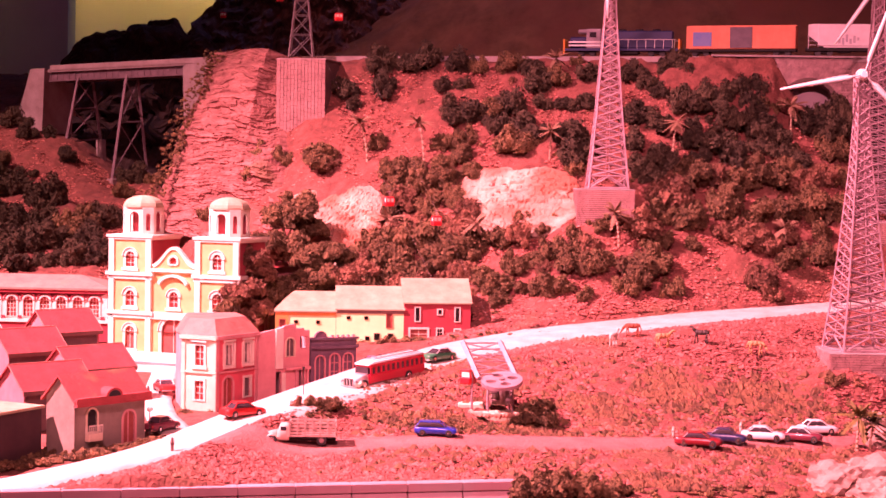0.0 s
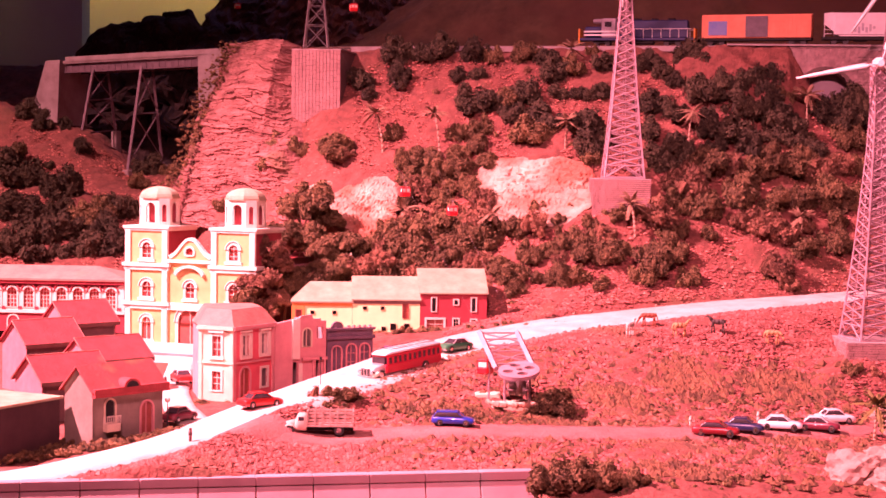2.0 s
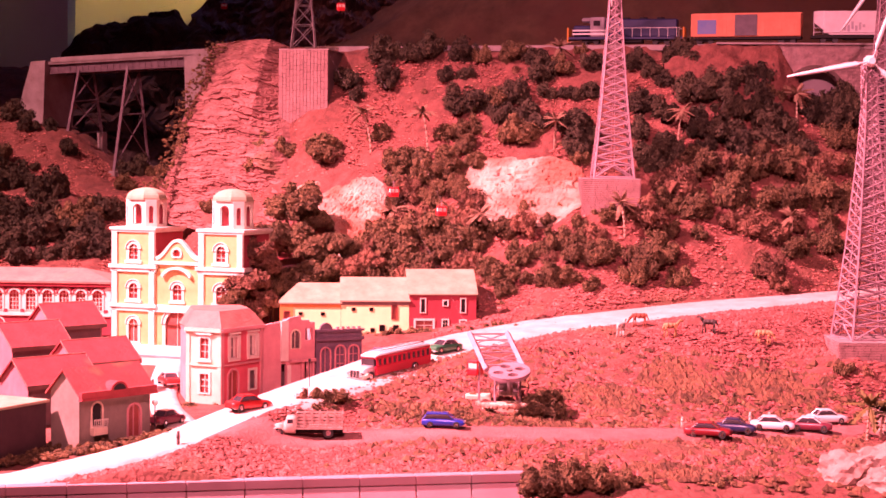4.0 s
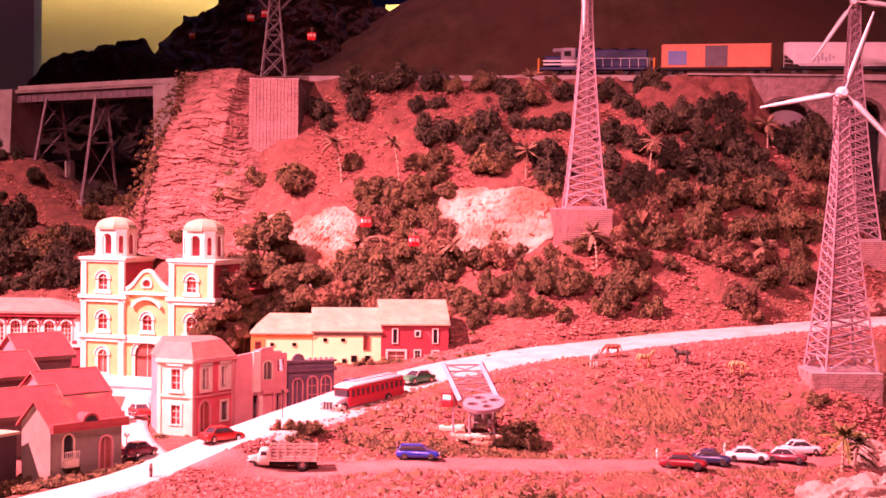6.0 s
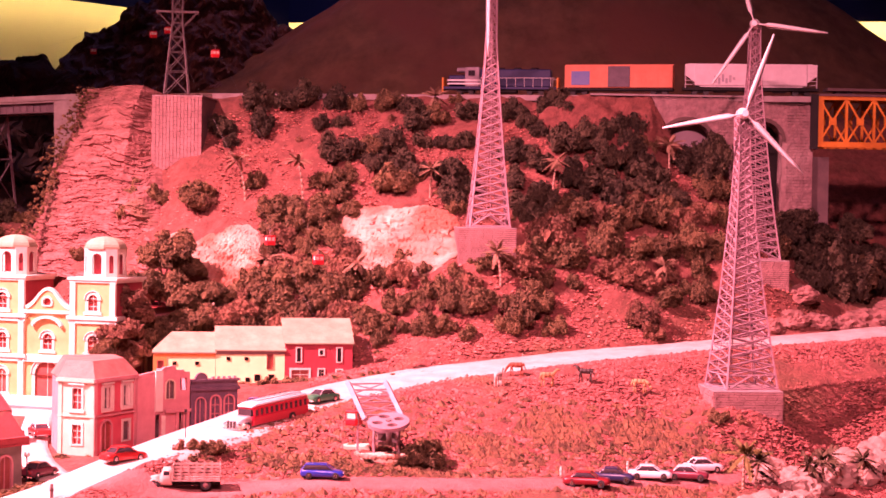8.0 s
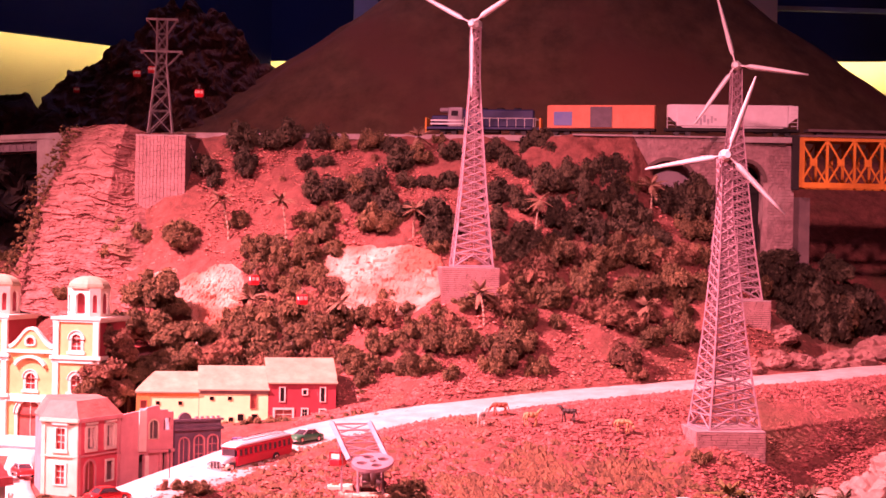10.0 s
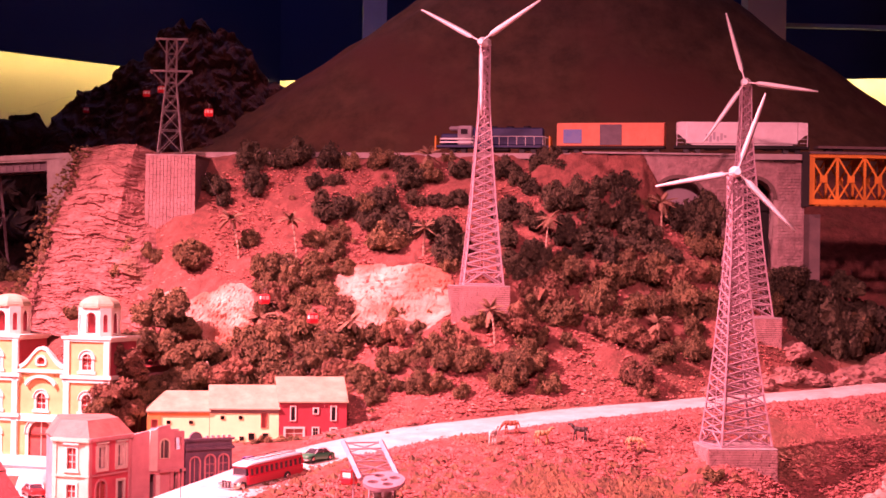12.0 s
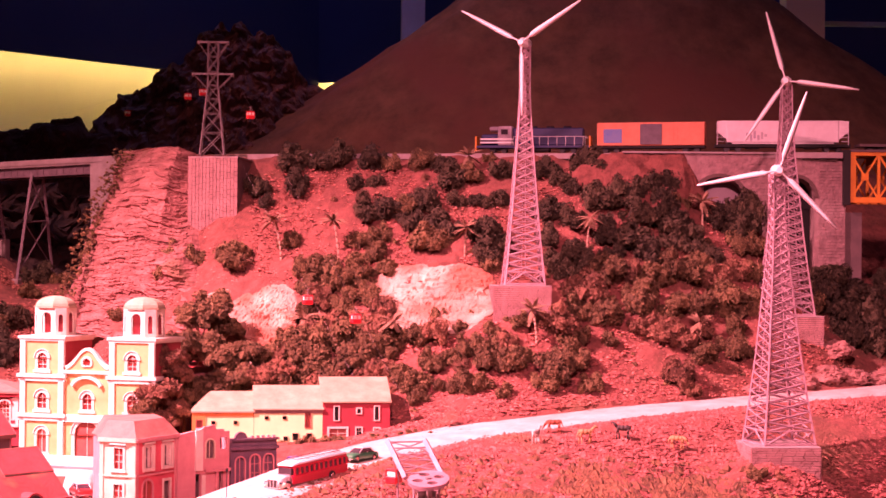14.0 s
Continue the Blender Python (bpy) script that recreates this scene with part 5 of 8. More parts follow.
def trestle():
    A, B = Vector((-0.835, 3.700, 1.6975)), Vector((-0.470, 3.515, 1.7055))
    L = (B - A).length
    root = empty("trestle_bridge", facing(A.x, A.y, 1.690, B.x, B.y) @ Matrix.Rotation(-0.031, 4, "Y"), "grey steel girder bridge on slender trestle bents", "bridge")
    part("deck", bx(-0.01, L, -0.002, 0.07, -0.004, 0.002), M["concrete"], root)
    part("parapet", bx(0.02, L, -0.004, 0.0, 0.0, 0.010), M["concrete"], root, "pale parapet beam")
    part("parapet", bx(0.02, L, 0.068, 0.072, 0.0, 0.010), M["concrete"], root)
    for y in (0.004, 0.060):
        bm = bmesh.new()
        box(bm, 0.0, L, y, y + 0.004, -0.021, -0.003)
        box(bm, 0.0, L, y - 0.002, y + 0.006, -0.023, -0.021)
        for k in range(26):
            box(bm, L * k / 26, L * k / 26 + 0.0012, y - 0.0015, y + 0.001, -0.021, -0.003)
        part("girder", bm, M["trestle_steel"], root)
    inv = root.matrix_basis.inverted()
    for ends in (((-0.752, 3.645, 1.674), (-0.774, 3.630, 1.532), (-0.734, 3.700, 1.676), (-0.719, 3.720, 1.542)), ((-0.643, 3.588, 1.680), (-0.666, 3.560, 1.462), (-0.630, 3.640, 1.680), (-0.611, 3.660, 1.474))):
        t0, f0, t1, f1 = (inv @ Vector(p) for p in ends)
        for top, bot in ((t0, f0), (t1, f1)):
            bm = bmesh.new()
            tube(bm, top, bot, 0.0034, 0.0038, 4)
            part("trestle_leg", bm, M["trestle_steel"], root)
            part("footing", bx(bot.x - 0.008, bot.x + 0.008, bot.y - 0.008, bot.y + 0.008, bot.z - 0.07, bot.z + 0.008, bevel=0.002), M["concrete"], root, "pale concrete footing")
        for a, b in ((0.45, 0.45), (0.46, 0.90), (0.92, 0.47), (0.93, 0.93), (0.45, 0.05), (0.05, 0.42)):
            bm = bmesh.new()
            tube(bm, t0.lerp(f0, a), t1.lerp(f1, b), 0.0017, n=4)
            part("brace", bm, M["trestle_steel"], root)
    # abutments
    bm = bmesh.new()
    prism(bm, [(-0.075, -0.13), (0.002, -0.13), (0.012, 0.004), (-0.025, 0.004)], -0.012, 0.085)
    part("abutment", bm, M["concrete"], root, "weathered concrete abutment")
    bm = bmesh.new()
    prism(bm, [(0.354, -0.14), (L + 0.05, -0.14), (L + 0.05, 0.006), (0.354, -0.003)], -0.006, 0.078)
    part("abutment", bm, M["concrete"], root, "weathered concrete abutment")


trestle()


def viaduct():
    A, B = Vector((0.5450, 2.990, 0)), Vector((0.8200, 2.968, 0))
    L = (B - A).length
    z0 = 1.30
    root = empty("viaduct", facing(A.x, A.y, z0, B.x, B.y), "weathered stone viaduct wall with two arches", "viaduct")
    H = 0.3965
    h1 = opening(0.064, 0.20, 0.092, 0.158, True)
    h2 = opening(0.192, 0.02, 0.066, 0.338, True)
    part("wall", panel(rect(-0.004, L + 0.001, 0, H), [h1, h2], 0.045), M["viaduct"], root)
    # dark sheet that stands in for the shade in the open arch
    part("shade_backing", bx(-0.004, L, 0.046, 0.11, 0, H), M["dark"], root)
    part("arch_infill", bx(0.005, 0.125, 0.036, 0.042, 0.18, 0.38), M["arch_fill"], root, "lilac-grey plaster infill")
    for c, z, w, h in ((0.064, 0.20, 0.092, 0.158), (0.192, 0.02, 0.066, 0.338)):
        bm = bmesh.new()
        ring(bm, shift(arch(w + 0.012, h + 0.006, 16)[2:], c, z), shift(arch(w, h, 16)[2:], c, z), -0.002, 0.003)
        part("arch_ring", bm, M["joint"], root)
    bm = bmesh.new()
    box(bm, -0.10, L + 0.003, -0.004, 0.05, H + 0.001, H + 0.004)
    part("coping", bm, M["concrete"], root)
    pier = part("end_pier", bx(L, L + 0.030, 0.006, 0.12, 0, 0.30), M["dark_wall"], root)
    bm = bmesh.new()
    stones(bm, 0.232, L, 0.02, H - 0.012, 0.0, 0.0052, 0.0105, None, 21, 0.001, 0.0008)
    stones(bm, 0.115, 0.153, 0.10, H - 0.012, 0.0, 0.0052, 0.0105, None, 22, 0.001, 0.0008)
    stones(bm, -0.004, 0.012, 0.20, H - 0.012, 0.0, 0.0052, 0.0105, None, 23, 0.001, 0.0008)
    part("stone_facing", bm, M["viaduct"], root)["kind"] = "stuff"


viaduct()
bank = grid_mesh("railway_bank", np.linspace(0.36, 0.585, 60), np.linspace(2.92, 3.05, 44),
                 lambda X, Y: 1.6965 - 2.0 * np.clip(2.990 - 0.08 * (X - 0.545) - Y, 0, 1) - 1.6 * np.clip(X - 0.545, 0, 1) * (Y < 3.0) - 0.5 * np.clip(0.42 - X, 0, 1) + np.array([0.010 * noise.noise((a * 30, b * 30, 3)) + 0.006 * noise.noise((a * 80, b * 80, 1)) for a, b in zip(X.ravel(), Y.ravel())]).reshape(X.shape), M["soil"])
tagged(bank, "brown soil bank under the railway", "bank", kind="structure")


def truss_bridge():
    root = empty("truss_bridge", facing(0.8270, 2.962, 1.6165, 1.60, 2.930), "orange painted steel deck truss bridge", "bridge")
    H, P, n = 0.0865, 0.0468, 15
    for y in (0.0, 0.075):
        frame_ = part("side_truss", bx(0, P * n, y, y + 0.005, H - 0.007, H), M["orange"], root)
        part("bottom_chord", bx(0, P * n, y - 0.001, y + 0.006, 0.0, 0.009), M["orange"], frame_)
        for k in range(n + 1):
            part("post", bx(P * k - (0.0 if k else 0.0), P * k + (0.010 if k == 0 else 0.0045), y + 0.0005, y + 0.0045, 0.009, H - 0.007), M["orange"], frame_)
        for k in range(n):
            bm = bmesh.new()
            x0, x1 = P * k + 0.004, P * (k + 1)
            c = Vector(((x0 + x1) / 2, y + 0.002, H / 2))
            for a, b in (((x0, H - 0.008), (x1, 0.009)), ((x0, 0.009), (x1, H - 0.008))):
                p, q = Vector((a[0], y + 0.002, a[1])), Vector((b[0], y + 0.002, b[1]))
                d = (q - p)
                mm = Matrix.Translation(p) @ Matrix.Rotation(-math.atan2(d.z, d.x), 4, "Y")
                box(bm, 0, d.length, -0.001, 0.001, -0.0016, 0.0016, mm)
            box(bm, c.x - 0.006, c.x + 0.006, y - 0.0006, y + 0.004, c.z - 0.006, c.z + 0.006)
            part("cross_bracing", bm, M["orange"], frame_)
    part("deck", bx(0, P * n, -0.002, 0.085, H - 0.001, H + 0.003), M["dark_wall"], root)
    part("bearing_block", bx(-0.012, 0.0, -0.004, 0.085, -0.004, H + 0.002), M["dark"], root)
    for k in range(n):
        part("floor_beam", bx(P * k + 0.001, P * k + 0.004, 0.005, 0.075, H - 0.02, H - 0.006), M["orange"], root)


truss_bridge()

# train
M["boxcar"] = material("weathered_orange_boxcar", (0.74, 0.27, 0.16), (0.62, 0.21, 0.12), 60, 0.7, spots=(0.50, 0.18, 0.12), spot_scale=30, spot_amount=0.3)
M["boxcar_door"] = material("grey_boxcar_door", (0.16, 0.13, 0.15), None, 60, 0.7)
M["patch_blue"] = material("blue_paint_patch", (0.14, 0.20, 0.45), (0.20, 0.24, 0.42), 60, 0.7)
M["hopper"] = material("pale_grey_hopper", (0.78, 0.72, 0.72), (0.68, 0.61, 0.61), 50, 0.7, spots=(0.58, 0.52, 0.56), spot_scale=30, spot_amount=0.28)
M["mark"] = material("faded_lettering", (0.36, 0.33, 0.38), (0.46, 0.41, 0.42), 90, 0.7)
M["loco_blue"] = material("dark_blue_loco", (0.022, 0.026, 0.10), (0.015, 0.018, 0.07), 60, 0.5)
M["loco_pale"] = material("pale_grey_cab", (0.42, 0.36, 0.40), None, 60, 0.6)


def bogie(parent, x):
    b = part("bogie", bx(x - 0.015, x + 0.015, -0.009, 0.009, 0.0045, 0.009), M["dark"], parent)
    for o in (-0.010, 0.010):
        for y in (-0.0085, 0.0085):
            bm = bmesh.new()
            tube(bm, (x + o, y - 0.001, 0.0055), (x + o, y + 0.001, 0.0055), 0.0052, n=14)
            part("wheel", bm, M["iron"], b)


def rail_pose(x):
    return Matrix.Translation((x, track_y(x), ZR + 0.005)) @ Matrix.Rotation(math.atan2(track_y(x + 0.05) - track_y(x - 0.05), 0.1), 4, "Z")


def locomotive(x):
    root = empty("diesel_locomotive", rail_pose(x), "dark blue diesel locomotive with pale cab and stripes", "locomotive")
    h = 0.100
    for s in (-0.062, 0.062):
        bogie(root, s)
    frame_ = part("frame", bx(-h, h, -0.0165, 0.0165, 0.0095, 0.0135), M["loco_blue"], root)
    part("fuel_tank", bx(-0.030, 0.030, -0.013, 0.013, 0.003, 0.0095, bevel=0.002), M["dark"], root)
    part("long_hood", bx(-0.036, h - 0.010, -0.0105, 0.0105, 0.0135, 0.045, bevel=0.002), M["loco_blue"], root)
    part("short_hood", bx(-h + 0.008, -0.062, -0.011, 0.011, 0.0135, 0.034, bevel=0.002), M["loco_blue"], root)
    cab = part("cab", bx(-0.062, -0.036, -0.0155, 0.0155, 0.0135, 0.048, bevel=0.0018), M["loco_pale"], root, "pale grey cab")
    part("cab_window", bx(-0.056, -0.044, -0.0160, 0.0160, 0.033, 0.042), M["glass"], cab)
    part("nose_light", bx(-0.066, -0.061, -0.004, 0.004, 0.042, 0.046), M["blade"], cab)
    part("cab_hood_roof", bx(-0.078, -0.036, -0.009, 0.009, 0.040, 0.0475, bevel=0.002), M["loco_pale"], cab)
    for z in (0.0175, 0.0235):
        part("stripe", bx(-h + 0.007, -0.034, -0.0162, 0.0162, z, z + 0.0025), M["blade"], root, "white stripe")
    for s in (-1, 1):
        bm = bmesh.new()
        for k in range(9):
            xx = -0.034 + 0.0155 * k
            tube(bm, (xx, s * 0.0158, 0.0135), (xx, s * 0.0158, 0.029), 0.0005, n=4)
        tube(bm, (-0.034, s * 0.0158, 0.029), (h - 0.004, s * 0.0158, 0.029), 0.0005, n=4)
        part("handrail", bm, M["blade"], root)
    for xx in (0.0, 0.030, 0.060):
        bm = bmesh.new()
        tube(bm, (xx, 0, 0.045), (xx, 0, 0.048), 0.007, n=14)
        part("roof_fan", bm, M["dark"], root)
    part("pilot", bx(-h - 0.003, -h, -0.015, 0.015, 0.004, 0.030), M["orange"], root, "orange buffer plate")
    part("pilot", bx(h, h + 0.003, -0.015, 0.015, 0.004, 0.030), M["orange"], root, "orange buffer plate")
    bm = bmesh.new()
    for k in range(4):
        box(bm, -0.027 + 0.006 * k, -0.0235 + 0.006 * k, -0.0112, -0.0100, 0.031, 0.0375)
    part("number_bars", bm, M["loco_pale"], root)


def boxcar(x, mat=None, half=0.098):
    root = empty("boxcar", rail_pose(x), "weathered orange boxcar with a grey door and blue patch", "freight car", "train wagons")
    for s in (-0.070, 0.070):
        bogie(root, s)
    part("underframe", bx(-half, half, -0.014, 0.014, 0.008, 0.012), M["dark"], root)
    body = part("body", bx(-half, half, -0.0165, 0.0165, 0.012, 0.052, bevel=0.0012), M["boxcar"], root)
    bm = bmesh.new()
    for k in range(26):
        xx = -half + 0.004 + (2 * half - 0.008) * k / 25
        box(bm, xx - 0.0004, xx + 0.0004, -0.0170, 0.0170, 0.013, 0.051)
    part("side_ribs", bm, M["boxcar"], body)
    part("sliding_door", bx(-0.018, 0.020, -0.0178, 0.0178, 0.014, 0.0495), M["boxcar_door"], root, "dark grey sliding door")
    part("paint_patch", bx(-half + 0.012, -half + 0.044, -0.0173, -0.0160, 0.017, 0.041), M["patch_blue"], root, "blue painted patch")
    part("roof_walk", bx(-half, half, -0.004, 0.004, 0.052, 0.0535), M["boxcar"], root)


def hopper_car(x, half=0.115):
    root = empty("covered_hopper", rail_pose(x), "pale grey covered hopper wagon with faded marks", "freight car", "train wagons")
    for s in (-0.085, 0.085):
        bogie(root, s)
    bm = bmesh.new()
    prism(bm, [(-half + 0.03, 0.014), (half - 0.03, 0.014), (half - 0.004, 0.034), (half - 0.004, 0.053), (-half + 0.004, 0.053), (-half + 0.004, 0.034)], -0.0155, 0.0155)
    body = part("body", bm, M["hopper"], root)
    part("side_sheet", bx(-half + 0.020, half - 0.020, -0.0172, 0.0172, 0.016, 0.0535, bevel=0.0015), M["hopper"], body)
    part("sill", bx(-half, half, -0.014, 0.014, 0.0085, 0.0135), M["dark"], root)
    for k in range(3):
        bm = bmesh.new()
        prism(bm, [(-0.010 + 0.05 * (k - 1), 0.006), (0.010 + 0.05 * (k - 1), 0.006), (0.022 + 0.05 * (k - 1), 0.015), (-0.022 + 0.05 * (k - 1), 0.015)], -0.010, 0.010)
        part("outlet_chute", bm, M["dark"], root)
    for k, (a, b) in enumerate(((0.021, 0.033), (0.019, 0.030), (0.023, 0.036), (0.020, 0.029), (0.022, 0.034), (0.026, 0.031))):
        part("faded_mark", bx(-0.062 + 0.0062 * k, -0.0578 + 0.0062 * k, -0.0176, -0.0168, a, b), M["mark"], root)
    for s in (-1, 1):
        bm = bmesh.new()
        for z in range(5):
            tube(bm, (s * (half - 0.004), -0.0155, 0.018 + 0.007 * z), (s * (half - 0.016), -0.0155, 0.018 + 0.007 * z), 0.0005, n=4)
        tube(bm, (s * (half - 0.004), -0.0155, 0.012), (s * (half - 0.004), -0.0155, 0.053), 0.0006, n=4)
        part("end_ladder", bm, M["hopper"], root)
    part("roof_walk", bx(-half + 0.01, half - 0.01, -0.003, 0.003, 0.0535, 0.0548), M["hopper"], root)


def flat_car(x, half=0.108):
    root = empty("flat_wagon", rail_pose(x), "dark empty flat wagon with low bulkhead", "freight car", "train wagons")
    for s in (-0.078, 0.078):
        bogie(root, s)
    part("deck", bx(-half, half, -0.0165, 0.0165, 0.010, 0.0145), M["dark_wall"], root)
    part("bulkhead", bx(half - 0.004, half, -0.0165, 0.0165, 0.0145, 0.048), M["dark"], root)


locomotive(0.310)
boxcar(0.511, half=0.094)
hopper_car(0.7275)
flat_car(0.962)
boxcar(1.180)


# ---- rocks ----
def ledges(x, z, seed):
    """How far layered rock stands out at a place: dipping beds of uneven thickness, broken into blocks."""
    out = 0.0
    for thick, block, amp, dip in ((0.019, 0.085, 0.0026, 0.40), (0.0075, 0.050, 0.0034, 0.25), (0.0038, 0.020, 0.0025, 0.10)):
        q = (z + dip * 0.4 * x + 0.014 * noise.noise((x * 12, seed, z * 8)) + 0.006 * noise.noise((x * 40, seed, z * 30))) / thick
        bed = math.floor(q)
        col = math.floor(x / block + 7.3 * noise.cell((bed * 1.7, seed, thick * 900)) + 0.5 * noise.noise((x * 30, z * 60, seed)))
        out += 0.8 * amp * (0.5 - abs(noise.noise((x * 0.9 / thick, seed, z * 1.6 / thick))))
        out += amp * noise.cell((col * 1.31 + 0.5, bed * 1.73 + 0.5, seed)) * (1 - 0.5 * (q - bed))
    return out


def outcrop(name, label, cx, cy, rx, ry, mat, bulge, seed, res=0.0024, skew=0.0):
    """A bare rock face lying on the slope, ragged at its rim and stepped in ledges."""
    xs, ys = np.arange(cx - rx * 1.15, cx + rx * 1.15, res), np.arange(cy - ry * 1.15, cy + ry * 1.15, res)
    X, Y = np.meshgrid(xs, ys)
    Y = Y - skew * (X - cx)
    Z = height(X, Y)
    rag = np.array([0.30 * noise.noise((a * 22 + seed, b * 22, 0)) + 0.16 * noise.noise((a * 60, b * 60, seed)) for a, b in zip(X.ravel(), Y.ravel())]).reshape(X.shape)
    d = np.abs((X - cx) / rx) ** 4 + np.abs((Y + skew * (X - cx) - cy) / ry) ** 4 + rag
    step = np.array([ledges(a, c, seed) / 0.012 for a, c in zip(X.ravel(), Z.ravel())]).reshape(X.shape)
    out = np.where(d < 1, bulge * np.sqrt(np.clip(1 - d, 0, 1)) * (0.55 + 1.2 * step), -0.02)
    ob = grid_mesh(name, xs, ys, lambda a, b: Z, mat)
    ob.data.vertices.foreach_set("co", np.stack([X, Y - 0.75 * out, Z + 0.55 * out], -1).ravel())
    for p in ob.data.polygons:
        p.use_smooth = False
    return tagged(ob, label, "rock", "hillside outcrops")


outcrop("rock_outcrop", "pale limestone outcrop with rusty stains on the hillside", 0.122, 2.836, 0.100, 0.062, M["white_rock"], 0.012, 2, skew=0.30)
outcrop("rock_outcrop", "pale layered limestone outcrop above the church", -0.165, 2.885, 0.066, 0.075, M["white_rock"], 0.013, 7)
outcrop("rock_outcrop", "pale narrow limestone ledge above the church trees", -0.240, 2.965, 0.030, 0.014, M["white_rock"], 0.006, 12)


def cliff():
    """The tall layered cliff beside the trestle."""
    cols = ((-0.545, 3.42, 1.42, -0.452, 3.46, 1.700), (-0.515, 3.14, 1.40, -0.430, 3.31, 1.707), (-0.472, 3.035, 1.385, -0.385, 3.245, 1.712), (-0.372, 2.96, 1.370, -0.318, 3.190, 1.710), (-0.262, 2.88, 1.330, -0.262, 3.235, 1.690))
    nu, nv = 210, 230
    bm = bmesh.new()
    rows = []
    for j in range(nv + 1):
        v = j / nv
        row = []
        for i in range(nu + 1):
            u = i / nu * (len(cols) - 1)
            k = min(int(u), len(cols) - 2)
            t = u - k
            c = [a * (1 - t) + b * t for a, b in zip(cols[k], cols[k + 1])]
            p = Vector(c[:3]).lerp(Vector(c[3:]), v)
            p.y -= 0.030 * math.sin(math.pi * v) * min(1.0, len(cols) - 1 - u)
            e = max(0.0, min(1.0, (len(cols) - 1 - u) * 2.6))
            row.append(bm.verts.new(p + Vector((-0.25, -1, 0.15)) * e * (ledges(p.x, p.z, 3.0) + noise.noise((p.x * 13, 2, p.z * 15)) * 0.026)))
        rows.append(row)
    for a, b in zip(rows, rows[1:]):
        for i in range(nu):
            bm.faces.new((a[i], a[i + 1], b[i + 1], b[i]))
    return tagged(part("cliff", bm, M["cliff"]), "tall layered reddish cliff with grassy edge beside the trestle", "cliff", kind="structure")


cliff()


def boulder(x, y, r, mat, seed, squash=0.7, lift=0.0, name="boulder", label="pinkish pale boulder at the meadow edge"):
    bm = bmesh.new()
    bmesh.ops.create_icosphere(bm, subdivisions=4, radius=r)
    for v in bm.verts:
        n = v.co.normalized()
        k = 1 + 0.26 * noise.noise(n * 1.6 + Vector((seed, 0, 0))) + 0.09 * noise.noise(n * 4.5 + Vector((seed, 3, 0))) + 0.03 * noise.noise(n * 11 + Vector((seed, 0, 5))) - 0.22 * abs(noise.noise(n * 2.6 + Vector((seed, 7, 5))))
        crack = max(0.0, 0.06 - abs(noise.noise(n * 3.4 + Vector((2, seed, 1))))) * 1.6
        v.co = n * r * (k - crack + 0.05 * noise.cell(n * 3.0 + Vector((seed, 0, 0))))
        v.co.z *= squash
    ob = part(name, bm, mat, m=Matrix.Translation((x, y, ground_z(x, y) + lift)))
    tagged(ob, label, "boulder", "boulders")


M["pink_rock"] = material("pale_pink_rock", (0.45, 0.32, 0.26), (0.27, 0.17, 0.135), 25, 0.9, bump=0.5, bump_scale=90, spots=(0.20, 0.115, 0.075), spot_scale=16, spot_amount=0.33)
M["brown_rock"] = material("brown_rock", (0.34, 0.18, 0.15), (0.15, 0.075, 0.06), 25, 0.92, bump=0.8, bump_scale=90)
for bxx, byy, br, sd in ((0.555, 2.250, 0.034, 1), (0.600, 2.220, 0.036, 2), (0.585, 2.170, 0.030, 3), (0.650, 2.290, 0.036, 4), (0.700, 2.330, 0.042, 5), (0.760, 2.360, 0.045, 6), (0.820, 2.400, 0.05, 7), (0.540, 2.190, 0.020, 8), (0.452, 2.005, 0.040, 9), (0.515, 2.060, 0.040, 10), (0.490, 1.975, 0.034, 11), (0.560, 2.100, 0.030, 12)):
    boulder(bxx, byy, br, M["pink_rock"], sd, 0.72)
for bxx, byy, br, sd in ((0.640, 2.735, 0.020, 21), (0.690, 2.745, 0.024, 22), (0.735, 2.760, 0.028, 23), (0.780, 2.780, 0.028, 24), (0.830, 2.800, 0.034, 25), (0.880, 2.830, 0.040, 26), (0.760, 2.810, 0.030, 27), (0.600, 2.715, 0.013, 28), (0.940, 2.870, 0.045, 29)):
    boulder(bxx, byy, br * 1.0, M["brown_rock"], sd, 0.6, name="bank_rock", label="brown broken rock in the road bank")


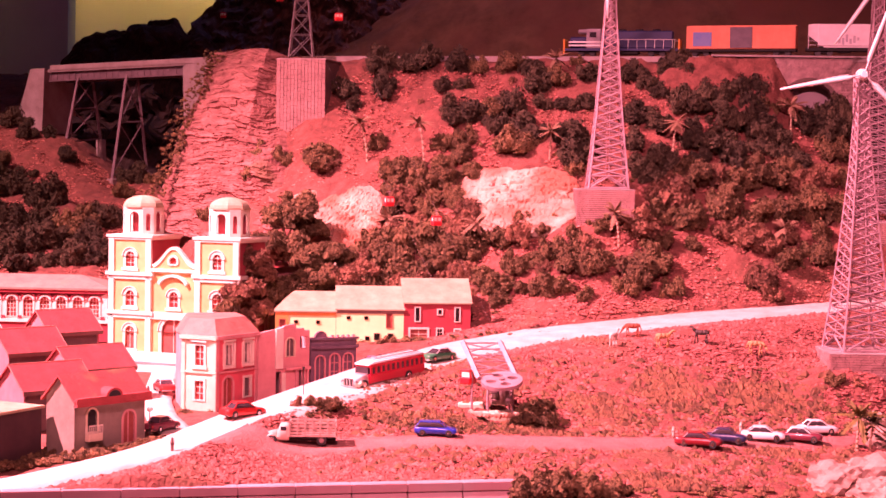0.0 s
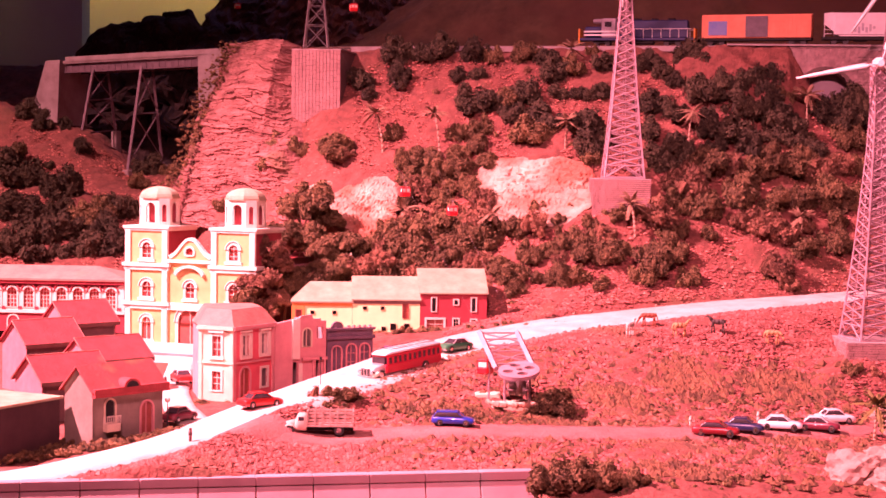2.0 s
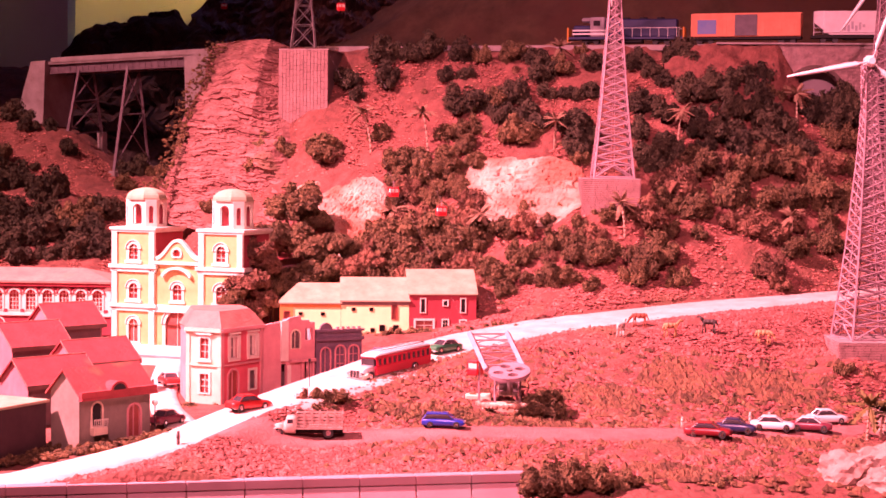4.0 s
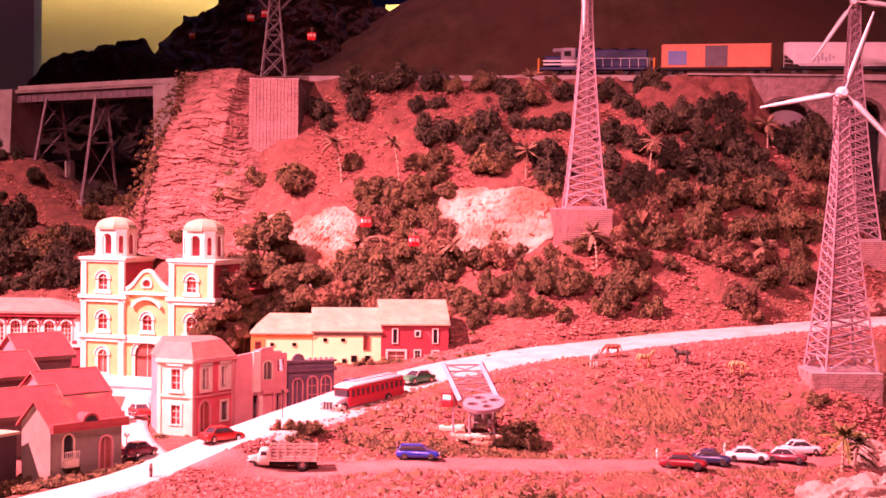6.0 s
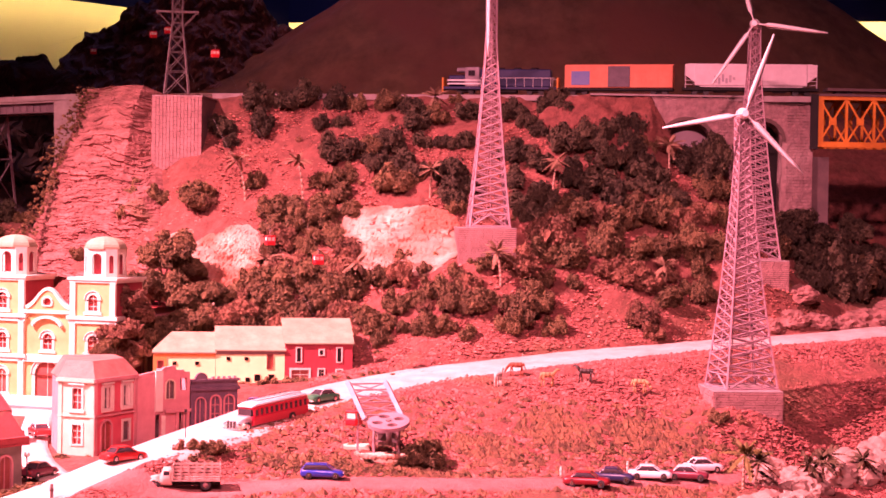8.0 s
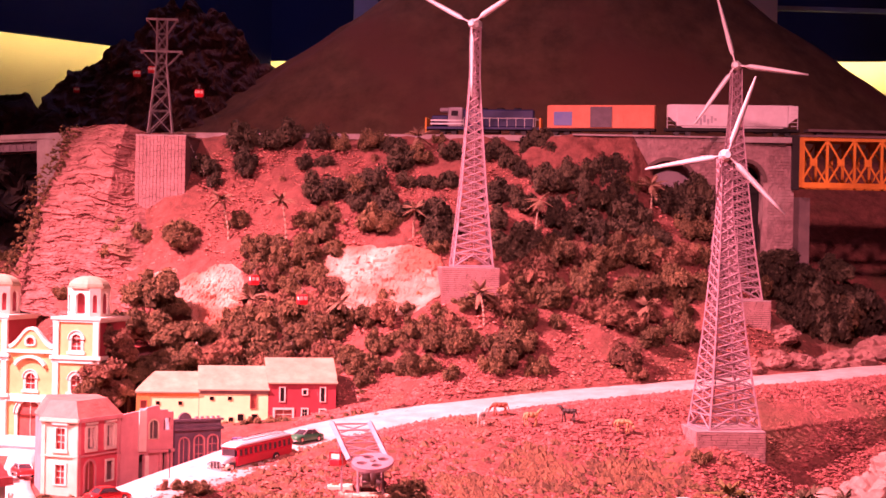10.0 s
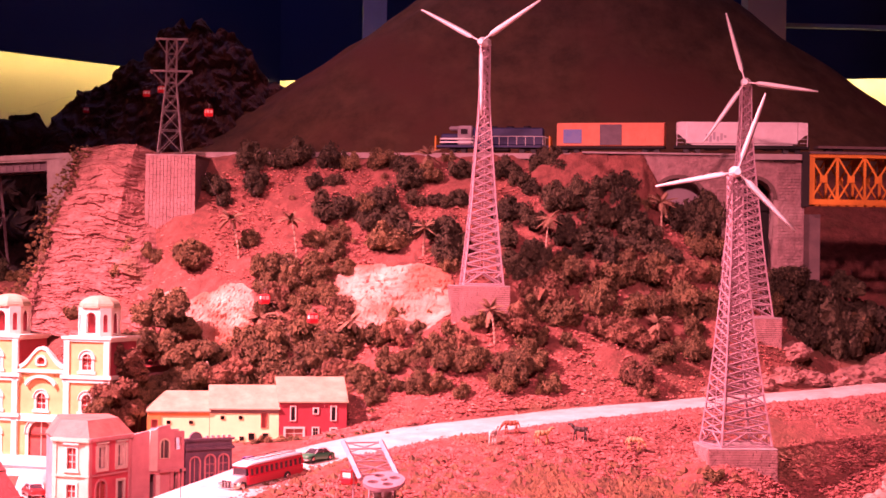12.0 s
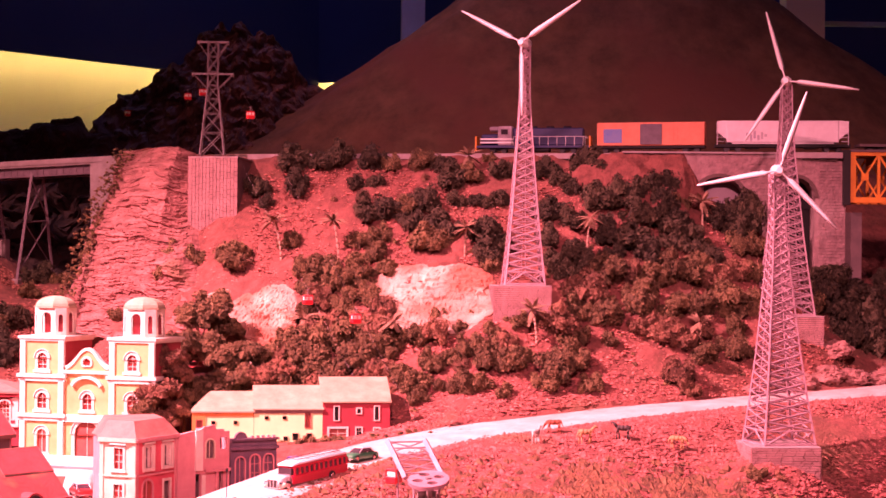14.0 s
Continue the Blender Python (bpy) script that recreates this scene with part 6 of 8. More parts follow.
# ---- plants ----
def bush_mesh(seed, mat, flakes=2000, blobs=15, small=0.18, large=0.36):
    """Crumbly foam foliage: a heap of lumpy clumps with gaps between them and loose flakes, about one unit in radius, base at z = 0."""
    rnd = random.Random(seed)
    bm = bmesh.new()
    cs = []
    for k in range(blobs):
        a, r = rnd.uniform(0, 2 * math.pi), 0.80 * math.sqrt(rnd.random())
        top = 1.05 - 0.75 * r * r
        cs.append((Vector((r * math.cos(a), r * math.sin(a), rnd.uniform(0.18, top))), rnd.uniform(small, large)))
    cs.append((Vector((0, 0, 0.35)), 0.45))
    for c, r in cs:
        g = bmesh.ops.create_icosphere(bm, subdivisions=1, radius=r, matrix=Matrix.Translation(c))
        for v in g["verts"]:
            n = (v.co - c).normalized()
            k = 0.86 + 0.5 * noise.noise(v.co * 6 + Vector((seed, 0, 0))) + 0.95 * noise.noise(v.co * 13 + Vector((0, seed, 0)))
            v.co = c + n * r * k
    for _ in range(flakes):
        c, r = rnd.choice(cs)
        n = Vector((rnd.gauss(0, 1), rnd.gauss(0, 1), rnd.gauss(0.35, 1))).normalized()
        p = c + n * r * rnd.uniform(0.80, 1.32)
        if p.z < 0.02:
            continue
        s = rnd.uniform(0.035, 0.085)
        t = n.orthogonal().normalized()
        t.rotate(Matrix.Rotation(rnd.uniform(0, 6.28), 3, n))
        b = n.cross(t)
        tilt = n * rnd.uniform(-0.8, 0.8)
        q = [bm.verts.new(p + o * s) for o in (t + tilt, b, -t - tilt, -b * 0.9 + n * 0.6)]
        bm.faces.new(q[:3])
        bm.faces.new((q[0], q[2], q[3]))
    return mesh_of(bm, "crown", mat)


BUSHES = {k: [bush_mesh(s * 7 + o, M[k]) for s in range(8)] for k, o in (("leaf", 1), ("leaf_dry", 3), ("leaf_dark", 5))}
SCRUB = [bush_mesh(s + 90, M["leaf_dry"], 260, 5, 0.30, 0.45) for s in range(3)]
plant_rnd = random.Random(11)


def bush(x, y, r, kind="leaf", label="dark olive foam bush on the hillside", group="hillside bushes", lift=0.0, tall=1.0, name="bush"):
    ob = new(name, plant_rnd.choice(SCRUB if r < 0.0100 else BUSHES[kind]))
    s = r * plant_rnd.uniform(1.22, 1.44)
    ob.matrix_basis = Matrix.Translation((x, y, ground_z(x, y) + lift - 0.004)) @ Matrix.Rotation(plant_rnd.uniform(0, 6.28), 4, "Z") @ Matrix.Diagonal((s * plant_rnd.uniform(0.95, 1.1), s, s * plant_rnd.uniform(1.15, 1.45) * tall, 1))
    return tagged(ob, label, "bush", group)


def scrub(name, spots, label, mat="leaf_dry"):
    """Low growth too small to count: many little clumps in one mesh; spots: (x, y, z, r)."""
    V, F, n = [], [], 0
    for x, y, z, r in spots:
        me = plant_rnd.choice(SCRUB)
        a, k = plant_rnd.uniform(0, 6.28), plant_rnd.uniform(0.7, 1.0)
        c, d = math.cos(a) * r, math.sin(a) * r
        V += [(x + v.co.x * c - v.co.y * d, y + v.co.x * d + v.co.y * c, z + v.co.z * r * k - 0.002) for v in me.vertices]
        F += [[i + n for i in p.vertices] for p in me.polygons]
        n = len(V)
    out = bpy.data.meshes.new(name)
    out.from_pydata(V, [], F)
    out.materials.append(M[mat])
    return tagged(new(name, out), label, "scrub", kind="stuff")


CREST = ((-0.177, 3.121, 0.020), (-0.160, 3.093, 0.013), (-0.114, 3.153, 0.023), (-0.109, 3.103, 0.020), (-0.062, 3.150, 0.022), (-0.032, 3.146, 0.020), (0.025, 3.124, 0.023), (0.055, 3.112, 0.015), (-0.004, 3.086, 0.014), (0.028, 3.079, 0.015), (0.113, 3.098, 0.022), (0.115, 3.066, 0.009), (0.144, 3.078, 0.015), (0.157, 3.089, 0.012), (0.160, 3.035, 0.023), (0.189, 3.043, 0.021), (0.163, 3.000, 0.017), (0.196, 2.994, 0.014), (0.215, 2.985, 0.010), (0.236, 2.988, 0.014), (0.226, 3.091, 0.011), (0.247, 3.045, 0.021), (0.318, 3.031, 0.023), (0.344, 3.005, 0.017), (0.384, 3.028, 0.023), (0.414, 3.021, 0.023), (0.357, 2.988, 0.014))
UPPER = ((-0.042, 3.064, 0.009), (0.019, 3.014, 0.023), (0.054, 3.004, 0.023), (0.104, 2.999, 0.026), (0.085, 2.973, 0.017), (0.129, 2.967, 0.019), (0.110, 2.930, 0.025), (0.133, 2.929, 0.019), (0.159, 2.940, 0.017), (0.206, 2.911, 0.024), (0.203, 2.882, 0.020), (0.230, 2.898, 0.015), (0.400, 2.956, 0.027), (0.303, 2.963, 0.011), (0.319, 2.943, 0.019), (0.351, 2.930, 0.021), (0.403, 2.901, 0.020), (0.307, 2.902, 0.019), (0.313, 2.872, 0.016), (0.341, 2.873, 0.020), (0.367, 2.861, 0.016), (0.329, 2.846, 0.018))
MIDDLE = ((-0.117, 3.013, 0.015), (-0.195, 3.001, 0.016), (0.033, 2.969, 0.018), (-0.002, 2.973, 0.017), (-0.001, 2.940, 0.016), (0.031, 2.939, 0.017), (0.045, 2.906, 0.015), (0.020, 2.914, 0.013), (-0.081, 2.956, 0.023), (-0.053, 2.951, 0.021), (-0.321, 3.064, 0.018), (-0.281, 3.057, 0.020), (-0.326, 3.027, 0.022), (-0.212, 3.009, 0.024), (-0.401, 2.999, 0.013), (-0.080, 2.928, 0.019), (-0.038, 2.918, 0.020), (0.004, 2.905, 0.020), (-0.065, 2.902, 0.022), (-0.019, 2.882, 0.020), (0.018, 2.870, 0.016), (-0.087, 2.894, 0.013))
MIXED = ((0.036, 2.838, 0.020), (-0.040, 2.848, 0.023), (-0.013, 2.817, 0.027), (-0.057, 2.825, 0.027), (-0.093, 2.832, 0.027), (0.014, 2.785, 0.027), (0.032, 2.812, 0.020), (-0.121, 2.850, 0.020), (-0.016, 2.782, 0.027), (-0.083, 2.802, 0.031), (-0.129, 2.826, 0.022), (0.015, 2.751, 0.017), (-0.045, 2.775, 0.026), (-0.105, 2.770, 0.026), (-0.070, 2.755, 0.022), (-0.030, 2.745, 0.020), (-0.130, 2.790, 0.022), (0.045, 2.785, 0.020), (0.000, 2.835, 0.020), (-0.070, 2.860, 0.018), (-0.100, 2.805, 0.020), (0.040, 2.735, 0.016), (0.060, 2.715, 0.016), (-0.025, 2.865, 0.018), (0.020, 2.870, 0.018), (-0.110, 2.725, 0.022), (-0.145, 2.745, 0.022), (-0.015, 2.715, 0.018))
LOWER = ((0.083, 2.774, 0.019), (0.120, 2.767, 0.019), (0.125, 2.803, 0.011), (0.112, 2.722, 0.017), (0.138, 2.725, 0.014), (0.163, 2.724, 0.021), (0.199, 2.693, 0.021), (0.237, 2.690, 0.024), (0.217, 2.710, 0.016), (0.083, 2.689, 0.021), (0.122, 2.681, 0.012), (0.152, 2.666, 0.019), (0.178, 2.662, 0.015), (0.215, 2.646, 0.013), (0.300, 2.731, 0.024), (0.337, 2.746, 0.017), (0.247, 2.734, 0.014), (0.317, 2.717, 0.017), (0.327, 2.702, 0.019), (0.276, 2.662, 0.017), (0.292, 2.678, 0.023), (0.344, 2.668, 0.015), (0.383, 2.745, 0.012), (0.389, 2.778, 0.023), (0.198, 2.729, 0.011), (0.155, 2.770, 0.011), (0.067, 2.722, 0.010))
GROVE = ((0.447, 2.961, 0.021), (0.483, 2.976, 0.019), (0.516, 2.976, 0.023), (0.548, 3.001, 0.021), (0.517, 3.019, 0.016), (0.453, 2.930, 0.021), (0.485, 2.924, 0.023), (0.519, 2.934, 0.021), (0.532, 2.960, 0.017), (0.443, 2.887, 0.023), (0.468, 2.868, 0.021), (0.513, 2.897, 0.023), (0.551, 2.899, 0.021), (0.551, 2.928, 0.011), (0.600, 2.945, 0.021), (0.627, 2.939, 0.021), (0.650, 2.961, 0.019), (0.637, 2.913, 0.023), (0.413, 2.869, 0.017), (0.576, 2.886, 0.017))
THICKET = ((0.353, 2.813, 0.024), (0.332, 2.787, 0.018), (0.374, 2.806, 0.018), (0.396, 2.840, 0.024), (0.432, 2.838, 0.022), (0.462, 2.829, 0.024), (0.502, 2.850, 0.022), (0.544, 2.856, 0.022), (0.575, 2.854, 0.020), (0.610, 2.870, 0.021), (0.644, 2.881, 0.015), (0.449, 2.793, 0.029), (0.435, 2.767, 0.015), (0.471, 2.760, 0.023), (0.498, 2.795, 0.023), (0.498, 2.753, 0.021), (0.545, 2.811, 0.022), (0.580, 2.831, 0.022), (0.607, 2.819, 0.026), (0.593, 2.798, 0.015), (0.536, 2.779, 0.014), (0.536, 2.740, 0.020), (0.581, 2.761, 0.022), (0.600, 2.765, 0.014), (0.491, 2.693, 0.020))
GORGE = ((0.775, 2.925, 0.026), (0.800, 2.880, 0.026), (0.850, 2.880, 0.030), (0.825, 2.900, 0.034), (0.890, 2.905, 0.032), (0.935, 2.925, 0.030), (0.745, 2.892, 0.016), (0.655, 2.960, 0.022), (0.635, 2.965, 0.020))
LEFT = ((-0.856, 3.435, 0.036), (-0.820, 3.421, 0.029), (-0.751, 3.333, 0.030), (-0.815, 3.229, 0.026), (-0.772, 3.221, 0.028), (-0.725, 3.240, 0.021), (-0.677, 3.210, 0.023), (-0.649, 3.225, 0.021), (-0.616, 3.241, 0.027), (-0.724, 3.147, 0.029), (-0.768, 3.123, 0.028), (-0.792, 3.098, 0.022), (-0.731, 3.069, 0.022), (-0.636, 3.161, 0.023), (-0.604, 3.150, 0.018), (-0.642, 3.093, 0.022), (-0.685, 3.084, 0.018), (-0.752, 3.538, 0.017), (-0.869, 3.489, 0.021), (-0.626, 3.571, 0.028), (-0.545, 3.511, 0.014), (-0.498, 3.242, 0.021), (-0.619, 3.426, 0.017), (-0.579, 3.553, 0.016), (-0.687, 3.163, 0.019), (-0.605, 3.103, 0.020), (-0.807, 3.483, 0.010), (-0.870, 3.600, 0.022), (-0.840, 3.580, 0.016), (-0.800, 3.600, 0.013))
for zone, kind, lab in ((CREST, "leaf_dark", "dark olive foam bush below the railway"), (UPPER, "leaf_dark", "dark olive foam bush on the upper slope"), (MIDDLE, "leaf", "dark olive foam bush on the slope"),
                        (MIXED, "leaf_dry", "dry brown foam bush above the row houses"), (LOWER, "leaf", "dark olive foam bush above the road"), (GROVE, "leaf_dark", "dark olive foam bush in the dense grove"),
                        (THICKET, "leaf", "olive brown foam bush at the foot of the grove"), (GORGE, "leaf_dark", "dark foam bush beside the viaduct"), (LEFT, "leaf_dark", "dark olive foam bush on the slope behind the town")):
    for k, (x, y, r) in enumerate(zone):
        kk = kind if plant_rnd.random() > (0.45 if zone in (MIXED, THICKET) else 0.12) else {"leaf": "leaf_dry", "leaf_dark": "leaf", "leaf_dry": "leaf"}[kind]
        bush(x, y, r, kk, lab if kk == kind else lab.replace("dark olive", "dry brown").replace("dry brown foam bush above", "olive foam bush above"), tall=1.35 if zone is GORGE else 1.0)
for x, y, r in ((-0.148, 2.110, 0.011), (-0.130, 2.114, 0.010), (-0.168, 2.106, 0.009), (0.120, 2.158, 0.021), (0.106, 2.150, 0.016), (0.118, 1.870, 0.022), (0.150, 1.880, 0.020), (0.100, 1.850, 0.020), (0.190, 1.900, 0.014), (0.520, 2.330, 0.010), (0.545, 2.325, 0.008)):
    bush(x, y, r, "leaf", "dark olive foam bush in the meadow", "meadow bushes", tall=0.9)
for zone, share, lab in ((MIXED, 0.6, "dry brown foam bush above the row houses"), (GROVE, 0.6, "dark olive foam bush in the dense grove"), (UPPER, 0.45, "dark olive foam bush on the upper slope"), (LOWER, 0.45, "dark olive foam bush above the road"), (THICKET, 0.5, "olive brown foam bush at the foot of the grove")):
    for x, y, r in zone:
        if plant_rnd.random() < share:
            a = plant_rnd.uniform(0, 6.28)
            bush(x + 0.95 * r * math.cos(a), y + 0.95 * r * math.sin(a), r * plant_rnd.uniform(0.5, 0.8), plant_rnd.choice(("leaf_dark", "leaf_dark", "leaf") if zone in (GROVE, UPPER) else ("leaf", "leaf", "leaf_dry")), lab)
spots = []
for k in range(420):
    x = plant_rnd.uniform(-0.56, -0.31)
    y = 1.888 + (x + 0.55) * 0.44 + plant_rnd.uniform(0.0, 0.075 if x < -0.40 else 0.03)
    spots.append((x, y, ground_z(x, y) + 0.003, plant_rnd.uniform(0.003, 0.0085)))
for k in range(70):
    s = plant_rnd.random()
    x, y = -0.345 + 0.24 * s + plant_rnd.uniform(-0.006, 0.006), 2.250 + 0.14 * s + plant_rnd.uniform(-0.02, 0.008)
    spots.append((x, y, ground_z(x, y), plant_rnd.uniform(0.003, 0.007)))
for k in range(60):
    s = plant_rnd.random()
    x, y = -0.20 + 0.36 * s, 2.615 - 0.075 * s + plant_rnd.uniform(-0.014, 0.01)
    spots.append((x, y, ground_z(x, y), plant_rnd.uniform(0.004, 0.009)))
scrub("roadside_scrub", spots, "low olive scrub along the streets and house fronts", "leaf")
spots = []
for k in range(1300):
    cx, cy, sx, sy = plant_rnd.choice(((0.00, 2.115, 0.07, 0.018), (0.10, 2.105, 0.06, 0.020), (0.16, 2.130, 0.05, 0.018), (0.27, 2.215, 0.05, 0.03), (0.37, 2.26, 0.05, 0.025), (0.44, 2.20, 0.04, 0.015), (-0.06, 2.13, 0.03, 0.015), (0.00, 2.13, 0.03, 0.018), (0.00, 2.13, 0.03, 0.018), (0.03, 2.11, 0.03, 0.012), (-0.155, 2.092, 0.012, 0.008), (0.20, 1.93, 0.12, 0.03), (0.42, 2.05, 0.07, 0.03), (0.50, 2.26, 0.04, 0.03)))
    x, y = plant_rnd.gauss(cx, sx), plant_rnd.gauss(cy, sy)
    if abs(y - float(lerp(x, (-0.33, -0.24, -0.10, 0.05, 0.20, 0.35, 0.50, 0.62), (1.955, 1.985, 2.025, 2.055, 2.09, 2.135, 2.185, 2.215)))) > 0.032 and y < float(lerp(x, ROAD_X, ROAD_Y)) - 0.07:
        spots.append((x, y, ground_z(x, y), plant_rnd.uniform(0.0026, 0.0075)))
scrub("meadow_scrub", spots, "low olive brown growth in patches over the meadow", "leaf")
spots = []
for k in range(520):
    s = plant_rnd.random()
    x, y = -0.425 - 0.088 * s ** 0.8 + plant_rnd.uniform(-0.012, 0.024) * (1 - 0.4 * s), 3.275 - 0.235 * s
    spots.append((x + plant_rnd.uniform(-0.008, 0.010), y - 0.005, 1.706 - 0.29 * s + plant_rnd.uniform(-0.012, 0.012), plant_rnd.uniform(0.0018, 0.0050)))
scrub("cliff_edge_creepers", spots, "green creepers along the edge of the cliff", "leaf")
spots = []
for k in range(220):
    x = plant_rnd.uniform(-0.15, 0.62)
    y = plant_rnd.uniform(2.64, 3.06)
    if y > float(lerp(x, (-0.2, -0.05, 0.06, 0.2, 0.5, 0.9), (2.74, 2.70, 2.64, 2.61, 2.67, 2.82))) + 0.02 and noise.noise((x * 14, y * 14, 9)) > (-0.05 if x > 0.3 or y < 2.9 else 0.15):
        spots.append((x, y, ground_z(x, y), plant_rnd.uniform(0.003, 0.0085)))
scrub("hillside_scrub", spots, "dry low scrub between the hillside bushes", "leaf")


def tree(x, y, z, r, kind, label, group="trees beside the church"):
    """A foam tree: forked trunk and a crown of several clumps; z: crown centre."""
    g = ground_z(x, y)
    root = empty("tree", Matrix.Translation((x, y, g)), label, "tree", group)
    top = z - g
    bm = bmesh.new()
    tube(bm, (0, 0, -0.01), (0.002, 0, top * 0.6), 0.0035, 0.0022, 7)
    for k in range(3):
        a = k * 2.1 + x * 40
        tube(bm, (0.002, 0, top * 0.55), (r * 0.5 * math.cos(a), r * 0.5 * math.sin(a), top), 0.0018, 0.0009, 5)
    part("trunk", bm, M["trunk"], root)
    for k in range(6):
        a = k * 1.7 + y * 30
        d = 0.0 if k == 0 else r * 0.55
        cl = new("crown_clump", plant_rnd.choice(BUSHES[kind]))
        cl.parent = root
        s = r * plant_rnd.uniform(0.72, 0.98)
        cl.matrix_basis = Matrix.Translation((d * math.cos(a), d * math.sin(a), top - s * 0.5 + plant_rnd.uniform(-0.35, 0.35) * r)) @ Matrix.Rotation(a * 3, 4, "Z") @ Matrix.Diagonal((s, s, s, 1))


for tx, ty, tz, tr, tk in ((-0.254, 2.850, 1.428, 0.036, "leaf"), (-0.262, 2.800, 1.371, 0.036, "leaf"), (-0.213, 2.800, 1.363, 0.034, "leaf"), (-0.291, 2.660, 1.351, 0.030, "leaf_dry"), (-0.263, 2.680, 1.316, 0.030, "leaf"), (-0.300, 2.630, 1.310, 0.027, "leaf_dry"), (-0.278, 2.640, 1.283, 0.024, "leaf_dry"), (-0.232, 2.720, 1.318, 0.030, "leaf"), (-0.191, 2.750, 1.330, 0.031, "leaf"), (-0.164, 2.800, 1.368, 0.027, "leaf"), (-0.152, 2.760, 1.330, 0.026, "leaf_dry"), (-0.122, 2.780, 1.339, 0.022, "leaf_dry"), (-0.218, 2.860, 1.405, 0.024, "leaf"), (-0.316, 2.610, 1.295, 0.017, "leaf")):
    tree(tx, ty, tz, tr, tk, "olive foam tree with full crown beside the church" if tk == "leaf" else "rusty brown foam tree beside the church")

for tx, ty, tz, tr in ((0.783, 2.930, 1.488, 0.030), (0.801, 2.900, 1.439, 0.024), (0.840, 2.910, 1.458, 0.032), (0.887, 2.930, 1.478, 0.026), (0.909, 2.920, 1.437, 0.030), (0.824, 2.880, 1.406, 0.026), (0.866, 2.890, 1.409, 0.029), (0.943, 2.940, 1.412, 0.022), (0.759, 2.920, 1.452, 0.019)):
    tree(tx, ty, tz, tr, "leaf_dark", "dark foam tree with bare trunk beside the viaduct", "trees beside the viaduct")

M["palm_trunk"] = material("palm_trunk", (0.46, 0.31, 0.22), (0.34, 0.22, 0.15), 120, 0.85)


def palm(x, y, h, lean=0.0, size=0.020, mat="frond", label="small model palm with drooping fronds"):
    g = ground_z(x, y)
    root = empty("palm", Matrix.Translation((x, y, g - 0.003)), label, "palm tree", "palms")
    bm = bmesh.new()
    n = 8
    for k in range(n):
        a, b = k / n, (k + 1) / n
        tube(bm, (lean * a * a, 0, h * a), (lean * b * b, 0, h * b), 0.0019 - 0.0006 * a, 0.0019 - 0.0006 * b, 7)
    part("trunk", bm, M["palm_trunk"], root, smooth=True)
    rnd = random.Random(int(x * 1000) + 5)
    count = 16
    for k in range(count):
        a = 2 * math.pi * k / count + rnd.uniform(-0.2, 0.2)
        up = radians(rnd.uniform(-42, 78))
        L = size * rnd.uniform(0.9, 1.2)
        bm = bmesh.new()
        pts = []
        for j in range(7):
            s = j / 6
            pts.append(Vector((L * s * math.cos(up) + 0.10 * L * s * s, 0, L * (s * math.sin(up) - 0.34 * s * s))))
        rows = []
        for j, p in enumerate(pts):
            w = size * 0.095 * math.sin(math.pi * min(0.12 + j / 6.6, 1))
            rows.append((bm.verts.new(p + Vector((0, -w, -w * 0.6))), bm.verts.new(p), bm.verts.new(p + Vector((0, w, -w * 0.6)))))
        for j, (p, q) in enumerate(zip(rows, rows[1:])):
            bm.faces.new((p[0], q[0], q[1], p[1]))
            bm.faces.new((p[1], q[1], q[2], p[2]))
        # ragged leaflets along both edges
        for j in range(1, 6):
            for e in (0, 2):
                v = rows[j][e].co
                o = Vector((size * 0.13, (-1 if e == 0 else 1) * size * 0.075, -size * 0.05))
                t = bm.verts.new(v + o)
                bm.faces.new((rows[j][e], rows[j + 1][e], t))
        part("frond", bm, M[mat], root, m=Matrix.Translation((lean, 0, h)) @ Matrix.Rotation(a, 4, "Z"))


for px_, py_, ph, pl, ps in ((-0.130, 2.993, 0.072, -0.014, 0.021), (-0.034, 2.953, 0.080, -0.009, 0.022), (0.171, 2.899, 0.050, 0.002, 0.02), (0.370, 2.888, 0.057, 0.006, 0.021), (0.568, 2.926, 0.058, 0.000, 0.024), (0.527, 2.766, 0.035, 0.004, 0.023), (0.269, 2.717, 0.054, -0.007, 0.024), (0.048, 2.768, 0.058, 0.003, 0.024), (-0.087, 2.878, 0.019, -0.003, 0.024), (0.191, 3.060, 0.038, -0.003, 0.023), (-0.475, 2.960, 0.050, 0.004, 0.018)):
    palm(px_, py_, ph, pl, ps * 1.1)
palm(0.508, 2.150, 0.046, 0.002, 0.030, "frond_lime", "palm with lime green fronds beside the parked cars")
palm(0.525, 2.155, 0.038, 0.004, 0.024, "frond_dark", "slim palm beside the parked cars")
for px_, py_, ph, pl in ((0.600, 2.190, 0.040, 0.002), (0.625, 2.205, 0.046, -0.003), (0.648, 2.262, 0.044, 0.0), (0.700, 2.290, 0.040, 0.002)):
    palm(px_, py_, ph, pl, 0.022, "frond_dark", "dark model palm among the pale boulders")


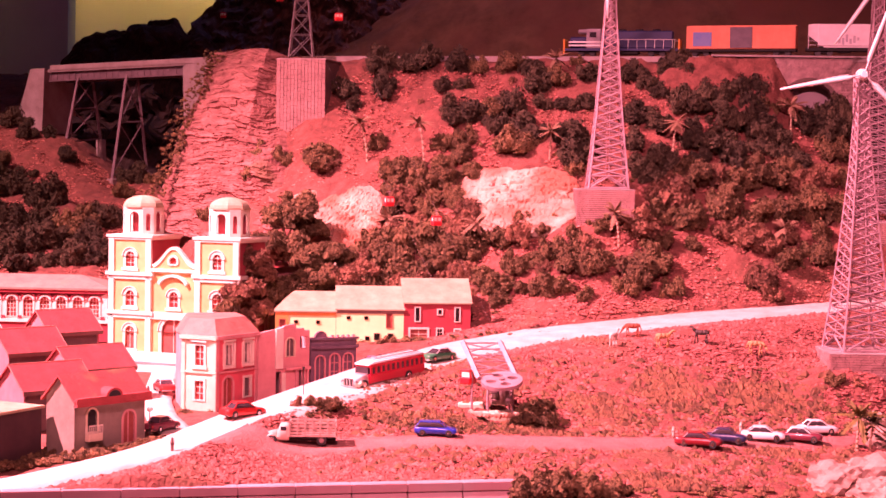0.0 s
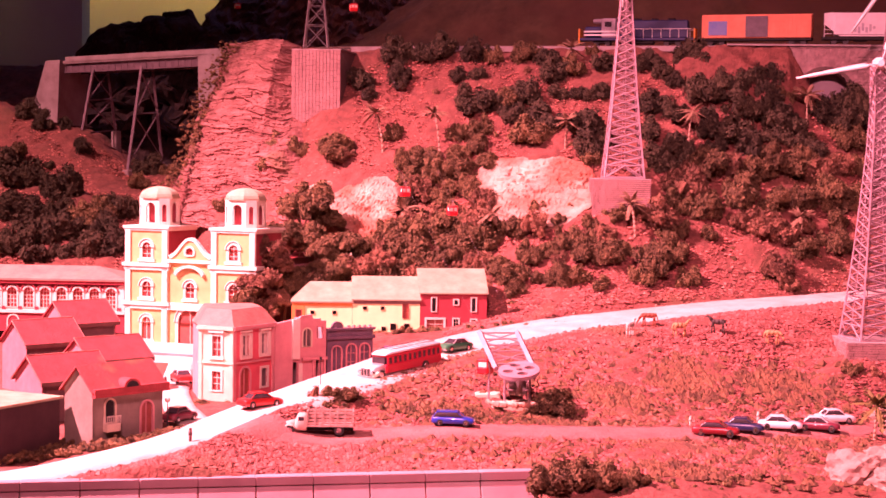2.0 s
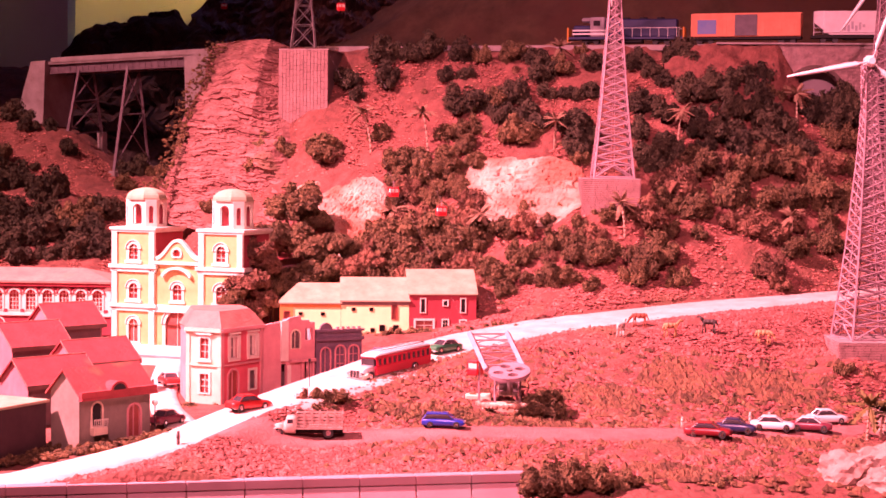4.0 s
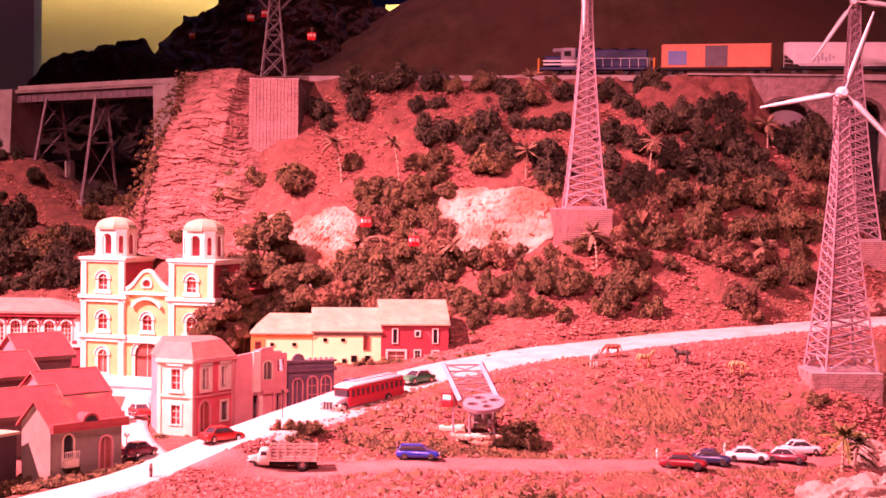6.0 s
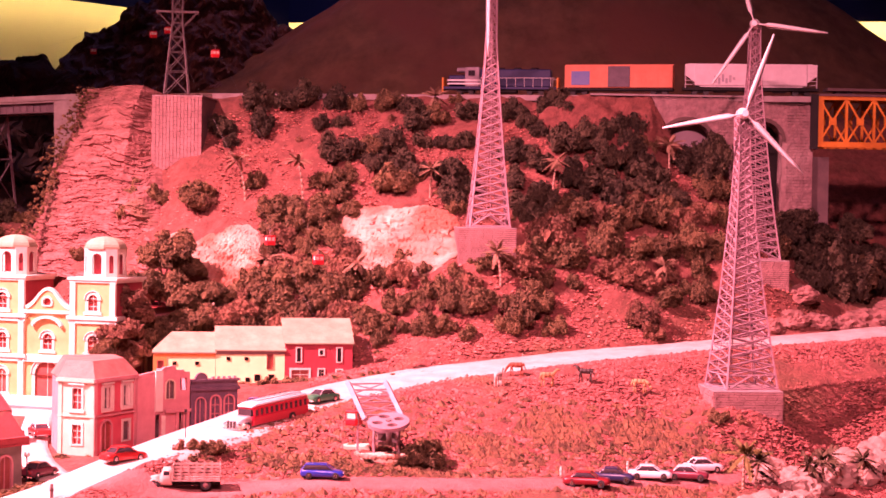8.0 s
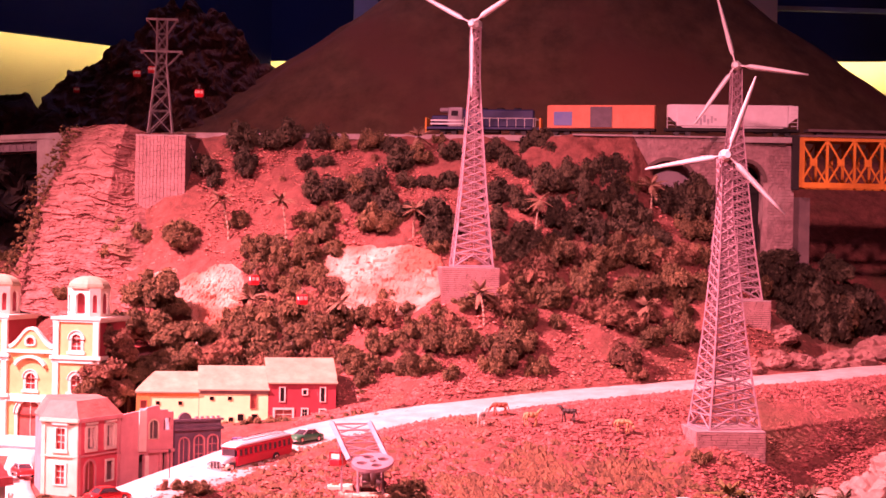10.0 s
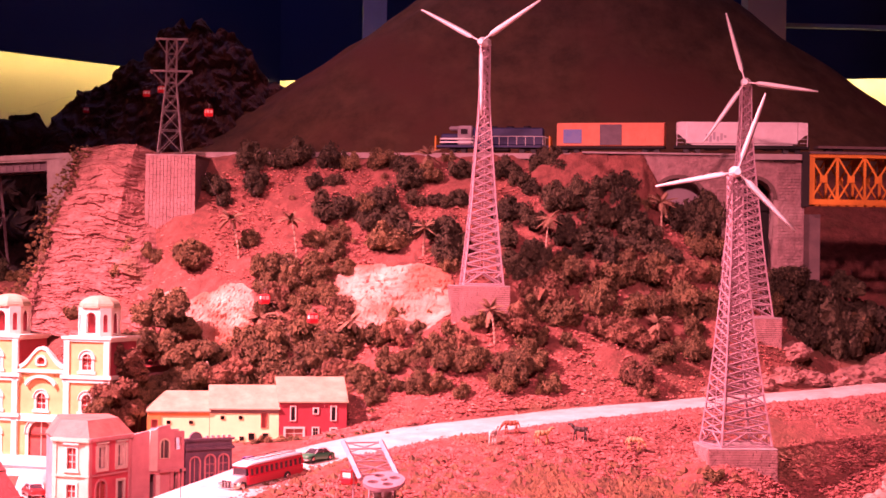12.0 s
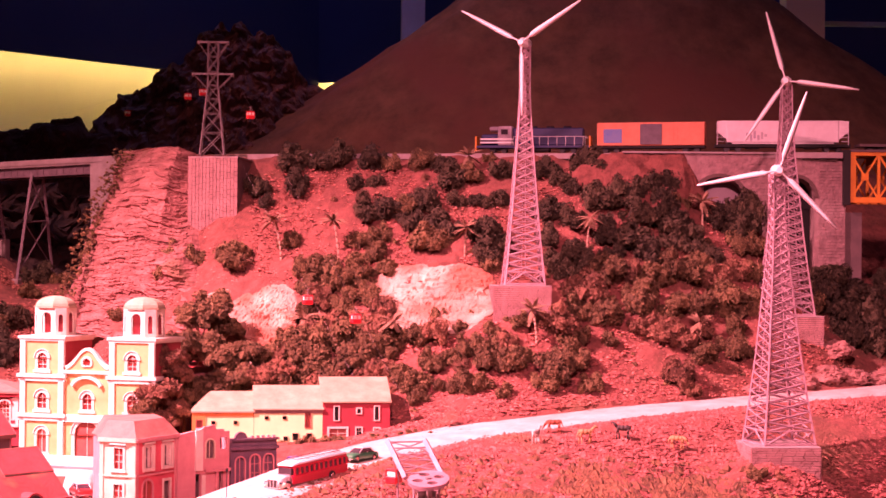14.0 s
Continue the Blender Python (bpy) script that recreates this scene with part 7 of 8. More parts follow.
# ---- street, track, front wall ----
def lane(name, pts, width, mat, label, lift=0.0035):
    """A narrow way laid over the ground along a smooth line through pts."""
    bm = bmesh.new()
    n = 60
    t = np.linspace(0, len(pts) - 1, n)
    px = np.interp(t, range(len(pts)), [p[0] for p in pts])
    py = np.interp(t, range(len(pts)), [p[1] for p in pts])
    for _ in range(8):
        px[1:-1] = (px[:-2] + 2 * px[1:-1] + px[2:]) / 4
        py[1:-1] = (py[:-2] + 2 * py[1:-1] + py[2:]) / 4
    rows = []
    for k in range(n):
        a, b = max(k - 1, 0), min(k + 1, n - 1)
        d = Vector((px[b] - px[a], py[b] - py[a], 0)).normalized()
        s = Vector((-d.y, d.x, 0))
        row = []
        for o in (-0.54, -0.5, -0.25, 0, 0.25, 0.5, 0.54):
            w = width * (1 + 0.10 * noise.noise((px[k] * 18, o, 2)))
            p = Vector((px[k], py[k], 0)) + s * o * w
            row.append(bm.verts.new((p.x, p.y, ground_z(p.x, p.y) + (lift if abs(o) < 0.52 else -0.006))))
        rows.append(row)
    for a, b in zip(rows, rows[1:]):
        for i in range(6):
            bm.faces.new((a[i], b[i], b[i + 1], a[i + 1]))
    return tagged(part(name, bm, mat, smooth=True), label, "road", kind="structure")


lane("dirt_track", [(-0.33, 1.955), (-0.24, 1.985), (-0.10, 2.025), (0.05, 2.055), (0.20, 2.090), (0.35, 2.135), (0.50, 2.185), (0.62, 2.215)], 0.050, M["dirt_road"], "brown dirt track across the meadow", 0.002)
lane("side_street", [(-0.290, 2.020), (-0.312, 2.090), (-0.345, 2.200), (-0.375, 2.330), (-0.390, 2.480), (-0.400, 2.590)], 0.040, M["road"], "pale dusty side street leading to the church", 0.003)
lane("church_square", [(-0.52, 2.630), (-0.42, 2.600), (-0.34, 2.560), (-0.27, 2.540)], 0.060, M["road"], "pale dusty square in front of the church", 0.002)

M["parapet"] = material("pink_grey_concrete", (0.46, 0.285, 0.31), (0.37, 0.22, 0.24), 14, 0.75, bump=0.15, spots=(0.36, 0.28, 0.29), spot_scale=9, spot_amount=0.36)


def front_wall():
    root = empty("front_parapet", facing(-0.9050, 1.686, 1.1150, 0.0850, 1.900), "pinkish grey parapet of square concrete panels", "parapet")
    L, w = 1.012, 0.0600
    lean = Matrix(((1, 0, 0, 0), (0, 1, 0.40, -0.0162), (0, 0, 1, 0), (0, 0, 0, 1)))
    part("backing", bx(0.0, L - 0.001, 0.005, 0.013, -0.06, 0.049), M["concrete_dark"], root)
    for k in range(16):
        x1 = L - k * w
        part("concrete_panel", bx(x1 - w + 0.0006, x1 - 0.0006, 0.0, 0.005, -0.06, 0.0405, lean, 0.0006), M["parapet"], root)
        part("coping_stone", bx(x1 - w + 0.0002, x1 - 0.0002, -0.001, 0.014, 0.0415, 0.0515, bevel=0.0008), M["parapet"], root)


front_wall()

# ---- vehicles ----
PAINT = {}


def paint(name, c, rough=0.3):
    if name not in PAINT:
        PAINT[name] = material(name, c, tuple(v * 0.9 for v in c), 20, rough)
        PAINT[name].node_tree.nodes["Principled BSDF"].inputs["Coat Weight"].default_value = 0.4
    return PAINT[name]


def wheel(parent, x, y, r, w=0.0028):
    s = 1 if y > 0 else -1
    bm = bmesh.new()
    bmesh.ops.create_cone(bm, cap_ends=True, segments=18, radius1=r, radius2=r, depth=w, matrix=Matrix.Translation((x, y, r)) @ Matrix.Rotation(math.pi / 2, 4, "X"))
    t = part("wheel", bm, M["tyre"], parent)
    bm = bmesh.new()
    bmesh.ops.create_cone(bm, cap_ends=True, segments=14, radius1=r * 0.58, radius2=r * 0.5, depth=0.0006, matrix=Matrix.Translation((x, y + s * (w / 2 + 0.0001), r)) @ Matrix.Rotation(-s * math.pi / 2, 4, "X"))
    part("hubcap", bm, M["chrome"], t)


def loft(sections, mat, name, parent, label="", smooth=True):
    """Skin through cross sections: each (x, half width low, half width high, z low, z high)."""
    bm = bmesh.new()
    rows = []
    for x, wl, wh, zl, zh in sections:
        zm = zl + (zh - zl) * 0.55
        wm = max(wl, wh)
        prof = [(-wl * 0.9, zl), (-wl, zl + (zh - zl) * 0.15), (-wm, zm), (-wh, zh - (zh - zl) * 0.12), (-wh * 0.86, zh)]
        rows.append([bm.verts.new((x, y, z)) for y, z in prof] + [bm.verts.new((x, -y, z)) for y, z in prof[::-1]])
    n = 10
    for a, b in zip(rows, rows[1:]):
        for i in range(n):
            bm.faces.new((a[i], a[(i + 1) % n], b[(i + 1) % n], b[i]))
    bm.faces.new(rows[0][::-1])
    bm.faces.new(rows[-1])
    bmesh.ops.recalc_face_normals(bm, faces=bm.faces)
    ob = part(name, bm, mat, parent, label)
    for p in ob.data.polygons:
        p.use_smooth = smooth and len(p.vertices) == 4
    return ob


def car(x, y, heading, length, mat, label, kind="saloon", roof_mat=None, lift=0.0022, group="model cars", tall=1.22):
    """A small road car, its nose towards +x before turning."""
    z = ground_z(x, y) + lift
    root = empty("car", Matrix.Translation((x, y, z)) @ Matrix.Rotation(radians(heading), 4, "Z") @ Matrix.Diagonal((1.06, 1.08, tall, 1)), label, "car", group)
    h, w = length / 2, length * 0.195
    u = length / 0.050
    if kind == "hatch":
        low = [(-h, w * 0.85, w * 0.8, 0.0040, 0.0088), (-h + 0.002 * u, w, w * 0.94, 0.0026, 0.0098), (-0.006 * u, w, w * 0.95, 0.0024, 0.0100), (0.011 * u, w, w * 0.93, 0.0024, 0.0096), (h - 0.003 * u, w * 0.96, w * 0.85, 0.0026, 0.0078), (h, w * 0.82, w * 0.72, 0.0036, 0.0062)]
        top = [(-h + 0.0015 * u, w * 0.86, w * 0.70, 0.0092, 0.0100), (-h + 0.006 * u, w * 0.9, w * 0.74, 0.0096, 0.0150), (0.000, w * 0.9, w * 0.76, 0.0098, 0.0155), (0.005 * u, w * 0.9, w * 0.74, 0.0098, 0.0148), (0.0125 * u, w * 0.88, w * 0.7, 0.0092, 0.0097)]
    else:
        low = [(-h, w * 0.85, w * 0.8, 0.0042, 0.0080), (-h + 0.003 * u, w, w * 0.92, 0.0026, 0.0092), (-0.012 * u, w, w * 0.94, 0.0024, 0.0096), (0.009 * u, w, w * 0.94, 0.0024, 0.0095), (h - 0.004 * u, w * 0.97, w * 0.88, 0.0026, 0.0084), (h, w * 0.85, w * 0.78, 0.0036, 0.0068)]
        top = [(-0.0165 * u, w * 0.88, w * 0.72, 0.0090, 0.0095), (-0.0105 * u, w * 0.9, w * 0.74, 0.0094, 0.0140), (-0.001 * u, w * 0.9, w * 0.76, 0.0095, 0.0146), (0.004 * u, w * 0.9, w * 0.74, 0.0095, 0.0140), (0.0115 * u, w * 0.88, w * 0.7, 0.0090, 0.0094)]
    body = loft(low, mat, "body", root)
    cabin = loft(top, M["glass"], "glasshouse", root, "dark tinted windows", smooth=False)
    x0, x1 = top[1][0], top[3][0]
    zt = max(t[4] for t in top)
    part("roof", bx(x0 - 0.0008, x1 + 0.0004, -w * 0.74, w * 0.74, zt - 0.0011, zt + 0.0003, bevel=0.0005), roof_mat or mat, cabin)
    for s in (-1, 1):
        for xx, xt in ((top[0][0], x0), (top[-1][0], x1), ((x0 + x1) / 2, (x0 + x1) / 2)):
            bm = bmesh.new()
            tube(bm, (xx, s * w * 0.9, 0.0094), (xt, s * w * 0.74, zt - 0.0006), 0.0005, n=4)
            part("pillar", bm, roof_mat or mat, cabin)
    for xx in (-length * 0.30, length * 0.31):
        for s in (-1, 1):
            wheel(root, xx, s * w * 0.86, 0.0037 * u)
    for xx, mm in ((h, M["chrome"]), (-h, M["chrome"])):
        s = 1 if xx > 0 else -1
        part("bumper", bx(min(xx, xx - s * 0.0015), max(xx, xx - s * 0.0015), -w * 0.9, w * 0.9, 0.0028, 0.0044, bevel=0.0004), mm, root)
    for s in (-1, 1):
        part("headlight", bx(h - 0.0022, h - 0.0002, s * w * 0.62 - 0.0012, s * w * 0.62 + 0.0012, 0.0050, 0.0066), M["blade"], root)
        part("tail_light", bx(-h - 0.0002, -h + 0.0020, s * w * 0.66 - 0.0012, s * w * 0.66 + 0.0012, 0.0058, 0.0074), M["red_pane"], root)
    return root


red, blue_p, white_p = paint("red_gloss", (0.45, 0.03, 0.03)), paint("blue_gloss", (0.02, 0.04, 0.36)), paint("white_gloss", (0.80, 0.78, 0.76))
navy, green_p, maroon = paint("navy_gloss", (0.025, 0.03, 0.09)), paint("green_gloss", (0.05, 0.20, 0.10)), paint("maroon_gloss", (0.16, 0.03, 0.05))
violet = paint("violet_gloss", (0.12, 0.06, 0.32))
car(-0.0045, 2.062, -4, 0.047, blue_p, "blue hatchback parked on the dirt track", "hatch", tall=1.06)
car(0.309, 2.106, -14, 0.053, paint("crimson_gloss", (0.19, 0.015, 0.022)), "red saloon car parked in the row", group="parked cars")
car(0.3455, 2.132, -14, 0.047, navy, "navy saloon car parked in the row", group="parked cars")
car(0.394, 2.155, -10, 0.050, white_p, "white saloon car parked in the row", group="parked cars")
car(0.4425, 2.165, -14, 0.049, maroon, "dark maroon saloon with pale bonnet parked in the row", roof_mat=white_p, group="parked cars")
car(0.472, 2.212, 8, 0.047, white_p, "white saloon car behind the parked row", group="parked cars")
car(-0.231, 2.066, 38, 0.050, red, "red saloon car at the roadside by the hotel", lift=0.004)
car(-0.004, 2.380, 226, 0.050, green_p, "green saloon car following the bus", roof_mat=white_p, lift=0.006)
car(-0.372, 2.380, 112, 0.050, red, "red saloon with white roof parked in the side street", roof_mat=white_p, lift=0.004)
car(-0.328, 2.085, 60, 0.046, maroon, "dark maroon car parked beside the corner house", lift=0.003)
car(-0.0900, 2.470, 50, 0.046, violet, "violet car parked behind the slate house", lift=0.010)


def bus(x, y, z, heading):
    L, w = 0.140, 0.0130
    root = empty("bus", Matrix.Translation((x, y, z)) @ Matrix.Rotation(radians(heading), 4, "Z") @ Matrix.Rotation(radians(3.2), 4, "Y") @ Matrix.Diagonal((1, 1, 0.93, 1)), "red old-fashioned bus with white roof and chrome nose", "bus")
    h = L / 2
    rp = paint("bus_red", (0.52, 0.010, 0.045), 0.35)
    body = part("body", bx(-h, h - 0.026, -w, w, 0.0045, 0.0175, bevel=0.0015), rp, root)
    part("upper_body", bx(-h + 0.0006, h - 0.0275, -w + 0.0006, w - 0.0006, 0.0258, 0.0305, bevel=0.0012), rp, root)
    part("window_band", bx(-h + 0.0014, h - 0.0285, -w + 0.0014, w - 0.0014, 0.0172, 0.0262), M["glass"], root)
    n = 11
    for s in (-1, 1):
        for k in range(n + 1):
            xx = -h + 0.002 + (L - 0.032) * k / n
            part("window_post", bx(xx - 0.0016, xx + 0.0016, s * (w - 0.0008) - 0.0006, s * (w - 0.0008) + 0.0006, 0.0172, 0.0262), rp, root)
        part("waist_moulding", bx(-h + 0.002, h - 0.028, s * w - 0.0003, s * w + 0.0003, 0.0121, 0.0128), rp, root)
    loft([(-h + 0.001, w * 0.92, w * 0.8, 0.0300, 0.0325), (-h + 0.006, w * 0.98, w * 0.86, 0.0300, 0.0345), (h - 0.036, w * 0.98, w * 0.86, 0.0300, 0.0345), (h - 0.026, w * 0.92, w * 0.8, 0.0295, 0.0325)], white_p, "roof", root, "white rounded roof")
    bm = bmesh.new()
    for s in (-1, 1):
        tube(bm, (-h + 0.012, s * 0.009, 0.0365), (h - 0.040, s * 0.009, 0.0365), 0.0006, n=5)
    for k in range(9):
        xx = -h + 0.012 + (L - 0.052) * k / 8
        tube(bm, (xx, -0.009, 0.0365), (xx, 0.009, 0.0365), 0.0005, n=4)
        for s in (-1, 1):
            tube(bm, (xx, s * 0.009, 0.0335), (xx, s * 0.009, 0.0365), 0.0005, n=4)
    part("roof_rack", bm, M["chrome"], root)
    part("windscreen", bx(h - 0.0285, h - 0.0255, -w + 0.003, w - 0.003, 0.0180, 0.0270), M["glass"], root)
    loft([(h - 0.027, 0.0110, 0.0100, 0.0060, 0.0185), (h - 0.010, 0.0098, 0.0085, 0.0060, 0.0172), (h - 0.001, 0.0085, 0.0070, 0.0060, 0.0150)], white_p, "bonnet", root, "pale bonnet")
    part("bonnet_side", bx(h - 0.024, h - 0.004, -0.0112, 0.0112, 0.0068, 0.0100), M["tyre"], root, "dark louvred bonnet side")
    part("grille", bx(h - 0.0015, h + 0.0008, -0.0068, 0.0068, 0.0060, 0.0152, bevel=0.0004), M["chrome"], root)
    bm = bmesh.new()
    for k in range(3):
        box(bm, h + 0.0006, h + 0.0014, -0.0062 + 0.0048 * k, -0.0034 + 0.0048 * k, 0.0062, 0.0146)
    part("grille_slats", bm, M["tyre"], root)
    for s in (-1, 1):
        loft([(h - 0.022, 0.0025, 0.0020, 0.0040, 0.0085), (h - 0.012, 0.0035, 0.0030, 0.0055, 0.0115), (h - 0.002, 0.0028, 0.0020, 0.0040, 0.0080)], paint("cream_gloss", (0.72, 0.60, 0.45)), "mudguard", root).location.y = s * 0.0115
        bm = bmesh.new()
        tube(bm, (h - 0.002, s * 0.0105, 0.0105), (h + 0.0012, s * 0.0105, 0.0105), 0.0020, n=12)
        part("headlight", bm, M["chrome"], root)
        for xx in (h - 0.014, -h + 0.036):
            wheel(root, xx, s * 0.0128, 0.0062, 0.0036)
    part("bumper", bx(h + 0.0010, h + 0.0025, -w + 0.001, w - 0.001, 0.0040, 0.0060, bevel=0.0004), M["chrome"], root)


bus(-0.0725, 2.266, 1.2268, 233.0)


def stake_truck(x, y, heading):
    z = ground_z(x, y) + 0.002
    root = empty("stake_truck", Matrix.Translation((x, y, z)) @ Matrix.Rotation(radians(heading), 4, "Z"), "old pale stake-bed truck parked on the dirt track", "truck")
    cr = paint("dusty_cream", (0.58, 0.46, 0.38), 0.6)
    w = 0.0125
    M["stake"] = material("bleached_wood", (0.50, 0.36, 0.31), (0.36, 0.25, 0.21), 120, 0.85)
    part("chassis", bx(-0.042, 0.036, -0.006, 0.006, 0.0045, 0.0070), M["dark"], root)
    part("bed_floor", bx(-0.043, 0.011, -w - 0.0012, w + 0.0012, 0.0098, 0.0118), M["stake"], root)
    for s in (-1, 1):
        for k in range(4):
            part("stake_rail", bx(-0.042, 0.010, s * w - 0.0006, s * w + 0.0006, 0.0128 + 0.0040 * k, 0.0150 + 0.0040 * k), M["stake"], root)
        for k in range(7):
            xx = -0.0415 + 0.0086 * k
            part("stake_post", bx(xx - 0.0007, xx + 0.0007, s * (w + 0.0008) - 0.0006, s * (w + 0.0008) + 0.0006, 0.0100, 0.0285), M["stake"], root)
    for xx in (-0.042, 0.010):
        for k in range(4):
            part("end_rail", bx(xx - 0.0006, xx + 0.0006, -w, w, 0.0128 + 0.0040 * k, 0.0150 + 0.0040 * k), M["stake"], root)
    cab = loft([(0.011, 0.0105, 0.0092, 0.0050, 0.0225), (0.014, 0.0112, 0.0098, 0.0050, 0.0238), (0.021, 0.0112, 0.0095, 0.0050, 0.0235), (0.0245, 0.0108, 0.0085, 0.0050, 0.0160)], cr, "cab", root)
    part("cab_window", bx(0.0140, 0.0205, -0.0110, 0.0110, 0.0155, 0.0208), M["glass"], cab)
    part("windscreen", bx(0.0220, 0.0236, -0.0078, 0.0078, 0.0165, 0.0212), M["glass"], cab)
    loft([(0.023, 0.0085, 0.0075, 0.0055, 0.0160), (0.034, 0.0075, 0.0062, 0.0055, 0.0148), (0.0395, 0.0062, 0.0050, 0.0055, 0.0125)], cr, "bonnet", root)
    part("grille", bx(0.0388, 0.0402, -0.0045, 0.0045, 0.0055, 0.0118), M["chrome"], root)
    for s in (-1, 1):
        loft([(0.0225, 0.0022, 0.0018, 0.0068, 0.0085), (0.031, 0.0030, 0.0026, 0.0108, 0.0128), (0.0395, 0.0024, 0.0018, 0.0075, 0.0095)], cr, "mudguard", root).location.y = s * 0.0092
        bm = bmesh.new()
        tube(bm, (0.037, s * 0.0080, 0.0105), (0.0400, s * 0.0080, 0.0105), 0.0016, n=10)
        part("headlight", bm, M["chrome"], root)
        for xx in (0.0305, -0.026):
            wheel(root, xx, s * 0.0102, 0.0058, 0.0034)
    part("bumper", bx(0.0402, 0.0414, -0.0115, 0.0115, 0.0045, 0.0062), M["chrome"], root)


stake_truck(-0.1610, 2.022, 182)


# ---- horses in the meadow: plain moulded figures ----
def horse(x, y, heading, mat, graze, label):
    bm = bmesh.new()
    secs = ((-0.0115, 0.0026, 0.0165), (-0.0090, 0.0042, 0.0172), (-0.003, 0.0044, 0.0165), (0.004, 0.0042, 0.0166), (0.0085, 0.0038, 0.0172), (0.0110, 0.0024, 0.0178))
    for (x0, r0, z0), (x1, r1, z1) in zip(secs, secs[1:]):
        tube(bm, (x0, 0, z0), (x1, 0, z1), r0, r1, 9)
    for xx, yy, sw in ((-0.0088, 0.002, -0.001), (-0.0088, -0.002, 0.002), (0.0085, 0.002, 0.001), (0.0085, -0.002, -0.002)):
        tube(bm, (xx, yy, 0.0155), (xx + sw, yy, 0.0075), 0.0018, 0.0010, 6)
        tube(bm, (xx + sw, yy, 0.0078), (xx + sw * 1.4, yy, -0.002), 0.0010, 0.0011, 6)
    nz, hz = ((0.0165, 0.011), (0.0195, 0.0045)) if graze else ((0.0155, 0.0255), (0.0205, 0.0235))
    tube(bm, (0.0095, 0, 0.0180), (nz[0], 0, nz[1]), 0.0030, 0.0018, 8)
    tube(bm, (nz[0] - 0.0005, 0, nz[1]), (hz[0], 0, hz[1]), 0.0019, 0.0011, 8)
    tube(bm, (-0.0115, 0, 0.0175), (-0.0150, 0, 0.0080), 0.0013, 0.0005, 5)
    ob = part("horse_figure", bm, mat, m=Matrix.Translation((x, y, ground_z(x, y) + 0.003)) @ Matrix.Rotation(radians(heading), 4, "Z") @ Matrix.Scale(0.86, 4), smooth=True)
    tagged(ob, label, "horse figure", "horses in the meadow")


M["h_tan"], M["h_black"], M["h_chest"], M["h_white"] = (material(n, c, None, 80, 0.6) for n, c in (("tan_coat", (0.52, 0.30, 0.13)), ("black_coat", (0.05, 0.035, 0.03)), ("chestnut_coat", (0.30, 0.08, 0.04)), ("white_coat", (0.66, 0.58, 0.50))))
horse(0.236, 2.425, 60, M["h_white"], False, "white horse figure standing in the meadow")
horse(0.266, 2.468, 170, M["h_chest"], True, "chestnut horse figure grazing by the road")
horse(0.303, 2.420, 10, M["h_tan"], False, "tan horse figure standing in the meadow")
horse(0.357, 2.434, 160, M["h_black"], False, "black horse figure standing in the meadow")
horse(0.428, 2.412, -15, M["h_tan"], True, "pale tan horse figure grazing in the meadow")


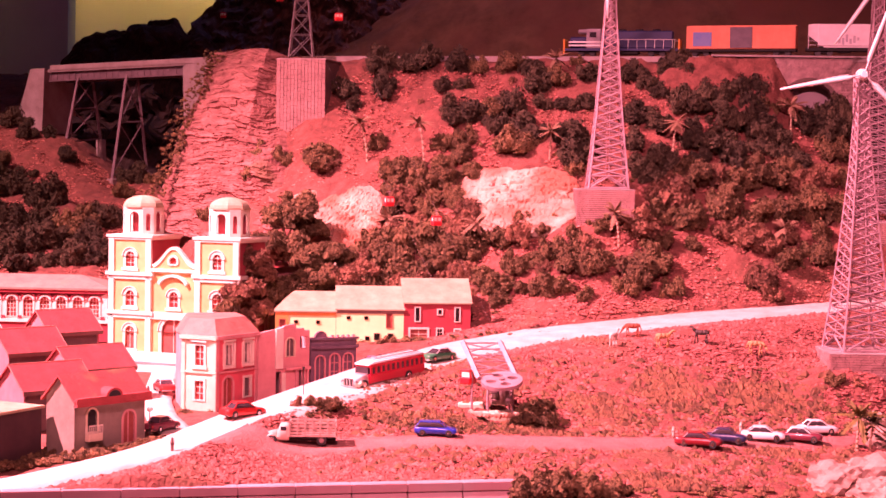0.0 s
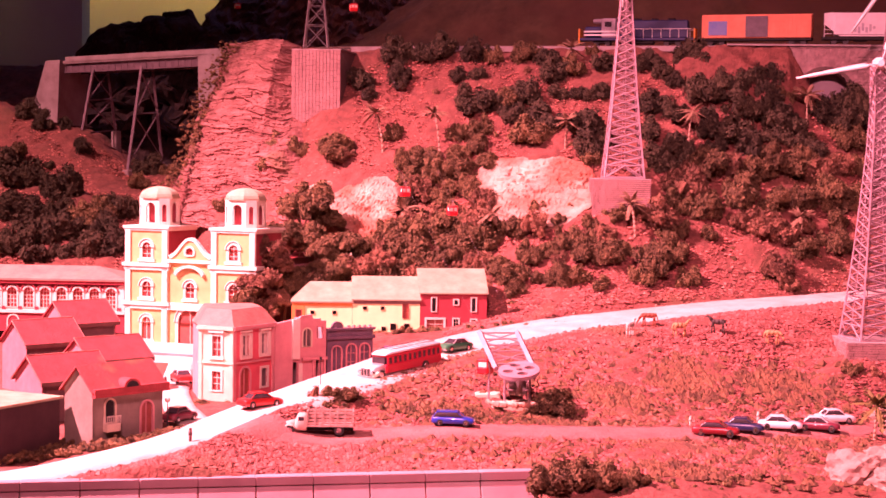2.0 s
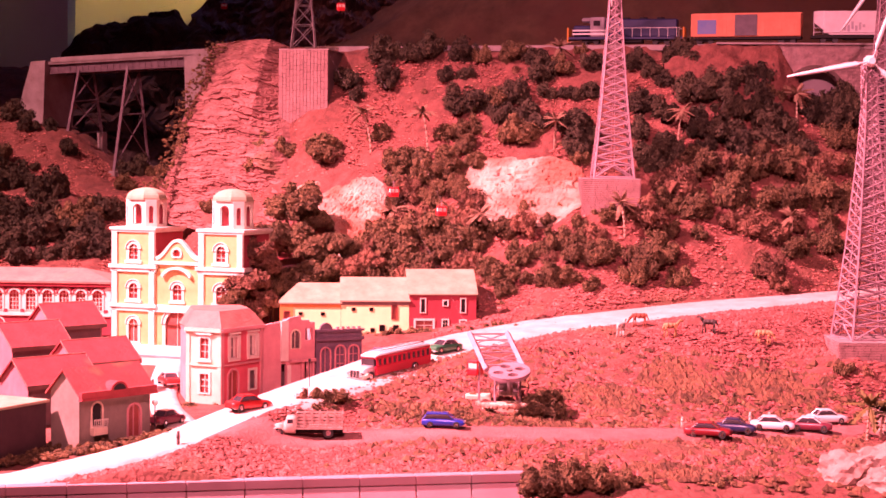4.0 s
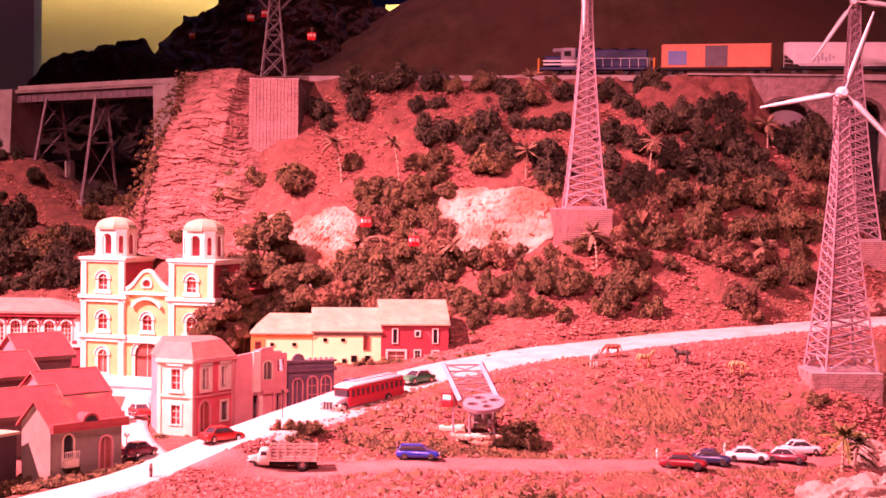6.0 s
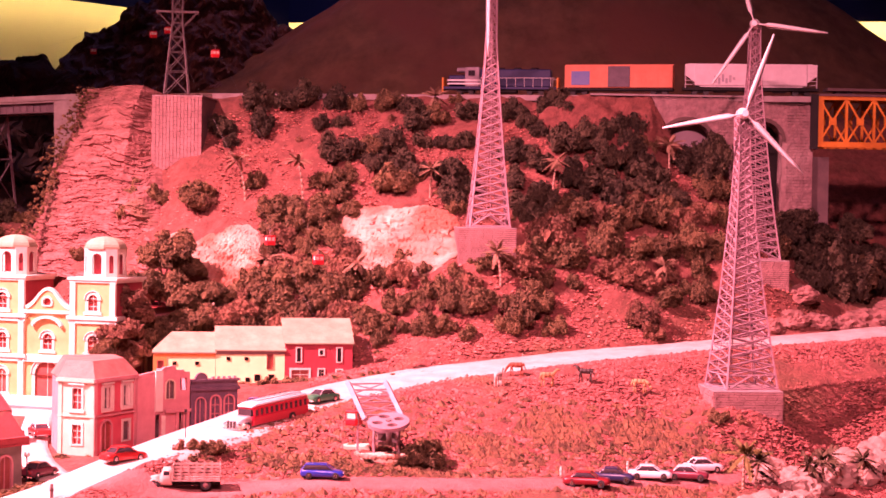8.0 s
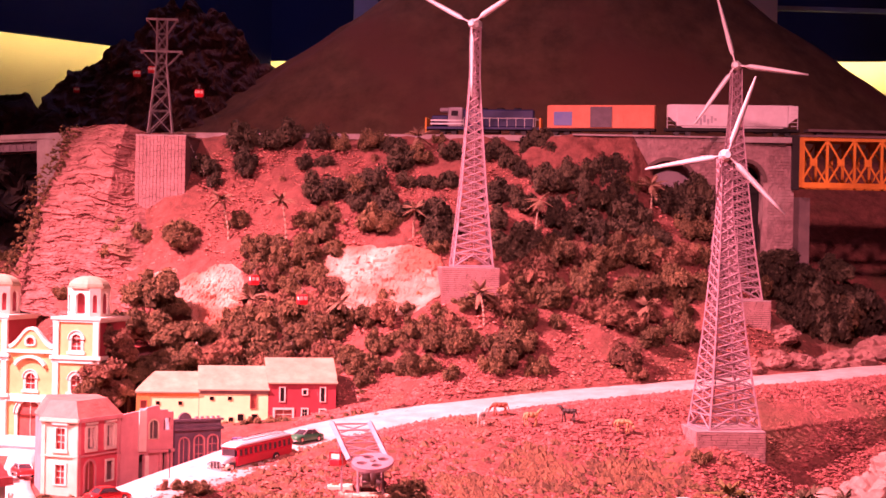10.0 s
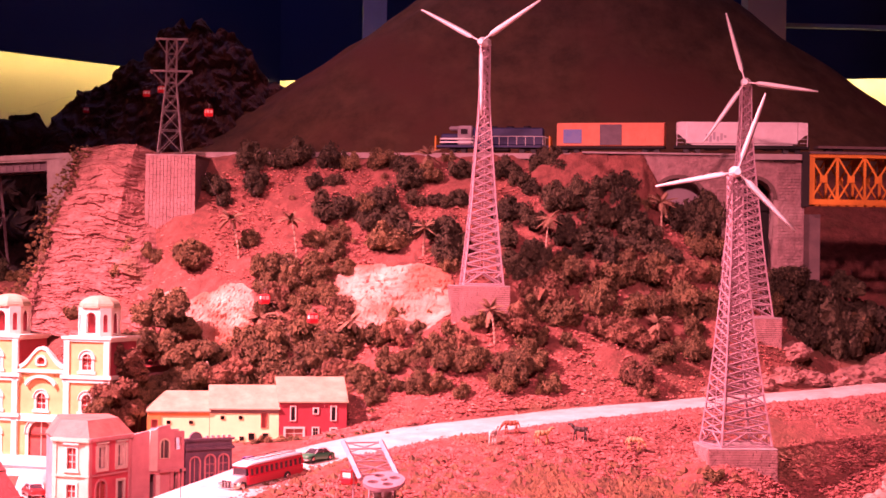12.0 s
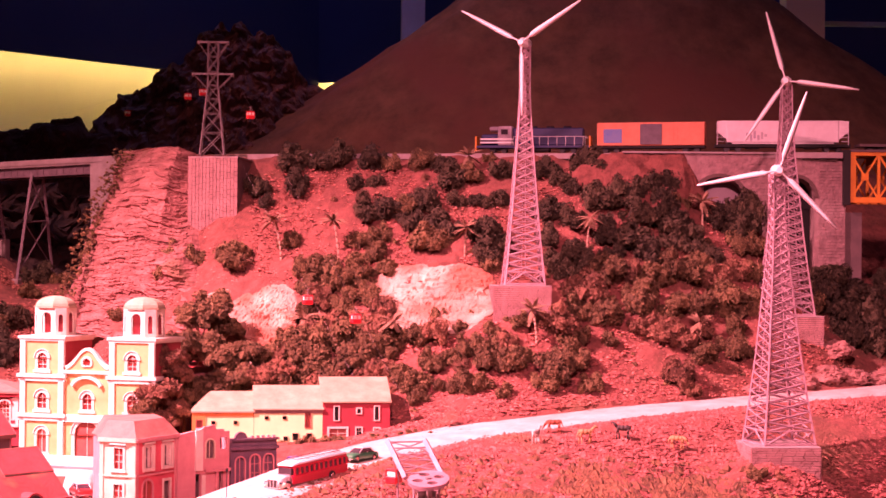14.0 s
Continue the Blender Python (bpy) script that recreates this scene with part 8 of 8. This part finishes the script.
# ---- cable car ----
def lift_station():
    o = Vector((0.0740, 2.150, 1.196))
    root = empty("cable_car_station", Matrix.Translation(o), "grey steel cable car station with large horizontal bullwheel", "station")
    bm = bmesh.new()
    box(bm, -0.052, -0.020, 0.034, 0.060, -0.015, 0.0150, bevel=0.001)
    part("concrete_base", bm, M["pale_plaster"], root, "pale concrete base")
    bm = bmesh.new()
    box(bm, -0.032, 0.018, 0.000, 0.034, -0.020, 0.0085, bevel=0.001)
    part("lower_slab", bm, M["pale_plaster"], root, "pale concrete slab")
    ring_rnd = random.Random(4)
    for k in range(26):
        a = 2.2 + 3.9 * k / 25
        px, py = -0.006 + 0.030 * math.cos(a), 0.018 + 0.030 * math.sin(a)
        r_ = ring_rnd.uniform(0.0022, 0.0046)
        bm = bmesh.new()
        bmesh.ops.create_icosphere(bm, subdivisions=1, radius=r_)
        for v in bm.verts:
            v.co *= ring_rnd.uniform(0.75, 1.2)
        bmesh.ops.translate(bm, verts=bm.verts, vec=(px, py, 0.0075))
        part("rubble_stone", bm, M["white_rock"], root)
    c = Vector((0.000, -0.008, 0.0510))
    axis = Vector((-0.06, -0.30, 1.0)).normalized()
    q = axis.to_track_quat("Z", "Y").to_matrix().to_4x4()
    bm = bmesh.new()
    R, r = 0.0252, 0.0068
    outer = [(R * math.cos(2 * math.pi * i / 32), R * math.sin(2 * math.pi * i / 32)) for i in range(32)]
    holes = [[(0.0138 * math.cos(a) + r * math.cos(2 * math.pi * i / 12), 0.0138 * math.sin(a) + r * 0.72 * math.sin(2 * math.pi * i / 12)) for i in range(12)] for a in (0.5, 2.07, 3.64, 5.21)]
    pb = panel(outer, holes, 0.0045)
    bmesh.ops.transform(pb, matrix=Matrix.Translation(c) @ q @ Matrix.Rotation(-math.pi / 2, 4, "X"), verts=pb.verts)
    wheel_ = part("bullwheel", pb, M["steel"], root, "pale grey wheel with four holes")
    bm = bmesh.new()
    tube(bm, c - axis * 0.03, c + axis * 0.002, 0.0035, n=12)
    part("axle", bm, M["steel_pylon"], root)
    d = Vector((-0.25, 0.84, 0.48)).normalized()
    side = Vector((1, 0.25, 0.0)).normalized()
    a0 = c + Vector((-0.004, 0.010, 0.000))
    rails = []
    for s in (-1, 1):
        p, e = a0 + side * 0.024 * s, a0 + side * 0.024 * s + d * 0.078
        rails.append((p, e))
        bm = bmesh.new()
        tube(bm, p, e, 0.0040, 0.0040, 4)
        part("guide_beam", bm, M["steel"], root)
    bars = [(0.12 + 0.86 * k / 5, 0.12 + 0.86 * k / 5, 0.0011) for k in range(6)]
    for k in range(3):
        t0, t1 = 0.15 + 0.28 * k, 0.15 + 0.28 * (k + 1)
        bars += [(t0, t1, 0.0009), (t1, t0, 0.0009)]
    for t0, t1, r_ in bars:
        bm = bmesh.new()
        tube(bm, rails[0][0].lerp(rails[0][1], t0), rails[1][0].lerp(rails[1][1], t1), r_, n=5)
        part("cross_bar", bm, M["steel"], root)
    for p, t in ((rails[0], 0.42), (rails[1], 0.42)):
        a = p[0].lerp(p[1], t)
        bm = bmesh.new()
        tube(bm, a, (a.x, a.y, -0.012), 0.0013, n=6)
        part("support_leg", bm, M["steel"], root)
    bm = bmesh.new()
    for x, y in ((-0.016, 0.006), (0.014, 0.006), (-0.016, 0.024), (0.014, 0.024)):
        tube(bm, (x, y, 0.01), (x, y, 0.040), 0.0014, n=6)
    for z in (0.024, 0.034):
        for y in (0.006, 0.024):
            tube(bm, (-0.016, y, z), (0.014, y, z), 0.0011, n=5)
    part("drive_frame", bm, M["steel"], root)
    part("motor_box", bx(-0.012, 0.010, 0.008, 0.022, 0.018, 0.034, bevel=0.001), M["concrete_dark"], root)
    return o + rails[0][1], o + rails[1][1], o + c


top_a, top_b, hub_c = lift_station()
MAST_A, MAST_B = Vector((-0.298, 3.255, 1.845)), Vector((-0.226, 3.255, 1.845))
FAR_A, FAR_B = Vector((-0.760, 4.640, 1.880)), Vector((-0.660, 4.640, 1.880))


def cable(a, b):
    bm = bmesh.new()
    tube(bm, a, b, 0.00007, n=4)
    tagged(part("cable", bm, M["steel_pylon"]), "thin steel haul cable of the cable car", "cable", "haul cables")


for a, b in ((top_a, MAST_A), (top_b, MAST_B), (MAST_A, FAR_A), (MAST_B, FAR_B)):
    cable(a, b)
gred = paint("gondola_red", (0.62, 0.02, 0.03), 0.35)


def gondola(a, b, s, turn=20, size=0.78):
    p = a.lerp(b, s)
    root = empty("gondola", Matrix.Translation(p) @ Matrix.Rotation(radians(turn), 4, "Z") @ Matrix.Scale(size, 4), "small red cable car cabin hanging from the cable", "gondola", "cable car cabins")
    bm = bmesh.new()
    tube(bm, (0, 0, 0.0005), (0, 0, -0.010), 0.0006, n=5)
    tube(bm, (-0.003, 0, 0), (0.003, 0, 0), 0.0008, n=6)
    part("hanger", bm, M["steel_pylon"], root)
    bm = bmesh.new()
    box(bm, -0.0085, 0.0085, -0.0075, 0.0075, -0.0270, -0.0185, bevel=0.0015)
    box(bm, -0.0082, 0.0082, -0.0072, 0.0072, -0.0125, -0.0095, bevel=0.0012)
    for x in (-0.0075, 0.0, 0.0075):
        for y in (-0.0066, 0.0066):
            box(bm, x - 0.0007, x + 0.0007, y - 0.0006, y + 0.0006, -0.0190, -0.0120)
    part("cabin", bm, gred, root)
    part("cabin_window", bx(-0.0070, 0.0070, -0.0062, 0.0062, -0.0188, -0.0120), M["globe"], root, "pale cabin windows")


for a, b, ss in ((top_a, MAST_A, (0.325,)), (top_b, MAST_B, (0.28, 0.88)), (MAST_B, FAR_B, (0.17, 0.26, 0.70))):
    for s in ss:
        gondola(a, b, s)
cab_st = Vector((0.0340, 2.180, 1.2650))
cable(cab_st, Vector((0.0520, 2.184, 1.2680)))
gondola(cab_st, cab_st + Vector((0.01, 0, 0)), 0.0, 60, 1.05)

# slim pole beside the road
pole = empty("utility_pole", Matrix.Translation((-0.168, 2.168, ground_z(-0.168, 2.168))), "slim dark pole with small crossarm by the road", "pole")
bm = bmesh.new()
tube(bm, (0, 0, -0.004), (0, 0, 0.040), 0.00055, 0.00045, 6)
part("post", bm, M["iron"], pole)
part("signal_head", bx(-0.0015, 0.0015, -0.001, 0.001, 0.036, 0.040), M["iron"], pole)

slab("column", 0.148, 0.215, 5.15, 5.24, 1.6, 3.9, M["steel_blue"], "pale blue steel column behind the volcano", "column")
slab("wall_panel", 1.28, 1.395, 5.16, 5.24, 2.12, 2.9, M["wall_yellow"], "beige wall panel behind the volcano", "wall")
slab("fascia_ledge", 1.395, 2.6, 5.22, 5.245, 2.232, 2.245, M["steel_blue"], "pale ledge along the fascia", "trim")


# ---- loose soil: clods, stones and tufts, too many to count ----
def octahedron(bm):
    v = [bm.verts.new(p) for p in ((1, 0, 0), (0, 1, 0), (-1, 0, 0), (0, -1, 0), (0, 0, 1), (0, 0, -1))]
    for i in range(4):
        bm.faces.new((v[i], v[(i + 1) % 4], v[4]))
        bm.faces.new((v[(i + 1) % 4], v[i], v[5]))
    bm.verts.index_update()


def scatter(name, count, region, size, mat, seed, label, keep, flat=0.6, subdiv=0):
    rnd = random.Random(seed)
    bm = bmesh.new()
    octahedron(bm)
    bm.verts.ensure_lookup_table()
    V = np.array([v.co for v in bm.verts])
    F = np.array([[v.index for v in f_.verts] for f_ in bm.faces])
    bm.free()
    g = np.random.default_rng(seed)
    xs = g.uniform(region[0], region[1], count * 3)
    ys = g.uniform(region[2], region[3], count * 3)
    k = keep(xs, ys)
    xs, ys = xs[k][:count], ys[k][:count]
    n = len(xs)
    zs = height(xs, ys)
    s = g.uniform(size[0], size[1], n) * np.where(g.random(n) < 0.12, 1.7, 1.0)
    pts = V[None] * (1 + g.uniform(-0.38, 0.38, (n, len(V), 1))) * s[:, None, None]
    a = g.uniform(0, 2 * np.pi, n)
    c, d = np.cos(a)[:, None], np.sin(a)[:, None]
    X = pts[:, :, 0] * c - pts[:, :, 1] * d + xs[:, None]
    Y = pts[:, :, 0] * d + pts[:, :, 1] * c + ys[:, None]
    Z = pts[:, :, 2] * flat + zs[:, None] + s[:, None] * 0.15
    verts = np.stack([X, Y, Z], -1).reshape(-1, 3)
    faces = (F[None] + (np.arange(n) * len(V))[:, None, None]).reshape(-1, 3)
    me = bpy.data.meshes.new(name)
    me.from_pydata(verts.tolist(), [], faces.tolist())
    me.materials.append(mat)
    ob = new(name, me)
    return tagged(ob, label, "ground cover", kind="stuff")


def off_road(x, y):
    d = y - lerp(x, ROAD_X, ROAD_Y)
    on = (d < 0.050) & (d > -0.043)
    track = np.abs(y - lerp(x, (-0.33, -0.24, -0.10, 0.05, 0.20, 0.35, 0.50, 0.62), (1.955, 1.985, 2.025, 2.055, 2.09, 2.135, 2.185, 2.215))) < 0.024
    town = (x < -0.02) & (y > lerp(x, ROAD_X, ROAD_Y)) & (y < 2.70)
    return ~on & ~track & ~town


def slope_only(x, y):
    return (y > lerp(x, (-0.9, -0.5, -0.3, -0.05, 0.06, 0.2, 0.5, 0.9), (2.86, 2.86, 2.78, 2.70, 2.64, 2.61, 2.67, 2.82))) & (y < lerp(x, (-0.5, -0.25, 0.0, 0.4, 0.65, 1.0), (3.6, 3.19, 3.13, 3.03, 2.95, 3.0)))


scatter("soil_clods", 80000, (-0.6, 1.0, 1.74, 2.70), (0.0011, 0.0033), M["meadow_clod"], 5, "loose reddish soil clods over the meadow", lambda x, y: off_road(x, y) & (y < lerp(x, ROAD_X, ROAD_Y) + 0.2) & (y > 1.700 + (x + 0.905) * 0.2165))
scatter("road_rubble", 900, (0.02, 0.75, 2.45, 2.80), (0.0008, 0.0030), M["white_rock"], 9, "pale rubble along the road edge", lambda x, y: np.abs(y - lerp(x, ROAD_X, ROAD_Y) - 0.058) < 0.012)
scatter("slope_stones", 60000, (-0.9, 0.95, 2.60, 3.60), (0.0008, 0.0028), M["clod"], 6, "loose reddish stones over the hillside", slope_only)
PATCHES = ((0.300, 2.300, 0.058, 0.066), (0.430, 2.310, 0.078, 0.046), (0.400, 2.112, 0.052, 0.020), (0.200, 2.235, 0.050, 0.042), (-0.020, 2.130, 0.075, 0.026), (0.120, 2.120, 0.055, 0.020), (0.250, 1.960, 0.060, 0.030))


def in_patch(x, y):
    e = np.zeros(np.shape(x))
    for px, py, rx, ry in PATCHES:
        e = np.maximum(e, 1 - ((x - px) / rx) ** 2 - ((y - py) / ry) ** 2)
    return off_road(x, y) & (e + 0.35 * np.sin(x * 151 + y * 67) * np.sin(y * 173 - x * 41) > 0.18)


scatter("turf_tufts", 26000, (-0.10, 0.52, 1.93, 2.38), (0.0018, 0.0042), M["grass"], 8, "olive turf tufts in the meadow", in_patch, 0.8)
